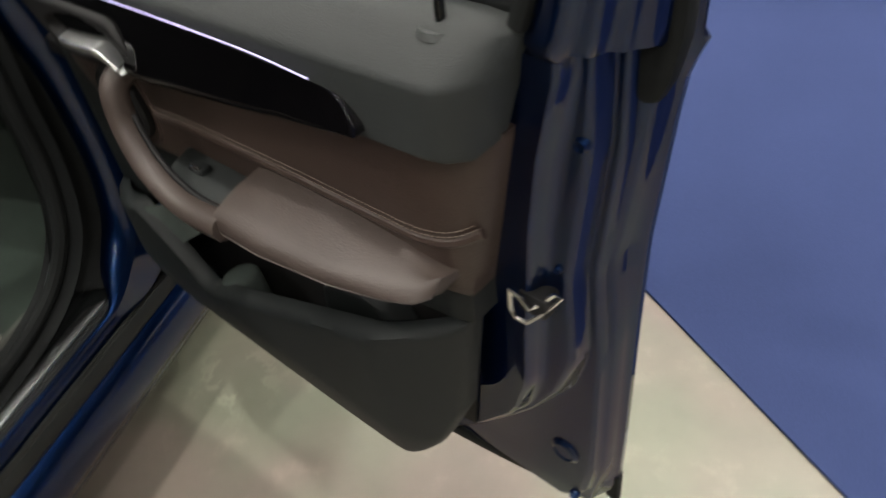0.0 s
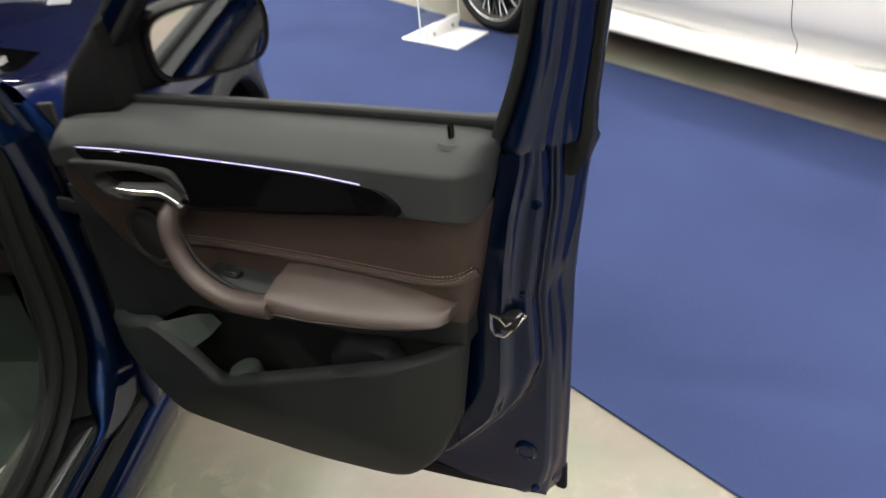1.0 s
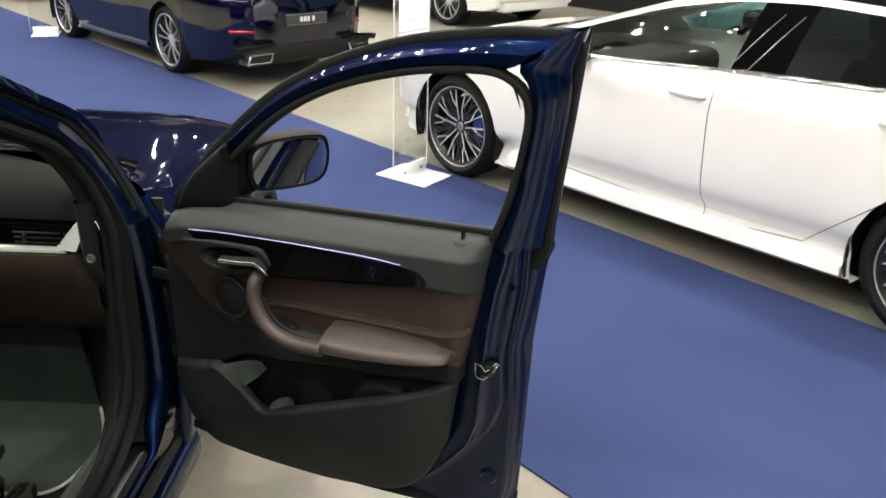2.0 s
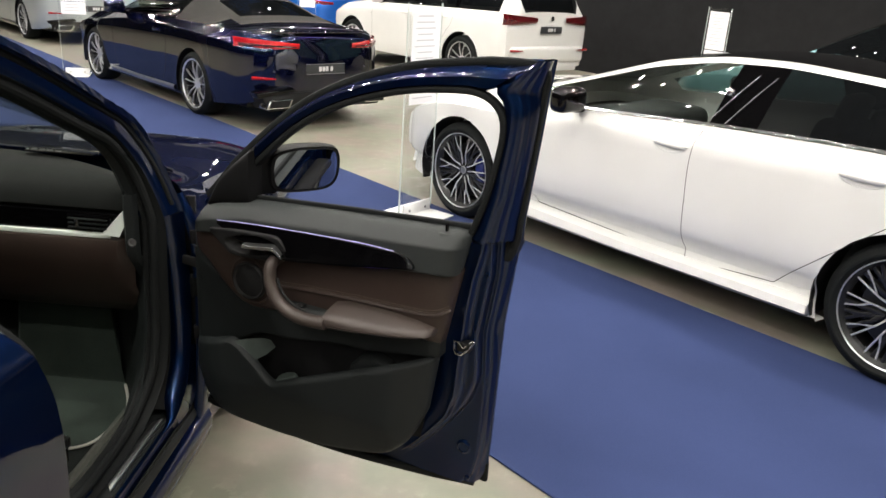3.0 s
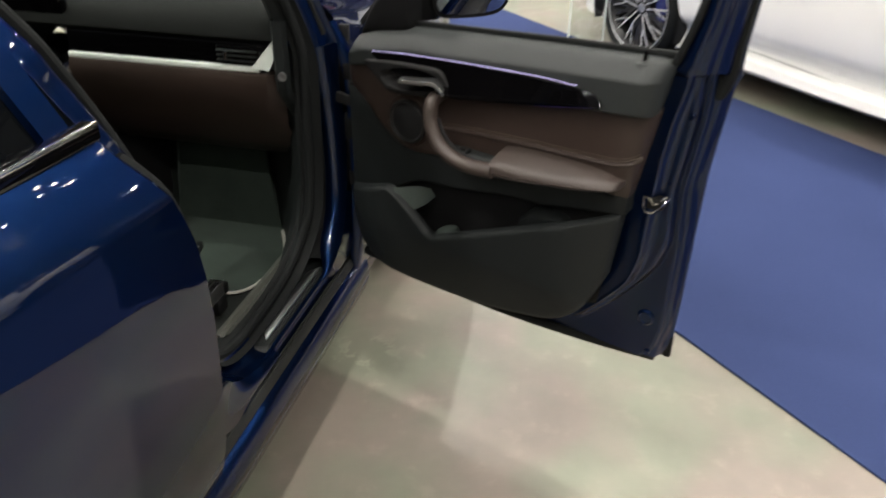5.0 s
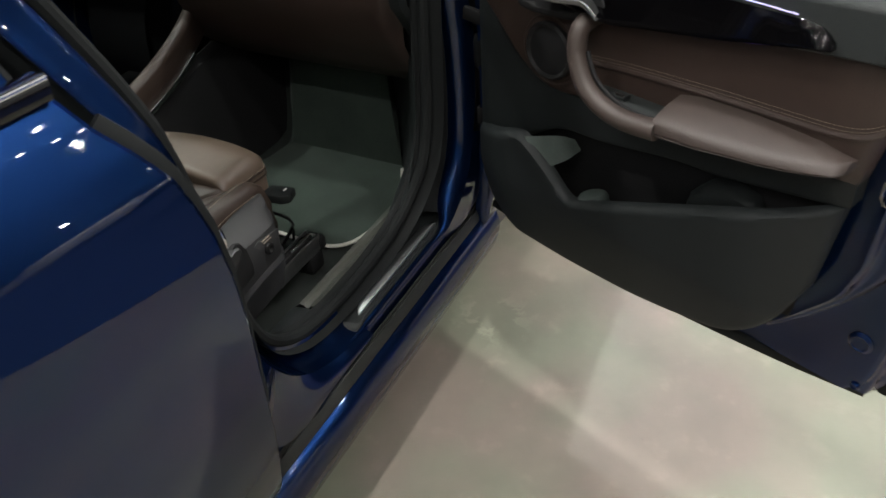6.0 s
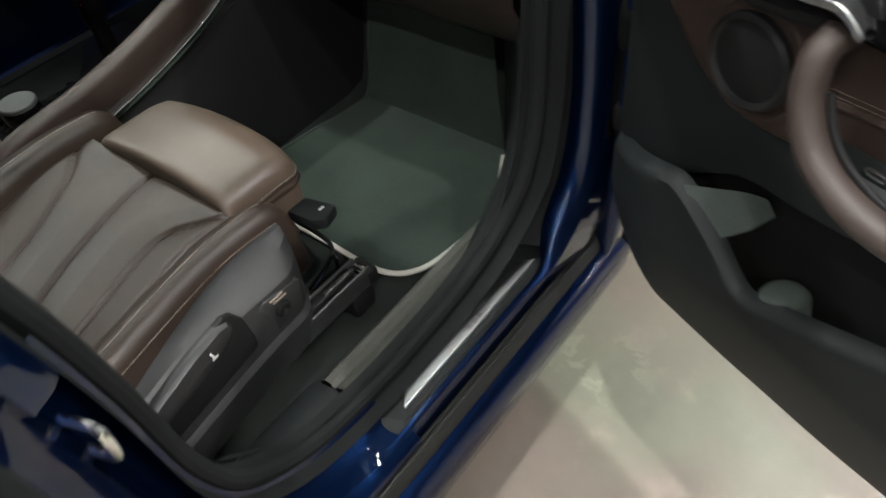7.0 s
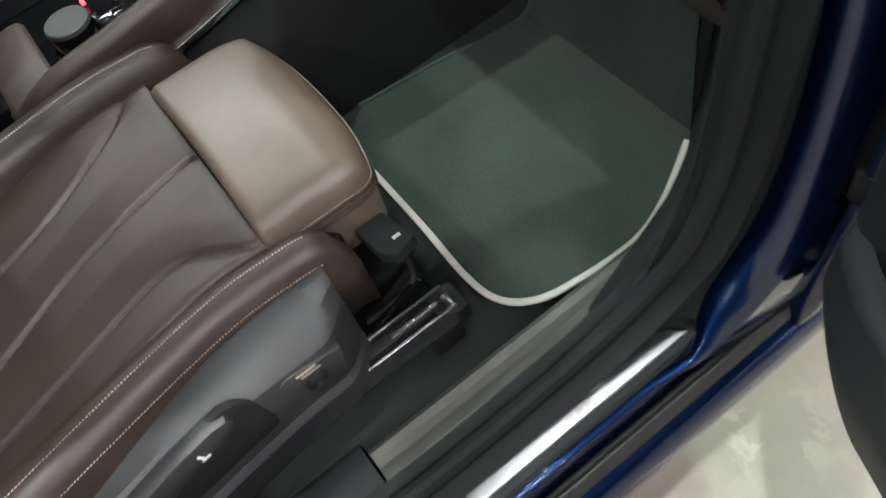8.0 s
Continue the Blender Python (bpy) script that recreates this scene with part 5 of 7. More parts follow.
# B-post lining between the seal and the rear door
rows = []
for y, z in LOOP[100:150]:
    x = loop_x(z)
    rows.append([(x - 0.02, y + 0.004, z), (x - 0.05, y - 0.03, z), (x - 0.07, y - 0.14, z)])
mesh_object("post_lining", *grid(rows), "plastic", blue_car)

# -- front door
DOOR = Matrix.Translation((0.09, 0.135, 0)) @ Matrix.Rotation(math.atan2(-0.375, 0.927), 4, "Z")
EDGE_Z = [0.36, 0.373, 0.40, 0.525, 0.70, 0.863, 1.02, 1.06, 1.09, 1.15, 1.354, 1.50, 1.542]
EDGE_U = [0.915, 0.925, 0.932, 0.936, 0.938, 0.941, 0.955, 0.960, 0.972, 0.973, 0.992, 1.004, 1.008]
HOLE_Z, HOLE_U = [1.10, 1.113, 1.211, 1.354, 1.409, 1.44, 1.465, 1.475, 1.542], [0.862, 0.868, 0.899, 0.922, 0.924, 0.914, 0.890, 0.893, 0.984]
rows = []
for z in np.r_[0.36, np.linspace(0.366, 1.09, 44), np.linspace(1.10, 1.542, 28)]:
    e = float(np.interp(z, EDGE_Z, EDGE_U))
    if z < 1.1:
        c4 = min(float(np.interp(z, [0.36, 0.50, 0.71, 0.85, 0.95, 1.05], [0.905, 0.932, 0.930, 0.922, 0.936, 0.950])), e - 0.010)
        c3 = min(float(np.interp(z, [0.36, 0.385, 0.43, 0.51, 0.676, 0.832, 1.0], [0.872, 0.896, 0.914, 0.923, 0.919, 0.910, 0.930])), c4 - 0.010)
        c2 = min(float(np.interp(z, [0.36, 0.43, 0.50, 0.567, 0.632, 0.703, 0.763, 0.873, 0.975, 1.09], [0.66, 0.72, 0.785, 0.837, 0.877, 0.899, 0.904, 0.905, 0.912, 0.919])), c3 - 0.016)
        c1 = min(float(np.interp(z, [0.36, 0.406, 0.481, 0.565, 0.657, 0.765, 0.902, 0.989, 1.09], [0.63, 0.695, 0.773, 0.826, 0.852, 0.857, 0.866, 0.877, 0.899])), c2 - 0.018)
        i = float(np.interp(z, [0.36, 1.03, 1.09], [0.58, 0.58, 0.86]))
        g, b = c3 - c2, c2 - c1
        f1, f2 = (lambda d: c1 + min(d, d / 0.03 * b)), (lambda d: c2 + min(d, d / 0.03 * g))
        prof = [(i, 0.0), (c1 - 0.022, 0.0), (c1 - 0.013, 0.0), (c1 - 0.005, 0.0015), (c1, -0.002), (f1(0.003), -0.012), (f1(0.007), -0.017), (f1(0.011), -0.019), ((c1 + c2) / 2, -0.020), (c2 - min(0.009, 0.3 * b), -0.020), (c2 - min(0.005, 0.17 * b), -0.021), (c2, -0.025), (f2(0.004), -0.040), (f2(0.008), -0.045), (f2(0.013), -0.046), ((c2 + c3) / 2, -0.046), (c3 - min(0.010, 0.33 * g), -0.046), (c3 - min(0.005, 0.17 * g), -0.0465), (c3, -0.049), (c3 + 0.003, -0.057), (c4 - 0.004, -0.059), (c4, -0.062), (c4 + 0.003, -0.073), (e - 0.004, -0.080), (e, -0.084), (e, -0.092), (e - 0.01, -0.095), (e - 0.1, -0.098), (i, -0.100)]
    else:
        h = float(np.interp(z, HOLE_Z, HOLE_U))
        w = e - h
        prof = [(h, -0.045), (h, -0.02), (h, 0.0), (h + 0.22 * w, 0.010), (h + 0.30 * w, 0.009), (h + 0.35 * w, 0.005), (h + 0.38 * w, 0.001), (h + 0.41 * w, -0.001), (h + 0.44 * w, -0.002), (h + 0.47 * w, -0.003), (h + 0.50 * w, -0.004), (h + 0.53 * w, -0.006), (h + 0.55 * w, -0.011), (h + 0.57 * w, -0.017), (h + 0.59 * w, -0.020), (h + 0.62 * w, -0.022), (h + 0.65 * w, -0.023), (h + 0.68 * w, -0.025), (h + 0.70 * w, -0.029), (h + 0.73 * w, -0.034), (h + 0.78 * w, -0.038), (h + 0.82 * w, -0.046), (h + 0.86 * w, -0.062), (e - 0.010, -0.079), (e - 0.004, -0.084), (e - 0.004, -0.088), (e - 0.01, -0.09), (h + 0.3 * w, -0.09), (h, -0.06)]
    k = min(1.0, max(0.0, (0.435 - z) / 0.02))
    rows.append([(u, -min(n, n - k * (0.046 + n)) if n > -0.046 else -n, z) for u, n in prof])
front_door = mesh_object("front_door", *grid(rows), "blue", blue_car, "open front passenger door, painted blue", 40)
front_door.matrix_basis = DOOR


def D(name, verts_faces, mat, label="", smooth=40):
    return mesh_object(name, *verts_faces, mat, front_door, label, smooth)


SKIN = [(0.0, .40), (.147, .382), (.451, .358), (.79, .359), (.79, 1.10), (.55, 1.095), (.20, 1.07), (.018, 1.05)]
part("outer_skin", prism_bm(SKIN[:4] + [(u, z - 0.038) for u, z in SKIN[4:]], 0.048, 0.0975, 0.006), "blue", front_door)
part("inner_skin", prism_bm([(0.0, .415), (.147, .402), (.451, .405), (.60, .43), (.70, .455), (.79, .52)] + SKIN[4:], 0.003, 0.050, 0.006), "blue", front_door)
# black cap over the skin's upper edge
cap_rows = []
for u in np.linspace(0.19, 0.80, 24):
    z = float(np.interp(u, [0.018, 0.20, 0.55, 0.79], [1.05, 1.07, 1.095, 1.10])) - 0.036
    cap_rows.append([(u, 0.050, z - 0.010), (u, 0.050, z), (u, 0.054, z + 0.004), (u, 0.096, z + 0.003), (u, 0.101, z - 0.002), (u, 0.101, z - 0.016)])
D("belt_cap", grid(cap_rows), "softblack")
# black edge strip at the foot
D("bottom_seal", sweep([(u, n, z) for u, n, z in spline([(0.01, 0.006, .385), (.147, 0.012, .370), (.451, 0.030, .350), (.72, 0.055, .350), (.90, 0.078, .356)], 24)], slab(0.026, 0.024, 0.006)), "rubber")
D("edge_cap", sweep([(0.925, 0.088, z) for z in np.linspace(0.362, 0.42, 4)], slab(0.016, 0.02, 0.005), up=(1, 0, 0)), "rubber")
# window frame over the opening
OUTC = spline([(.000, 1.050), (.060, 1.115), (.135, 1.198), (.297, 1.338), (.46, 1.432), (.642, 1.495), (.824, 1.527), (.93, 1.538), (.985, 1.542)], 44)
INC = spline([(.060, 1.045), (.118, 1.105), (.185, 1.170), (.336, 1.306), (.480, 1.388), (.650, 1.442), (.80, 1.463), (.865, 1.462), (.885, 1.470)], 44)
rows = []
for k in range(len(OUTC)):
    o, i = OUTC[k], INC[k]
    rows.append([(*(i * (1 - t) + o * t), n) for t, n in ((0, -0.05), (0, 0.0), (0.10, 0.012), (0.42, 0.014), (0.52, 0.004), (0.60, -0.012), (0.72, -0.018), (0.82, -0.040), (1.0, -0.046), (1.0, -0.062), (0.5, -0.07), (0, -0.05))])
D("window_frame", grid([[(u, -n, z) for u, z, n in r] for r in rows]), "blue", "blue painted window frame", 35)
rim_line = [(u, 0.040, z) for u, z in (OUTC * 0.90 + INC * 0.10)[:-4]] + [(0.972, 0.050, 1.527)] + [(float(np.interp(z, EDGE_Z, EDGE_U)) - 0.016, 0.066, z) for z in np.linspace(1.505, 1.075, 14)]
D("frame_seal", sweep([tuple(p) for p in spline(rim_line, 110)], slab(0.024, 0.022, 0.007), up=(0, 1, 0)), "rubber", "black rubber seal on the window frame")
D("glass_run", sweep([(u, 0.004, z) for u, z in spline([(.185, 1.164), (.336, 1.300), (.480, 1.382), (.650, 1.436), (.80, 1.457), (.865, 1.452), (.905, 1.425), (.920, 1.385), (.915, 1.32), (.893, 1.21), (.862, 1.115)], 60)], slab(0.016, 0.03, 0.005), up=(0, 1, 0)), "rubber")
# mirror sail and mirror
sail = pillow("mirror_sail", [(.060, 1.056), (.080, 1.100), (.107, 1.141), (.160, 1.190), (.214, 1.236)], [(.058, 1.040), (.09, 1.050), (.13, 1.058), (.186, 1.066), (.212, 1.072)], 0.030, "softblack", front_door, 0.05, 0.016, 24, 16, 0.004, "smooth black mirror base")
neck_rows = []
for u, n, hn, hz in ((.192, .012, .026, .058), (.204, .024, .030, .066), (.214, .040, .030, .066), (.226, .060, .026, .060), (.236, .080, .020, .050)):
    neck_rows.append([(u + 0.4 * hn * math.copysign(abs(math.cos(a)) ** 0.6, math.cos(a)), n + hn * math.copysign(abs(math.cos(a)) ** 0.6, math.cos(a)), 1.156 + hz * math.copysign(abs(math.sin(a)) ** 0.6, math.sin(a))) for a in np.linspace(0, 2 * math.pi, 24, endpoint=False)])
v, f = grid(neck_rows, False, True)
f += [tuple(range(24)), tuple(range(4 * 24, 5 * 24))]
D("mirror_neck", (v, f), "softblack")
RIM = [tuple(p) for p in np.array([0.98, 1.0]) * spline([(-0.098, 0.0), (-0.092, -0.045), (-0.066, -0.064), (0.0, -0.070), (0.08, -0.066), (0.114, -0.044), (0.126, 0.0), (0.122, 0.042), (0.100, 0.062), (0.0, 0.066), (-0.066, 0.056), (-0.092, 0.036)] + [(-0.098, 0.0)], 49)[:-1]]
rings = []
for x, k in ((0.064, 0.97), (0.066, 1.02), (0.058, 1.06), (0.03, 1.07), (-0.005, 1.00), (-0.04, 0.82), (-0.065, 0.58), (-0.078, 0.28)):
    rings.append([(x, y * k + 0.02 * (1 - k), z * k + 0.006 * (1 - k)) for y, z in RIM])
v, f = grid(rings, False, True)
f.append(tuple(range(7 * len(RIM), 8 * len(RIM))))
house = mesh_object("mirror_housing", v, f, "softblack", front_door, "black door mirror", 50)
house.matrix_basis = pose(0.228, 0.150, 1.158, 0, 0, -34) @ Matrix.Scale(0.93, 4)
part("mirror_foot", box_bm((0.10, 0.08, 0.05), (0.165, 0.085, 1.105), 0.018, Matrix.Rotation(radians(25), 4, "Z"), segments=3), "gloss", front_door)
part("mirror_rim", prism_bm([(y * 0.985, z * 0.975) for y, z in RIM], 0.050, 0.066, 0.003, "yz"), "trimblack", house)
part("mirror_glass", prism_bm([(y * 0.93 + 0.001, z * 0.90) for y, z in RIM], 0.0662, 0.0680, 0, "yz"), "mirror", house, "mirror glass")


def belt_z(u):
    return float(np.interp(u, [0.05, 0.10, 0.224, 0.578, 0.885], [1.046, 1.064, 1.086, 1.111, 1.128]))


def pad_depth(u, z):
    d = max(0.0, belt_z(u) - z)
    return 0.012 + 0.066 * min(1.0, d / 0.040) ** 0.55 - 0.05 * max(0.0, (u - 0.82) / 0.05) ** 2


pillow("door_pad", [(.05, 1.046), (.10, 1.064), (.224, 1.086), (.578, 1.111), (.868, 1.127)], [(.05, .975), (.13, .985), (.36, .975), (.736, 1.008), (.850, 1.015)], pad_depth, "pad", front_door, 0.05, 0.006, 48, 26, label="soft black upper door pad")
D("belt_rubber", sweep([(u, 0.002, belt_z(u) + 0.004) for u in np.linspace(0.19, 0.875, 20)], slab(0.016, 0.014, 0.005), up=(0, 1, 0)), "rubber")
strip_top = [(.138, 1.028), (.238, 1.038), (.383, 1.047), (.515, 1.053), (.611, 1.056), (.690, 1.054), (.728, 1.046), (.748, 1.030)]
pillow("trim_strip", strip_top, [(.138, 1.020), (.22, .990), (.365, .968), (.465, .978), (.594, .995), (.690, 1.012), (.73, 1.019), (.750, 1.022)], lambda u, z: 0.090 - 0.30 * (z - 1.01) + 2.6 * max(0.0, u - 0.64) * max(0.0, 1.050 - z), "gloss", front_door, 0.03, 0.002, 50, 16, 0.0, "gloss black decorative strip")
D("light_line", sweep([(u, -0.0820, z + 0.0015) for u, z in spline(strip_top[:-2], 40)], ring(0.0010, 6)), "glow", "thin white ambient light line")
D("violet_line", sweep([(u, -0.078, z - 0.002) for u, z in spline([(.375, .968), (.465, .976), (.594, .993), (.690, 1.010), (.73, 1.017)], 30)], ring(0.0010, 6)), "violet", "dim violet light line")
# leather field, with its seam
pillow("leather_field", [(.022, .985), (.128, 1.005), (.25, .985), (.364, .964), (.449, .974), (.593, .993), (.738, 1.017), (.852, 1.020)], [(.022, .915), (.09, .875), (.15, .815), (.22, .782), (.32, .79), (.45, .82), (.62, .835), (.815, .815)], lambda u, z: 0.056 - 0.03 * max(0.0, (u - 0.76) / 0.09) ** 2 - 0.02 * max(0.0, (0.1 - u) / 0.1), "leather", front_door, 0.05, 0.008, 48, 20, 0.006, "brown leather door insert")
SEAM = spline([(.300, .878), (.40, .889), (.486, .895), (.60, .901), (.70, .904), (.785, .908), (.815, .914), (.838, .928)], 180)
for off in (-0.003, 0.003):
    verts, faces = [], []
    for k in range(0, 178, 2):
        v, f = sweep([(SEAM[k + m][0], -0.0635 + 0.03 * max(0.0, (SEAM[k + m][0] - 0.76) / 0.09) ** 2, SEAM[k + m][1] + off) for m in (0, 1)], ring(0.00045, 5))
        faces += [tuple(q + len(verts) for q in g) for g in f]
        verts += v
    D("stitching", (verts, faces), "thread")
D("seam_fold", sweep([(u, -0.0600 + 0.03 * max(0.0, (u - 0.76) / 0.09) ** 2, z - 0.012) for u, z in SEAM], ring(0.006, 8)), "leather")
# opening handle in its bowl
def bowl_depth(u, z):
    return 0.096 - 0.045 * max(0.0, 1 - ((u - 0.262) / 0.085) ** 2 - ((z - 0.985 - 0.1 * (u - 0.26)) / 0.026) ** 2) ** 0.7


pillow("handle_bowl", [(.118, 1.006), (.20, 1.018), (.30, 1.024), (.345, 1.023), (.368, 1.004), (.384, .984)], [(.120, .998), (.172, .957), (.192, .944), (.27, .946), (.345, .958), (.382, .976)], bowl_depth, "trimblack", front_door, 0.04, 0.004, 36, 20)
LEVER = spline([(.238, .996, .084, .9875, .114), (.270, .9998, .085, .9910, .117), (.300, 1.0035, .086, .9950, .118), (.326, 1.0075, .087, .9990, .118), (.340, 1.0080, .088, .9990, .117), (.352, 1.0005, .090, .9920, .115), (.364, .9885, .092, .9800, .112)], 26)
face_rows, edge_rows = [], []
for u, z0, d0, z1, d1 in LEVER:
    w = u + 0.006
    face_rows.append([(u - 0.004, -d0 + 0.010, z0 - 0.006), (u, -d0, z0 - 0.003), (u + 0.001, -d0 - 0.003, z0 - 0.006), ((u + w) / 2, -(d0 + d1) / 2 + 0.003, (z0 + z1) / 2 - 0.002), (w, -d1 + 0.002, z1 + 0.0005)])
    edge_rows.append([(w, -d1 + 0.002, z1 + 0.0005), (w, -d1 - 0.0005, z1 - 0.0005), (w, -d1 - 0.0005, z1 - 0.0075), (w - 0.002, -d1 + 0.004, z1 - 0.010), (w - 0.002, -d1 + 0.020, z1 - 0.008)])
lever_face = D("pull_lever", grid(face_rows), "smokemetal", "satin chrome door lever", 30)
mesh_object("lever_edge", *grid(edge_rows), "satin", lever_face, "bright chrome edge", 30)
# speaker
sp = lathe_bm([(0.004, 0.056), (-0.008, 0.056), (-0.012, 0.051), (-0.006, 0.046), (-0.008, 0.03), (-0.010, 0.0)], "y", 36)
sp.transform(Matrix.Translation((0.232, -0.062, 0.865)))
part("speaker", sp, "trimblack", front_door, "round black speaker grille")
D("speaker_ring", sweep([(0.232 + 0.066 * math.cos(a), -0.056, 0.865 + 0.066 * math.sin(a)) for a in np.linspace(0, 2 * math.pi, 40, endpoint=False)], ring(0.007, 8), up=(0, 1, 0), closed=True), "leather")
# armrest: sections from the wall outwards
rows = []
for u in np.linspace(0.518, 0.810, 34):
    k = (u - 0.518) / 0.292
    n1 = float(np.interp(u, [0.518, 0.60, 0.70, 0.77, 0.80, 0.810], [0.138, 0.140, 0.130, 0.114, 0.104, 0.088]))
    top, wall = 0.856 + 0.012 * k, float(np.interp(u, [0.518, 0.56, 0.66, 0.76, 0.822], [0.872, 0.882, 0.884, 0.878, 0.860]))
    bot = float(np.interp(u, [0.518, 0.65, 0.75, 0.810], [0.817, 0.832, 0.840, 0.850]))
    h, base = top - bot, min(0.055, n1 - 0.034)
    sec = [(0.02, wall), (base, wall), (base + (n1 - base) * 0.5, (wall + top) / 2 + 0.003), (n1 - 0.016, top + 0.003), (n1 - 0.006, top - 0.002), (n1, top - 0.010), (n1 + 0.001, bot + h * 0.42), (n1 - 0.003, bot + h * 0.36), (n1 + 0.001, bot + h * 0.30), (n1 - 0.003, bot + 0.008), (n1 - 0.014, bot), (0.03, bot + 0.004)]
    rows.append([(u, -n, z) for n, z in sec])
v, f = grid(rows)
f += [tuple(range(12)), tuple(range(33 * 12, 34 * 12))]
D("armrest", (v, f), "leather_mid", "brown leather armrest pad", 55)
pull = spline([(.338, -0.045, .962), (.340, -0.090, .960), (.339, -0.112, .945), (.345, -0.120, .905), (.372, -0.126, .862), (.415, -0.130, .839), (.465, -0.131, .831), (.526, -0.128, .834)], 40)
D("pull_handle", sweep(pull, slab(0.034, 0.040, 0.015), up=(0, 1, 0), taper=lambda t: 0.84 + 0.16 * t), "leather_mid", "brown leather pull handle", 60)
D("handle_liner", sweep([(u + 0.013, y + 0.010, z + 0.014) for u, y, z in pull[14:]], ring(0.004, 8)), "trimblack")
# switch ledge behind the handle
ledge = [(.355, .058), (.43, .055), (.56, .056), (.535, .118), (.47, .118), (.41, .112), (.37, .10)]
lb = prism_bm(ledge, 0.815, 0.838, 0.006, "xy")
lb.transform(Matrix.Diagonal((1, -1, 1, 1)))
bmesh.ops.recalc_face_normals(lb, faces=lb.faces)
part("switch_ledge", lb, "pad", front_door)
sw = part("window_switch", box_bm((0.030, 0.018, 0.012), (0.416, -0.083, 0.842), 0.004), "plastic", front_door)
part("switch_tip", box_bm((0.020, 0.005, 0.008), (0.418, -0.090, 0.846), 0.002), "chrome", sw)
# lower panel and map pocket
pillow("lower_panel", [(.015, .915), (.09, .88), (.15, .83), (.23, .79), (.33, .79), (.5, .80), (.65, .81), (.815, .825)], [(.016, .56), (.10, .60), (.19, .665), (.254, .697), (.353, .706), (.506, .732), (.60, .738), (.66, .748), (.815, .775)], lambda u, z: 0.046, "plastic", front_door, 0.05, 0.008, 48, 20, label="black grained lower door panel")
pillow("pocket_back", [(.05, .74), (.40, .76), (.80, .80)], [(.05, .44), (.40, .42), (.76, .50)], 0.006, "trimblack", front_door, 0.004, 0.002, 16, 8)
pillow("map_pocket", [(.018, .628), (.06, .640), (.11, .660), (.16, .680), (.197, .682), (.26, .638), (.318, .590), (.36, .598), (.49, .652), (.70, .742), (.80, .775), (.812, .79)], [(.024, .432), (.10, .402), (.20, .392), (.30, .391), (.38, .395), (.48, .404), (.60, .430), (.68, .456), (.752, .520), (.795, .615)], lambda u, z: 0.105 - 0.045 * max(0.0, min(1.0, (0.56 - z) / 0.16)) ** 1.3 - 0.06 * max(0.0, (u - 0.70) / 0.11) ** 1.6 - 0.055 * max(0.0, (0.16 - u) / 0.15) ** 1.5, "plastic", front_door, 0.026, 0.014, 72, 30, label="moulded black map pocket", curve=spline)
LINER = [[(0.198, -0.096, 0.682), (0.232, -0.075, 0.688), (0.258, -0.050, 0.687), (0.276, -0.030, 0.678)], [(0.225, -0.096, 0.656), (0.252, -0.072, 0.665), (0.274, -0.048, 0.665), (0.290, -0.026, 0.657)], [(0.256, -0.095, 0.628), (0.268, -0.082, 0.637), (0.276, -0.070, 0.642), (0.282, -0.058, 0.645)]]
D("pocket_liner", grid([[tuple(p) for p in spline(r, 10)] for r in LINER]), "liner", "grey flocked pocket lining", 60)
pillow("pocket_end", [(.552, .685), (.585, .716), (.63, .724), (.668, .715)], [(.536, .60), (.58, .60), (.63, .62), (.70, .66)], 0.050, "plastic", front_door, 0.04, 0.012, 18, 10)
cup = lathe_bm([(0.0, 0.0), (-0.001, 0.020), (-0.004, 0.027), (-0.010, 0.031), (-0.06, 0.031), (-0.065, 0.0)], "z", 28)
cup.transform(Matrix.Translation((0.352, -0.060, 0.600)) @ Matrix.Rotation(radians(-14), 4, "Y"))
part("bottle_rest", cup, "liner", front_door, "grey bottle rest in the pocket")
# lock pin, latch, plugs
pin = lathe_bm([(0.030, 0.0), (0.028, 0.005), (0.02, 0.006), (0.004, 0.0055), (0.003, 0.011), (0.0, 0.013)], "z", 18)
pin.transform(Matrix.Translation((0.808, -0.030, 1.113)) @ Matrix.Scale(0.8, 4))
part("lock_pin", pin, "gloss", front_door, "black lock pin in a pale collar")
col = lathe_bm([(0.004, 0.008), (0.005, 0.016), (0.0, 0.020)], "z", 20)
col.transform(Matrix.Translation((0.808, -0.032, 1.110)))
part("pin_collar", col, "pad", front_door)
latch = part("latch", box_bm((0.036, 0.030, 0.030), (0.864, 0.010, 0.803), 0.006), "trimblack", front_door, "door latch with a bare steel rim")
D("latch_rim", sweep([(.843, -0.012, .822), (.843, -0.012, .796), (.850, -0.013, .786), (.864, -0.012, .785), (.876, -0.004, .797), (.890, 0.012, .818), (.884, 0.008, .822), (.872, -0.003, .808), (.866, -0.010, .806), (.858, -0.012, .818)], ring(0.0028, 6), up=(0, 1, 0), closed=True), "chrome")
for u, y, z, r in ((0.905, 0.022, 1.007, 0.008), (0.872, 0.046, 0.478, 0.022), (0.888, 0.046, 0.382, 0.008), (0.882, 0.021, 0.848, 0.005)):
    bm = lathe_bm([(-0.004, 0.0), (-0.004, r * 0.6), (-0.006, r * 0.7), (-0.002, r), (0.004, r)], "y", 24)
    bm.transform(Matrix.Translation((u, y, z)))
    part("plug", bm, "blue", front_door)
part("edge_clip", prism_bm([(.922, 1.046), (.924, 1.072), (.930, 1.096), (.950, 1.098), (.964, 1.095), (.961, 1.066), (.950, 1.040), (.934, 1.036)], 0.056, 0.074, 0.006), "rubber", front_door, "crumpled black rubber seal end")

# ---- cabin ----
cab = blue_car


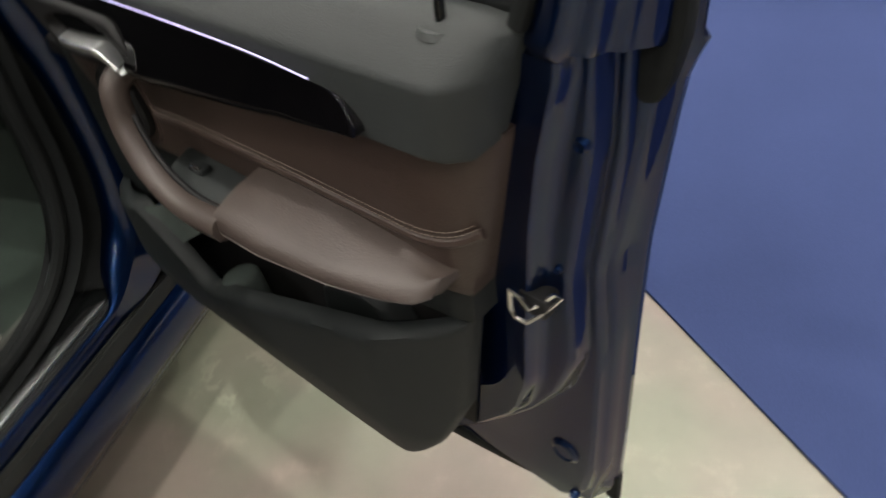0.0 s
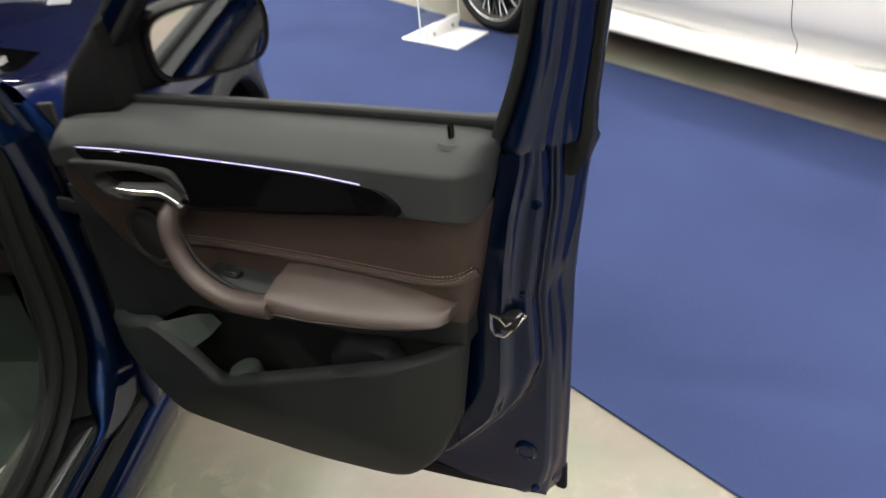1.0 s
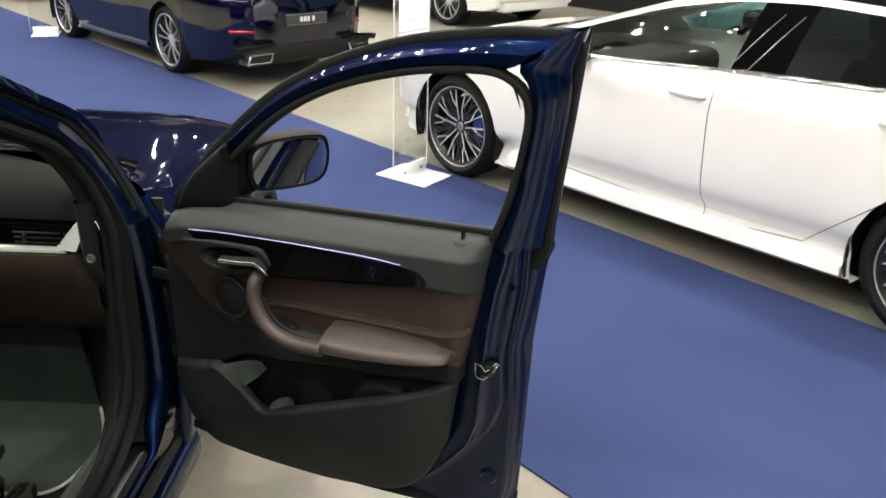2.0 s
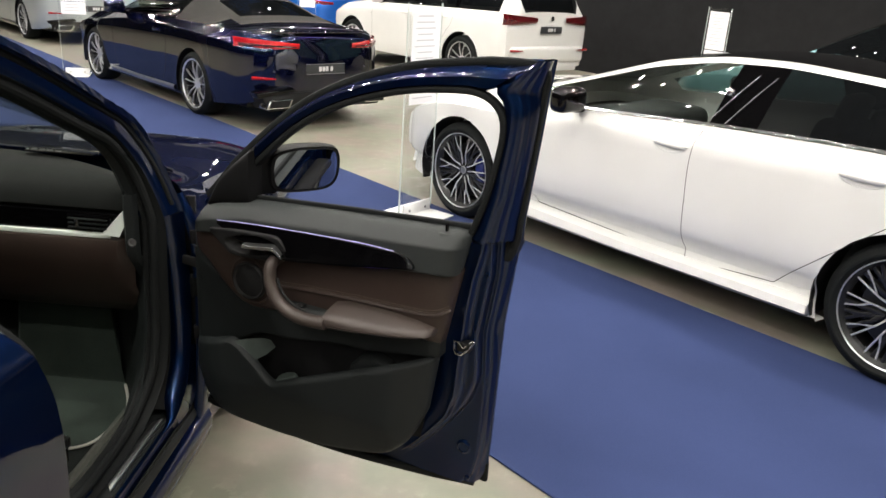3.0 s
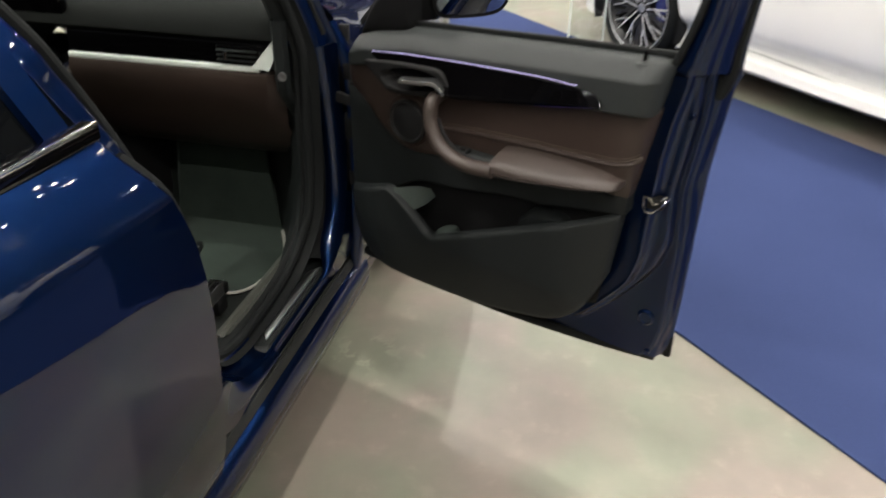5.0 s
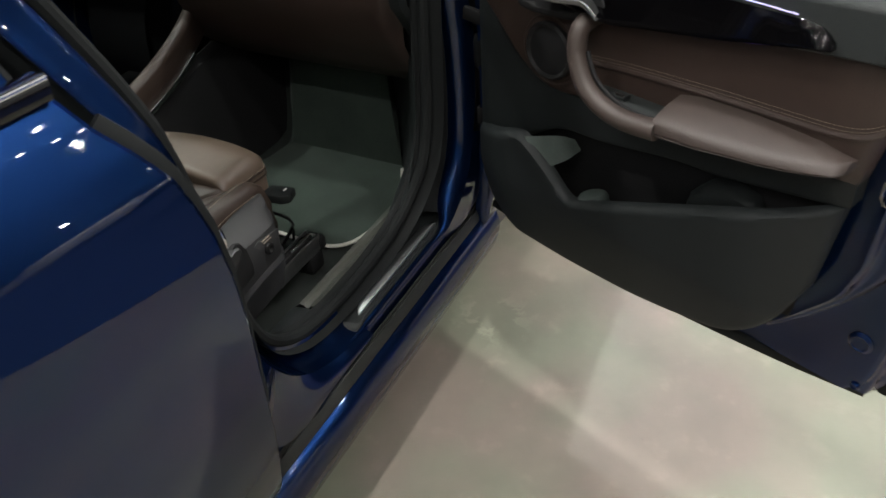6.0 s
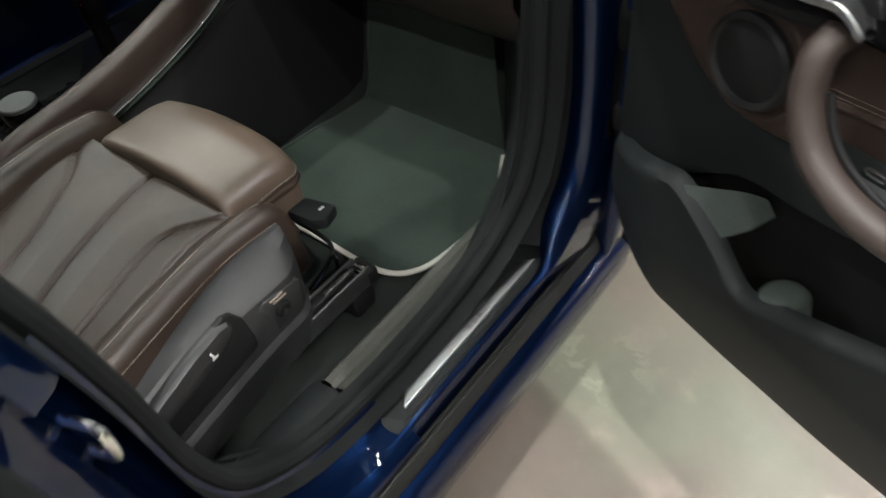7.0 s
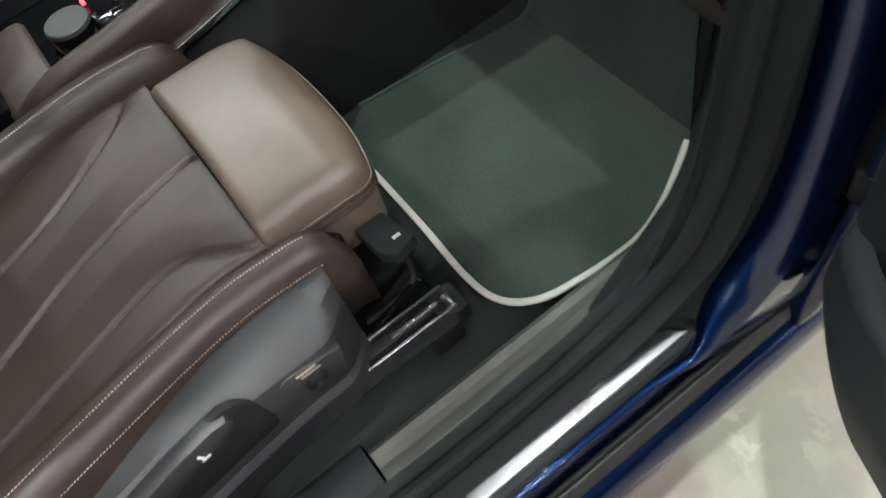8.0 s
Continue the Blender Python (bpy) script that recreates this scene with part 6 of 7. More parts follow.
# floor, toe board and tunnel
rows = []
for y, z in ((-1.3, 0.36), (-0.7, 0.35), (-0.3, 0.343), (0.0, 0.34), (0.23, 0.34), (0.275, 0.352), (0.31, 0.42), (0.36, 0.53), (0.41, 0.64), (0.46, 0.76)):
    rows.append([(-0.10, y, z + 0.01), (-0.15, y, z), (-0.30, y, z), (-0.45, y, z), (-0.60, y, z), (-0.66, y, z + 0.02)])
mesh_object("floor_carpet", *grid(rows), "carcarpet", cab, "black cabin floor carpet")
MAT = [(-0.632, -0.085), (-0.58, -0.135), (-0.50, -0.144), (-0.36, -0.146), (-0.262, -0.150), (-0.205, -0.142), (-0.170, -0.112), (-0.152, -0.06), (-0.143, 0.05), (-0.165, 0.13), (-0.215, 0.225), (-0.28, 0.31), (-0.33, 0.335), (-0.50, 0.335), (-0.60, 0.325), (-0.622, 0.28)]
mat_rows = []
for k in range(2, 25):
    y = -0.150 + 0.0245 * k
    inner = float(np.interp(y, [-0.150, -0.11, -0.085, 0.26], [-0.50, -0.605, -0.632, -0.590]))
    outer = float(np.interp(y, [-0.150, -0.142, -0.112, -0.06, 0.05, 0.13, 0.225, 0.31, 0.42], [-0.262, -0.205, -0.170, -0.152, -0.143, -0.165, -0.215, -0.26, -0.30]))
    rise = max(0.0, y - 0.245)
    mat_rows.append([(inner + (outer - inner) * t, y - 0.55 * rise, 0.351 + 1.9 * rise) for t in np.linspace(0, 1, 16)])
front = [(x, y, 0.351) for x, y in ((-0.60, -0.118), (-0.50, -0.144), (-0.36, -0.147), (-0.262, -0.150), (-0.205, -0.142), (-0.172, -0.116))]
mat_rows.insert(0, [tuple(p) for p in spline(front, 16)])
floor_mat = mesh_object("floor_mat", *grid(mat_rows), "mat", cab, "black velour foot mat with a pale bound edge", 60)
loop = spline(MAT[2:11], 60)
mesh_object("mat_binding", *sweep([(x, y, 0.353) for x, y in loop], slab(0.010, 0.006, 0.002)), "binding", floor_mat)
edge_line = [(-0.632, -0.085, 0.353), (-0.612, 0.08, 0.353), (-0.592, 0.235, 0.353)] + [(r[0][0], r[0][1] - 0.002, r[0][2] + 0.002) for r in mat_rows[-6:]]
mesh_object("mat_binding", *sweep([tuple(p) for p in spline(edge_line, 40)], slab(0.006, 0.006, 0.002)), "liner", floor_mat)
# tunnel side and console
rows = []
for y, h in ((-1.2, 0.60), (-0.6, 0.60), (-0.35, 0.60), (-0.1, 0.62), (0.1, 0.66), (0.3, 0.70), (0.5, 0.72)):
    rows.append([(-0.63, y, 0.33), (-0.64, y, 0.42), (-0.66, y, 0.52), (-0.675, y, h - 0.05), (-0.69, y, h), (-0.72, y, h + 0.01)])
mesh_object("tunnel_side", *grid(rows), "trimblack", cab)
console = part("console", box_bm((0.24, 1.0, 0.10), (-0.81, -0.55, 0.565), 0.03, segments=3), "gloss", cab, "black centre console with a rotary dial")
band = spline([(-0.700, -0.47, 0.585), (-0.694, -0.42, 0.610), (-0.692, -0.30, 0.625), (-0.695, -0.15, 0.655), (-0.705, 0.0, 0.70), (-0.72, 0.12, 0.76), (-0.74, 0.22, 0.84)], 30)
mesh_object("console_band", *sweep(band, slab(0.035, 0.085, 0.014)), "leather", cab, "brown leather console side band", 60)
mesh_object("console_chrome", *sweep([(x + 0.02, y, z - 0.035) for x, y, z in band[6:22]], slab(0.006, 0.012, 0.002)), "chrome", cab)
part("console_front", box_bm((0.20, 0.09, 0.05), (-0.795, -0.47, 0.595), 0.02, Matrix.Rotation(radians(6), 4, "X"), 3), "leather", console)
dial = lathe_bm([(0.0, 0.036), (0.006, 0.038), (0.010, 0.036), (0.012, 0.032), (0.040, 0.0315), (0.044, 0.030)], "z", 40)
dial.transform(Matrix.Translation((-0.757, -0.378, 0.616)))
dial = part("rotary_dial", dial, "gloss", console, "rotary controller with a chrome rim")
cap = lathe_bm([(0.0385, 0.0318), (0.0440, 0.0310), (0.0455, 0.0285), (0.0450, 0.026), (0.0440, 0.0)], "z", 40)
cap.transform(Matrix.Translation((-0.757, -0.378, 0.616)))
part("dial_cap", cap, "shield", dial, "brushed metal dial cap")
base = lathe_bm([(0.0, 0.0), (0.0, 0.043), (0.004, 0.042), (0.004, 0.0)], "z", 40)
base.transform(Matrix.Translation((-0.757, -0.378, 0.6145)))
part("dial_base", base, "gloss", dial)
for k, (dx, dy) in enumerate(((-0.05, 0.01), (-0.05, -0.03), (0.05, 0.03), (0.055, 0.0), (0.05, -0.035), (-0.01, 0.055), (0.02, 0.055))):
    part("console_button", box_bm((0.028, 0.018, 0.008), (-0.765 + dx, -0.368 + dy, 0.617), 0.003), "gloss" if k % 2 else "steel", console)
part("warning_button", box_bm((0.012, 0.006, 0.004), (-0.838, -0.345, 0.622), 0.001), "dial", console)
lever = lathe_bm([(0.0, 0.018), (0.05, 0.016), (0.08, 0.024), (0.12, 0.026), (0.135, 0.015), (0.137, 0.0)], "z", 20)
lever.transform(Matrix.Translation((-0.83, -0.16, 0.61)))
part("gear_lever", lever, "gloss", console)
# dashboard
def dash_row(x):
    k = (x + 0.05) / -0.7
    far = 0.44 - 0.30 * (abs(x - AXIS) / 0.73) ** 2.4
    return [(x, far + 0.03, 1.06), (x, far, 1.072), (x, 0.14 + (far - 0.14) * 0.5, 1.080), (x, 0.125, 1.062), (x, 0.085, 1.035), (x, 0.072, 1.012), (x, 0.085, 1.000)]


xs = np.linspace(-0.075, -1.55, 34)
mesh_object("dash_top", *grid([dash_row(x) for x in xs]), "dashtop", cab, "soft grey dashboard top")
rows = [[(x, 0.078, 1.004), (x, 0.070, 0.998), (x, 0.066, 0.970), (x, 0.066, 0.945), (x, 0.075, 0.940)] for x in np.linspace(-0.12, -0.72, 16)]
mesh_object("dash_strip", *grid(rows), "gloss", cab, "gloss black dashboard strip")
mesh_object("dash_chrome", *sweep([(-0.72, 0.060, 0.935), (-0.40, 0.060, 0.935), (-0.17, 0.060, 0.937), (-0.145, 0.058, 0.938)], slab(0.010, 0.016, 0.003)), "pale", cab)
ends = [(-0.165, 0.050, 0.943), (-0.112, 0.046, 0.940), (-0.070, 0.052, 1.026), (-0.094, 0.052, 1.022)]
v = [Vector(p) for p in ends] + [Vector(p) + Vector((-0.004, 0.014, 0)) for p in ends]
mesh_object("dash_end", v, [(0, 1, 2, 3), (4, 5, 6, 7), (0, 1, 5, 4), (1, 2, 6, 5), (2, 3, 7, 6), (3, 0, 4, 7)], "pale", cab, "bright chrome end of the dashboard strip", 30)
rows = []
for x in np.linspace(-0.09, -0.72, 20):
    d = 0.03 * max(0.0, (-0.09 - x < 0.03))
    rows.append([(x, 0.075 + d, 0.932), (x, 0.052 + d, 0.925), (x, 0.045 + d, 0.90), (x, 0.055 + d, 0.85), (x, 0.085, 0.78), (x, 0.13, 0.70), (x, 0.19, 0.645), (x, 0.30, 0.63), (x, 0.45, 0.64)])
mesh_object("glovebox", *grid(rows), "leather", cab, "brown leather lower dashboard")
vent = part("air_vent", box_bm((0.13, 0.03, 0.045), (-0.205, 0.072, 0.972), 0.006), "gloss", cab)
for k in range(3):
    part("vent_slat", box_bm((0.115, 0.012, 0.004), (-0.205, 0.056, 0.958 + 0.013 * k), 0.001), "plastic", vent)
part("vent_tab", box_bm((0.012, 0.012, 0.024), (-0.235, 0.052, 0.972), 0.003), "chrome", vent)
# side of the dashboard
rows = []
for z in np.linspace(0.62, 1.08, 16):
    d = 0.16 * max(0.0, (0.90 - z) / 0.20)
    rows.append([(-0.045, 0.03 + d, z), (-0.052, 0.012 + d, z), (-0.075, 0.010 + d, z), (-0.088, 0.03 + d, z), (-0.092, 0.07 + d, z)])
mesh_object("dash_side", *grid(rows), "plastic", cab)
mesh_object("dash_edge_tab", *sweep([(-0.050, 0.068, 0.786), (-0.050, 0.115, 0.742)], slab(0.008, 0.005, 0.002)), "pad", cab)
lock = lathe_bm([(0.0, 0.012), (0.004, 0.012), (0.005, 0.009), (0.002, 0.007), (0.002, 0.0)], "y", 20)
lock.transform(Matrix.Translation((-0.058, 0.010, 0.942)) @ Matrix.Rotation(math.pi, 4, "Z"))
part("key_switch", lock, "steel", cab)
for x0, y0, w in ((-0.45, 0.40, 0.22), (-1.0, 0.40, 0.22)):
    grille = part("defrost_vent", box_bm((w, 0.05, 0.006), (x0, y0, 1.088), 0.002), "trimblack", cab)
    for k in range(8):
        part("defrost_slat", box_bm((0.004, 0.044, 0.005), (x0 - w / 2 + w * (k + 0.5) / 8, y0, 1.092), 0.001), "plastic", grille)
part("screen_hood", box_bm((0.26, 0.03, 0.15), (-0.86, 0.10, 1.09), 0.012), "gloss", cab, "dark free-standing screen")
# pillar lining and headliner, parcel of the far side
rows = []
for i in n0:
    y, z = LOOP[i]
    x = loop_x(z)
    rows.append([(x - 0.006, y - 0.0, z), (x - 0.03, y - 0.006, z - 0.006), (x - 0.065, y + 0.03, z + 0.01), (x - 0.07, y + 0.08, z + 0.04)])
mesh_object("pillar_lining", *grid(rows), "plastic", cab)
rows = [[(x, y, float(np.interp(y, [-2.3, -1.2, -0.6], [1.48, 1.54, 1.47]))) for x in np.linspace(-1.40, -0.24, 8)] for y in np.linspace(-2.3, -0.52, 10)]
mesh_object("headliner", *grid(rows), "pad", cab)
part("far_door_lining", box_bm((0.08, 1.0, 0.62), (-1.62, -0.35, 0.76), 0.02), "plastic", cab)

# -- front passenger seat
seat = part("front_seat", box_bm((0.40, 0.42, 0.10), (-0.455, -0.545, 0.47), 0.03, segments=3), "plastic", cab, "brown leather front seat")


def cushion(name, rows, mat, label="", cols=18, close=True, smooth=60):
    """A padded piece from rows of points."""
    out = [[tuple(p) for p in spline(r, cols)] for r in rows]
    return mesh_object(name, *grid(out), mat, seat, label, smooth)


def lean(y):
    """How far the cushion's lines run towards the door behind the thigh pad."""
    d = max(0.0, -0.38 - y)
    return min(0.085, 0.28 * d * d / (d + 0.08))


def pad_grid(name, x0, x1, y0, y1, height, mat, nx=22, ny=22, skirt=0.08, edge=0.03, label="", nose=0.0):
    """An upholstered pad whose top is height(x, y) and whose edges roll down; y1 is ahead."""
    rows = []
    for i in range(ny + 1):
        v = -1 + 2 * i / ny
        row = []
        for j in range(nx + 1):
            u = -1 + 2 * j / nx
            x, y = (x0 + x1) / 2 + u * (x1 - x0) / 2, (y0 + y1) / 2 + v * (y1 - y0) / 2
            y -= nose * max(0.0, (abs(u) - 0.62) / 0.38) ** 2 * (0.5 + 0.5 * v) ** 2
            du, dv = (1 - abs(u)) * (x1 - x0) / 2, (1 - abs(v)) * (y1 - y0) / 2
            d = min(du, dv)
            drop = edge * (1 - math.sqrt(max(0.0, 1 - (1 - min(1.0, d / edge)) ** 2)))
            if i in (0, ny) or j in (0, nx):
                drop = skirt
            row.append((x + lean(y), y, height(x + lean(y), y) - drop))
        rows.append(row)
    return mesh_object(name, *grid(rows), mat, seat, label, 70)


def thigh_top(x, y):
    """Height of the thigh support: a low crown that falls away to the front."""
    return 0.627 + 0.016 * (1 - min(1.0, abs((x + 0.443) / 0.172)) ** 2) - 0.55 * max(0.0, y + 0.255) ** 1.4


def thigh_point(u, v, lift=0.0, skirt=0.0):
    """A point of the thigh support; u runs across it and v forwards, both from -1 to 1."""
    round_u, round_v = u * math.sqrt(1 - 0.16 * max(0.0, v) ** 4), v * (1 - 0.20 * abs(u) ** 3.2 * (0.5 + 0.5 * v))
    x, y = -0.449 + round_u * 0.159, -0.268 + round_v * 0.080 + 0.004 * (1 - u * u)
    d = min((1 - abs(u)) * 0.168, (1 - v) * 0.080 if v > 0 else 0.2)
    back = min(1.0, (1 + v) * 0.080 / 0.014)
    drop = 0.030 * (1 - math.sqrt(max(0.0, 1 - (1 - min(1.0, d / 0.030)) ** 2))) + 0.012 * (1 - math.sqrt(max(0.0, 1 - (1 - back) ** 2)))
    return (x, y, thigh_top(x, y) - drop + lift - skirt)


rows = []
steps_u, steps_v = np.sin(np.linspace(-1, 1, 41) * math.pi / 2), np.sin(np.linspace(-1, 1, 31) * math.pi / 2)
for v in np.r_[-1, steps_v, 1]:
    row = [thigh_point(u, v) for u in steps_u]
    if len(rows) in (0, 32):
        row = [(x, y, z - 0.085) for x, y, z in row]
    row = [(row[0][0], row[0][1], row[0][2] - (0.085 if 0 < len(rows) < 32 else 0.0))] + row + [(row[-1][0], row[-1][1], row[-1][2] - (0.085 if 0 < len(rows) < 32 else 0.0))]
    rows.append(row)
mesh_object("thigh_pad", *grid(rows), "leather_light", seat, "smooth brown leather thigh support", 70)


FLUTES = (
    ([-0.80, -0.592, -0.535, -0.466, -0.403, -0.367], [-0.440, -0.492, -0.512, -0.548, -0.588, -0.634]),
    ([-0.80, -0.610, -0.552, -0.465, -0.371], [-0.305, -0.387, -0.415, -0.443, -0.465]),
    ([-0.80, -0.590, -0.540, -0.500, -0.440, -0.395, -0.371], [-0.245, -0.304, -0.318, -0.331, -0.346, -0.328, -0.295]),
)


def centre_height(x, y):
    u = (x - lean(y) + 0.455) / 0.165
    h = 0.612 + 0.022 * max(0.0, abs(u) - 0.55) ** 1.5 - 0.05 * max(0.0, (-0.42 - y)) ** 1.2
    lines = [sum(np.interp(y + e, *FLUTES[k]) for e in (-0.02, -0.01, 0, 0.01, 0.02)) / 5 for k in range(3)]
    near = min(abs(x - c) for c in lines)
    h -= 0.0070 * math.exp(-(near / 0.0034) ** 2) - 0.0055 * min(1.0, near / 0.050) ** 0.7
    return h


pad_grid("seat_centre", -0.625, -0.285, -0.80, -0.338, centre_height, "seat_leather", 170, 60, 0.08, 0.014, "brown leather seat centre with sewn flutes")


def bolster(name, sx):
    """A side bolster; sx is +1 on the door side."""
    rows = []
    for y in np.linspace(-0.80, -0.270, 30):
        k = (y + 0.270) / -0.53
        front = math.sqrt(max(0.0, 1 - max(0.0, 1 - k / 0.10) ** 2)) if k < 0.10 else 1.0
        c, top = -0.455 + sx * (0.198 + 0.004 * k), 0.470 + (0.152 + (0.018 if sx < 0 else 0.0) + 0.030 * k) * (0.55 + 0.45 * front)
        inner, outer = -0.455 + sx * (0.168 - 0.012 * k), -0.455 + sx * (0.205 + 0.022 * (0.5 + 0.5 * front))
        rows.append([(x + lean(y), y, z) for x, y, z in [(inner, y, 0.56), (inner, y, top - 0.022), (inner + sx * 0.010, y, top - 0.006), (c - sx * 0.008, y, top), (c + sx * 0.014, y, top - 0.004), (outer - sx * 0.008, y, top - 0.024), (outer, y, top - 0.055), (outer - sx * 0.004, y, top - 0.09), (outer - sx * 0.02, y, 0.46)]])
    v, f = grid(rows)
    f += [tuple(range(9)), tuple(range(29 * 9, 30 * 9))]
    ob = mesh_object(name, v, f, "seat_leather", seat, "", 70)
    for col, lift in ((3, 0.0010), (5, 0.0012)):
        verts, faces = [], []
        pts = [Vector(r[col]) for r in rows[:-2]]
        dense = spline([tuple(p) for p in pts], 260)
        for q in range(0, 258, 2):
            vv, ff = sweep([(dense[q][0], dense[q][1], dense[q][2] + lift), (dense[q + 1][0], dense[q + 1][1], dense[q + 1][2] + lift)], ring(0.0007, 5))
            faces += [tuple(w + len(verts) for w in g) for g in ff]
            verts += vv
        mesh_object("stitching", verts, faces, "thread_light", seat)
    return ob


bolster("side_bolster", 1)
bolster("side_bolster", -1)
# piped seam and two lines of stitching round the thigh pad's front and side
def pad_rim(lift, out):
    pts = [thigh_point(u, 1.0) for u in np.linspace(-0.9, 0.97, 26)] + [thigh_point(1.0, v) for v in np.linspace(0.94, -0.98, 16)]
    mid = Vector((-0.443, -0.30, 0))
    return [(p[0] + out * math.copysign(1, p[0] - mid.x) * (0.3 if i < 24 else 1), p[1] + (out if i < 26 else 0.0), p[2] + lift) for i, p in enumerate(pts)]


mesh_object("pad_piping", *sweep([tuple(p) for p in spline(pad_rim(-0.004, 0.0), 120)], ring(0.0035, 8)), "seat_leather", seat)
mesh_object("pad_piping", *sweep([tuple(p) for p in spline(pad_rim(-0.016, 0.002), 120)], ring(0.0025, 8)), "seat_leather", seat)
seamline = spline(pad_rim(0.0015, 0.0015), 240)
verts, faces = [], []
for q in range(0, 238, 2):
    vv, ff = sweep([tuple(seamline[q]), tuple(seamline[q + 1])], ring(0.0007, 5))
    faces += [tuple(w + len(verts) for w in g) for g in ff]
    verts += vv
mesh_object("stitching", verts, faces, "thread_light", seat)
# backrest and headrest
rows = []
for t in np.linspace(0, 1, 16):
    y, z = -0.80 - 0.20 * t, 0.60 + 0.60 * t
    w = 0.235 - 0.05 * max(0, t - 0.6)
    rows.append([(-0.455 + w * a, y + 0.06 * abs(a) ** 3 * (1 - 0.5 * t) + b, z) for a, b in ((-0.9, -0.10), (-1.0, -0.05), (-0.95, 0.02), (-0.7, 0.0), (-0.35, -0.02), (0, -0.025), (0.35, -0.02), (0.7, 0.0), (0.95, 0.02), (1.0, -0.05), (0.9, -0.10))])
v, f = grid(rows, False, True)
f += [tuple(range(15 * 11, 16 * 11))]
mesh_object("backrest", v, f, "seat_leather", seat, "brown leather backrest", 60)
part("headrest", box_bm((0.26, 0.10, 0.18), (-0.455, -1.04, 1.31), 0.045, segments=4), "seat_leather", seat)
# side shield: an upper bevel, an upright face with the recess, and a lower lip
def shield_row(y):
    k = max(0.0, min(1.0, (y + 0.372) / 0.058))
    e, inw = lean(y), 0.040 * k**2.2
    low = 0.402 + 0.045 * k**2
    ridge = 0.572 + 0.014 * min(1.0, max(0.0, (-0.40 - y) / 0.12))
    top = 0.604 - 0.09 * max(0.0, -0.46 - y)
    x = -0.172 + 0.55 * e - inw
    return [(-0.246 + e, y, top - 0.010), (-0.232 + e, y, top), (-0.224 + e, y, top - 0.001), (-0.198 + 0.8 * e - 0.5 * inw, y, (top + ridge) / 2 + 0.003), (x - 0.0035, y, ridge + 0.001), (x - 0.0005, y, ridge - 0.0025), (x + 0.002, y, ridge - 0.02), (x + 0.003, y, 0.525), (x + 0.003, y, 0.492), (x + 0.007, y, 0.487), (x + 0.0095, y, 0.482), (x + 0.006, y, 0.455), (x - 0.004, y, low + 0.006), (x - 0.012, y, low), (x - 0.06, y, low)]


rows = [shield_row(y) for y in np.r_[np.linspace(-0.80, -0.36, 24), np.linspace(-0.352, -0.314, 8)]]
v, f = grid(rows)
f += [tuple(range(15)), tuple(range(31 * 15, 32 * 15))]
mesh_object("side_shield", v, f, "shield", seat, "dark grey plastic seat side shield", 22)


def leaned(bm):
    for w in bm.verts:
        w.co.x += 0.55 * lean(w.co.y)
    return bm


part("lever_recess", leaned(prism_bm([(-0.442, .508), (-0.440, .530), (-0.448, .575), (-0.462, .600), (-0.476, .608), (-0.50, .604), (-0.60, .590), (-0.70, .566), (-0.70, .512), (-0.60, .508), (-0.50, .506)], -0.180, -0.1672, 0.006, "yz")), "trimblack", seat)
lv = prism_bm([(-0.468, .590), (-0.476, .601), (-0.492, .605), (-0.54, .602), (-0.62, .588), (-0.69, .566), (-0.69, .548), (-0.60, .553), (-0.54, .556), (-0.50, .562), (-0.478, .575)], -0.182, -0.1585, 0.007, "yz")
part("recline_lever", leaned(lv), "lever", seat, "smooth black recline lever")
mark = part("lever_mark", leaned(prism_bm([(-0.513, .580), (-0.516, .580), (-0.519, .591), (-0.516, .591)], -0.1580, -0.1572, 0, "yz")), "platetext", seat)
part("mark_foot", leaned(prism_bm([(-0.508, .577), (-0.518, .577), (-0.518, .580), (-0.508, .580)], -0.1580, -0.1572, 0, "yz")), "platetext", mark)
panel = part("switch_panel", prism_bm([(-0.352, .497), (-0.346, .556), (-0.410, .566), (-0.432, .560), (-0.428, .500)], -0.178, -0.1682, 0.002, "yz"), "shield", seat)
knob = lathe_bm([(-0.006, 0.0), (0.004, 0.006), (0.006, 0.009), (0.004, 0.0125), (-0.006, 0.014)], "x", 20)
knob.transform(Matrix.Translation((-0.168, -0.386, 0.532)))
part("lumbar_switch", knob, "trimblack", seat)
for k in range(2):
    part("switch_mark", box_bm((0.002, 0.024, 0.0022), (-0.1676, -0.386 - 0.004 * k, 0.552 + 0.007 * k), 0), "thread", panel)
part("height_lever", prism_bm([(-0.285, -0.215), (-0.228, -0.203), (-0.220, -0.236), (-0.236, -0.250), (-0.285, -0.255)], 0.532, 0.554, 0.005, "xy"), "plastic", seat)
part("lever_mark", box_bm((0.004, 0.010, 0.001), (-0.242, -0.222, 0.5545), 0), "platetext", seat)
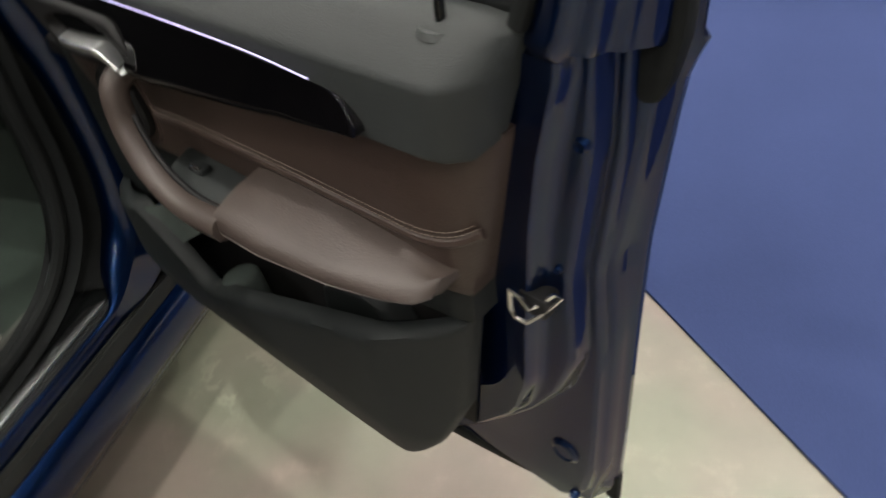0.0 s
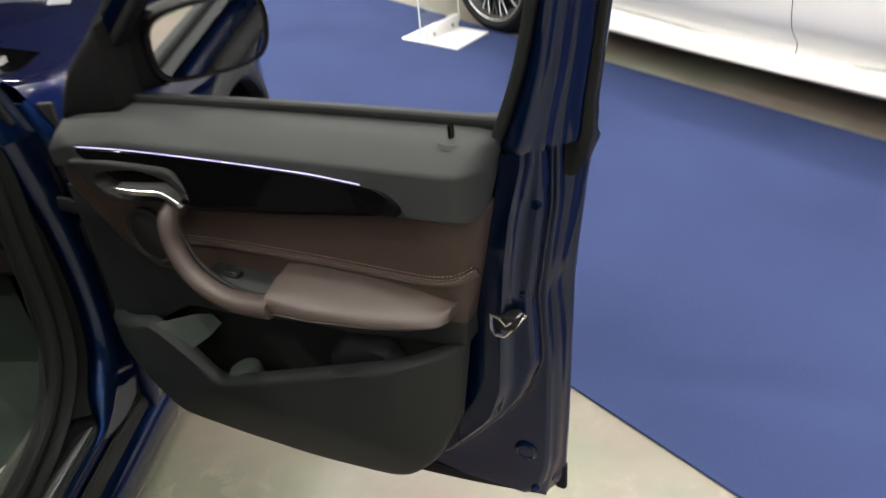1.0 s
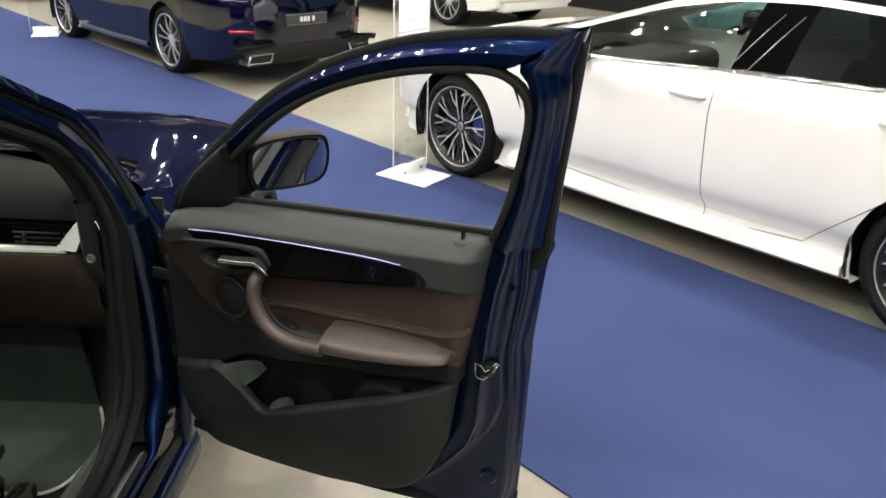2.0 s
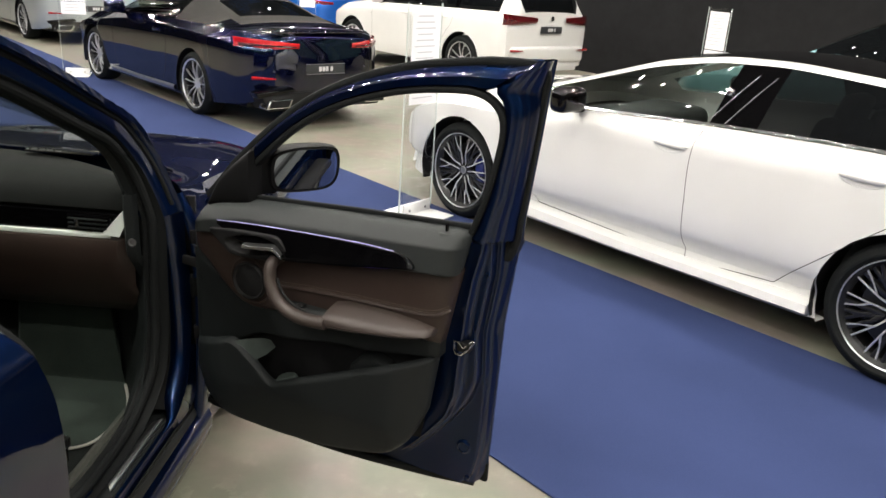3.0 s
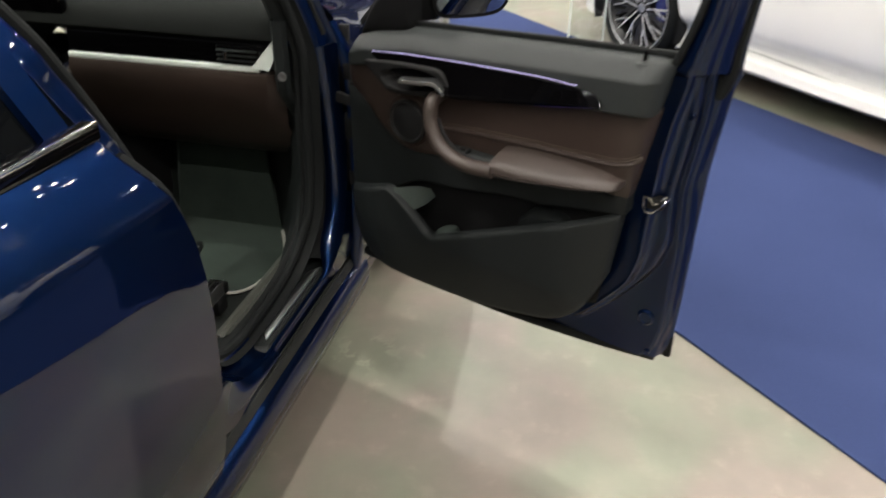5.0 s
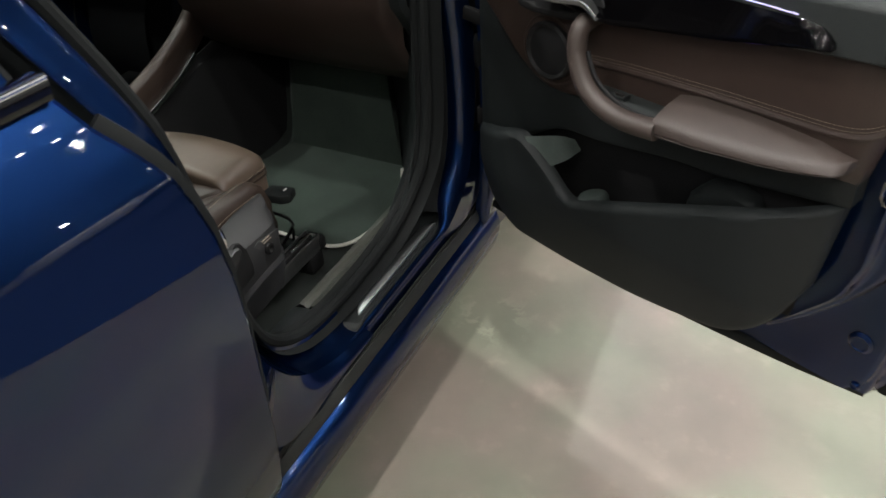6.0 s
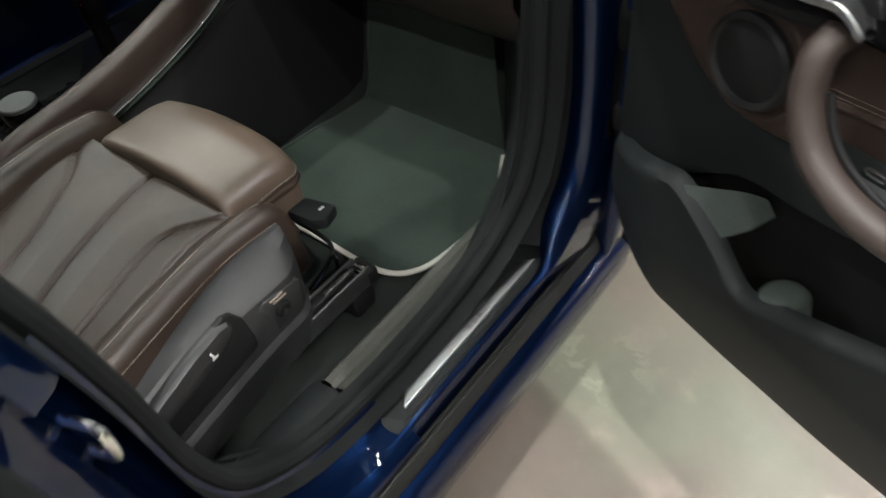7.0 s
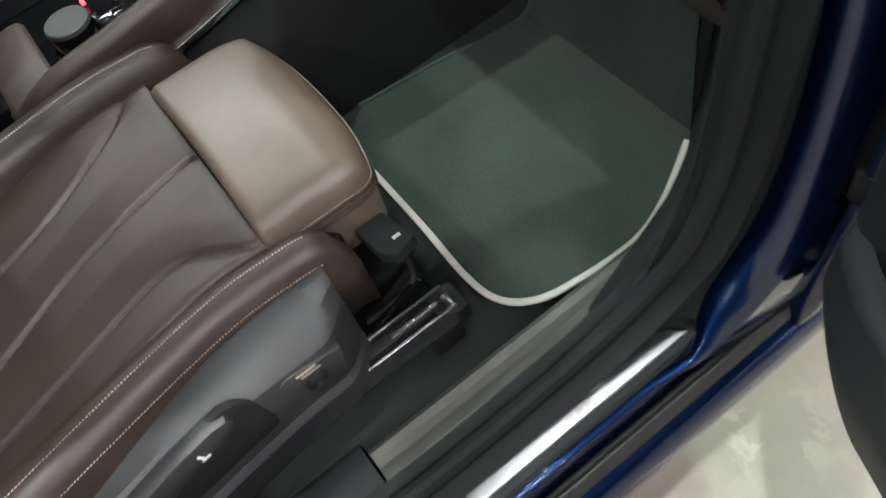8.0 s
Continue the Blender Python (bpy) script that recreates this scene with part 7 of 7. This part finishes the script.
# rails
for x in (-0.207, -0.70):
    rail = part("seat_rail", box_bm((0.040, 0.60, 0.012), (x, -0.50, 0.400), 0.003), "steel", seat, "bare steel seat rail")
    for dx in (-0.017, 0.017):
        part("rail_wall", box_bm((0.005, 0.60, 0.034), (x + dx, -0.50, 0.418), 0.002), "steel", rail)
    part("rail_slide", box_bm((0.020, 0.55, 0.030), (x, -0.50, 0.424), 0.004), "trimblack", rail)
    part("slide_spring", box_bm((0.007, 0.07, 0.007), (x + 0.004, -0.255, 0.441), 0.002), "chrome", rail)
    part("rail_end", box_bm((0.046, 0.022, 0.032), (x, -0.196, 0.408), 0.005), "trimblack", rail)
    part("end_clip", box_bm((0.026, 0.012, 0.010), (x + 0.006, -0.206, 0.428), 0.002), "chrome", rail)
    part("rail_foot", box_bm((0.045, 0.05, 0.05), (x, -0.225, 0.372), 0.008), "trimblack", rail)
mesh_object("wiring", *sweep(spline([(-0.235, -0.33, 0.42), (-0.225, -0.27, 0.455), (-0.232, -0.235, 0.462), (-0.250, -0.215, 0.43), (-0.27, -0.20, 0.37)], 18), ring(0.0035, 8)), "gloss", seat)
mesh_object("release_bar", *sweep(spline([(-0.24, -0.30, 0.44), (-0.235, -0.24, 0.455), (-0.26, -0.215, 0.47), (-0.40, -0.21, 0.47)], 16), ring(0.004, 8)), "trimblack", seat)

# ---- display stands ----
def stand(at, label):
    root = thing("info_stand", label, "sign", at, "display stands")
    base = part("base_plate", box_bm((0.32, 0.42, 0.012), (0, 0, 0.014), 0.004), "whitemetal", root)
    part("bracket", box_bm((0.31, 0.014, 0.085), (0, 0.02, 0.060), 0.003), "whitemetal", base)
    for x in (-0.09, 0.09):
        bolt = lathe_bm([(-0.010, 0.0), (-0.010, 0.008), (-0.006, 0.010), (0.0, 0.010)], "y", 14)
        bolt.transform(Matrix.Translation((x, 0.012, 0.05)))
        part("bolt", bolt, "steel", base)
    part("pane", box_bm((0.37, 0.010, 1.46), (0, 0.034, 0.77), 0.002), "acrylic", root, "clear acrylic upright")
    for x in (-0.185, 0.185):
        part("pane_edge", box_bm((0.003, 0.011, 1.46), (x, 0.034, 0.77), 0), "edge", root, "pale polished acrylic edge")
    for z0, h, tone in ((1.22, 0.46, "paper"), (0.90, 0.16, "paper")):
        sheet_ = part("notice", box_bm((0.31, 0.003, h), (0.012, 0.026, z0), 0), tone, root, "white printed notice")
        for k in range(int(h / 0.042)):
            part("print_bar", box_bm((0.16 + 0.03 * ((k * 7) % 3), 0.001, 0.008), (0.0, 0.0238, z0 + h / 2 - 0.035 - 0.040 * k), 0), "ink", sheet_)
    return root


first = stand(Matrix.Translation((0.50, 3.50, 0.0)) @ Matrix.Rotation(radians(56), 4, "Z"), "clear acrylic display stand with a white notice")
copy_thing(first, Matrix.Translation((-4.70, 8.75, 0.0)) @ Matrix.Rotation(radians(20), 4, "Z"))
copy_thing(first, Matrix.Translation((3.75, 8.3, 0.0)) @ Matrix.Rotation(radians(-58), 4, "Z"))
copy_thing(first, lane_pose(12.2, 8.1) @ Matrix.Rotation(radians(-45), 4, "Z"))
copy_thing(first, lane_pose(17.0, 8.1) @ Matrix.Rotation(radians(-45), 4, "Z"))
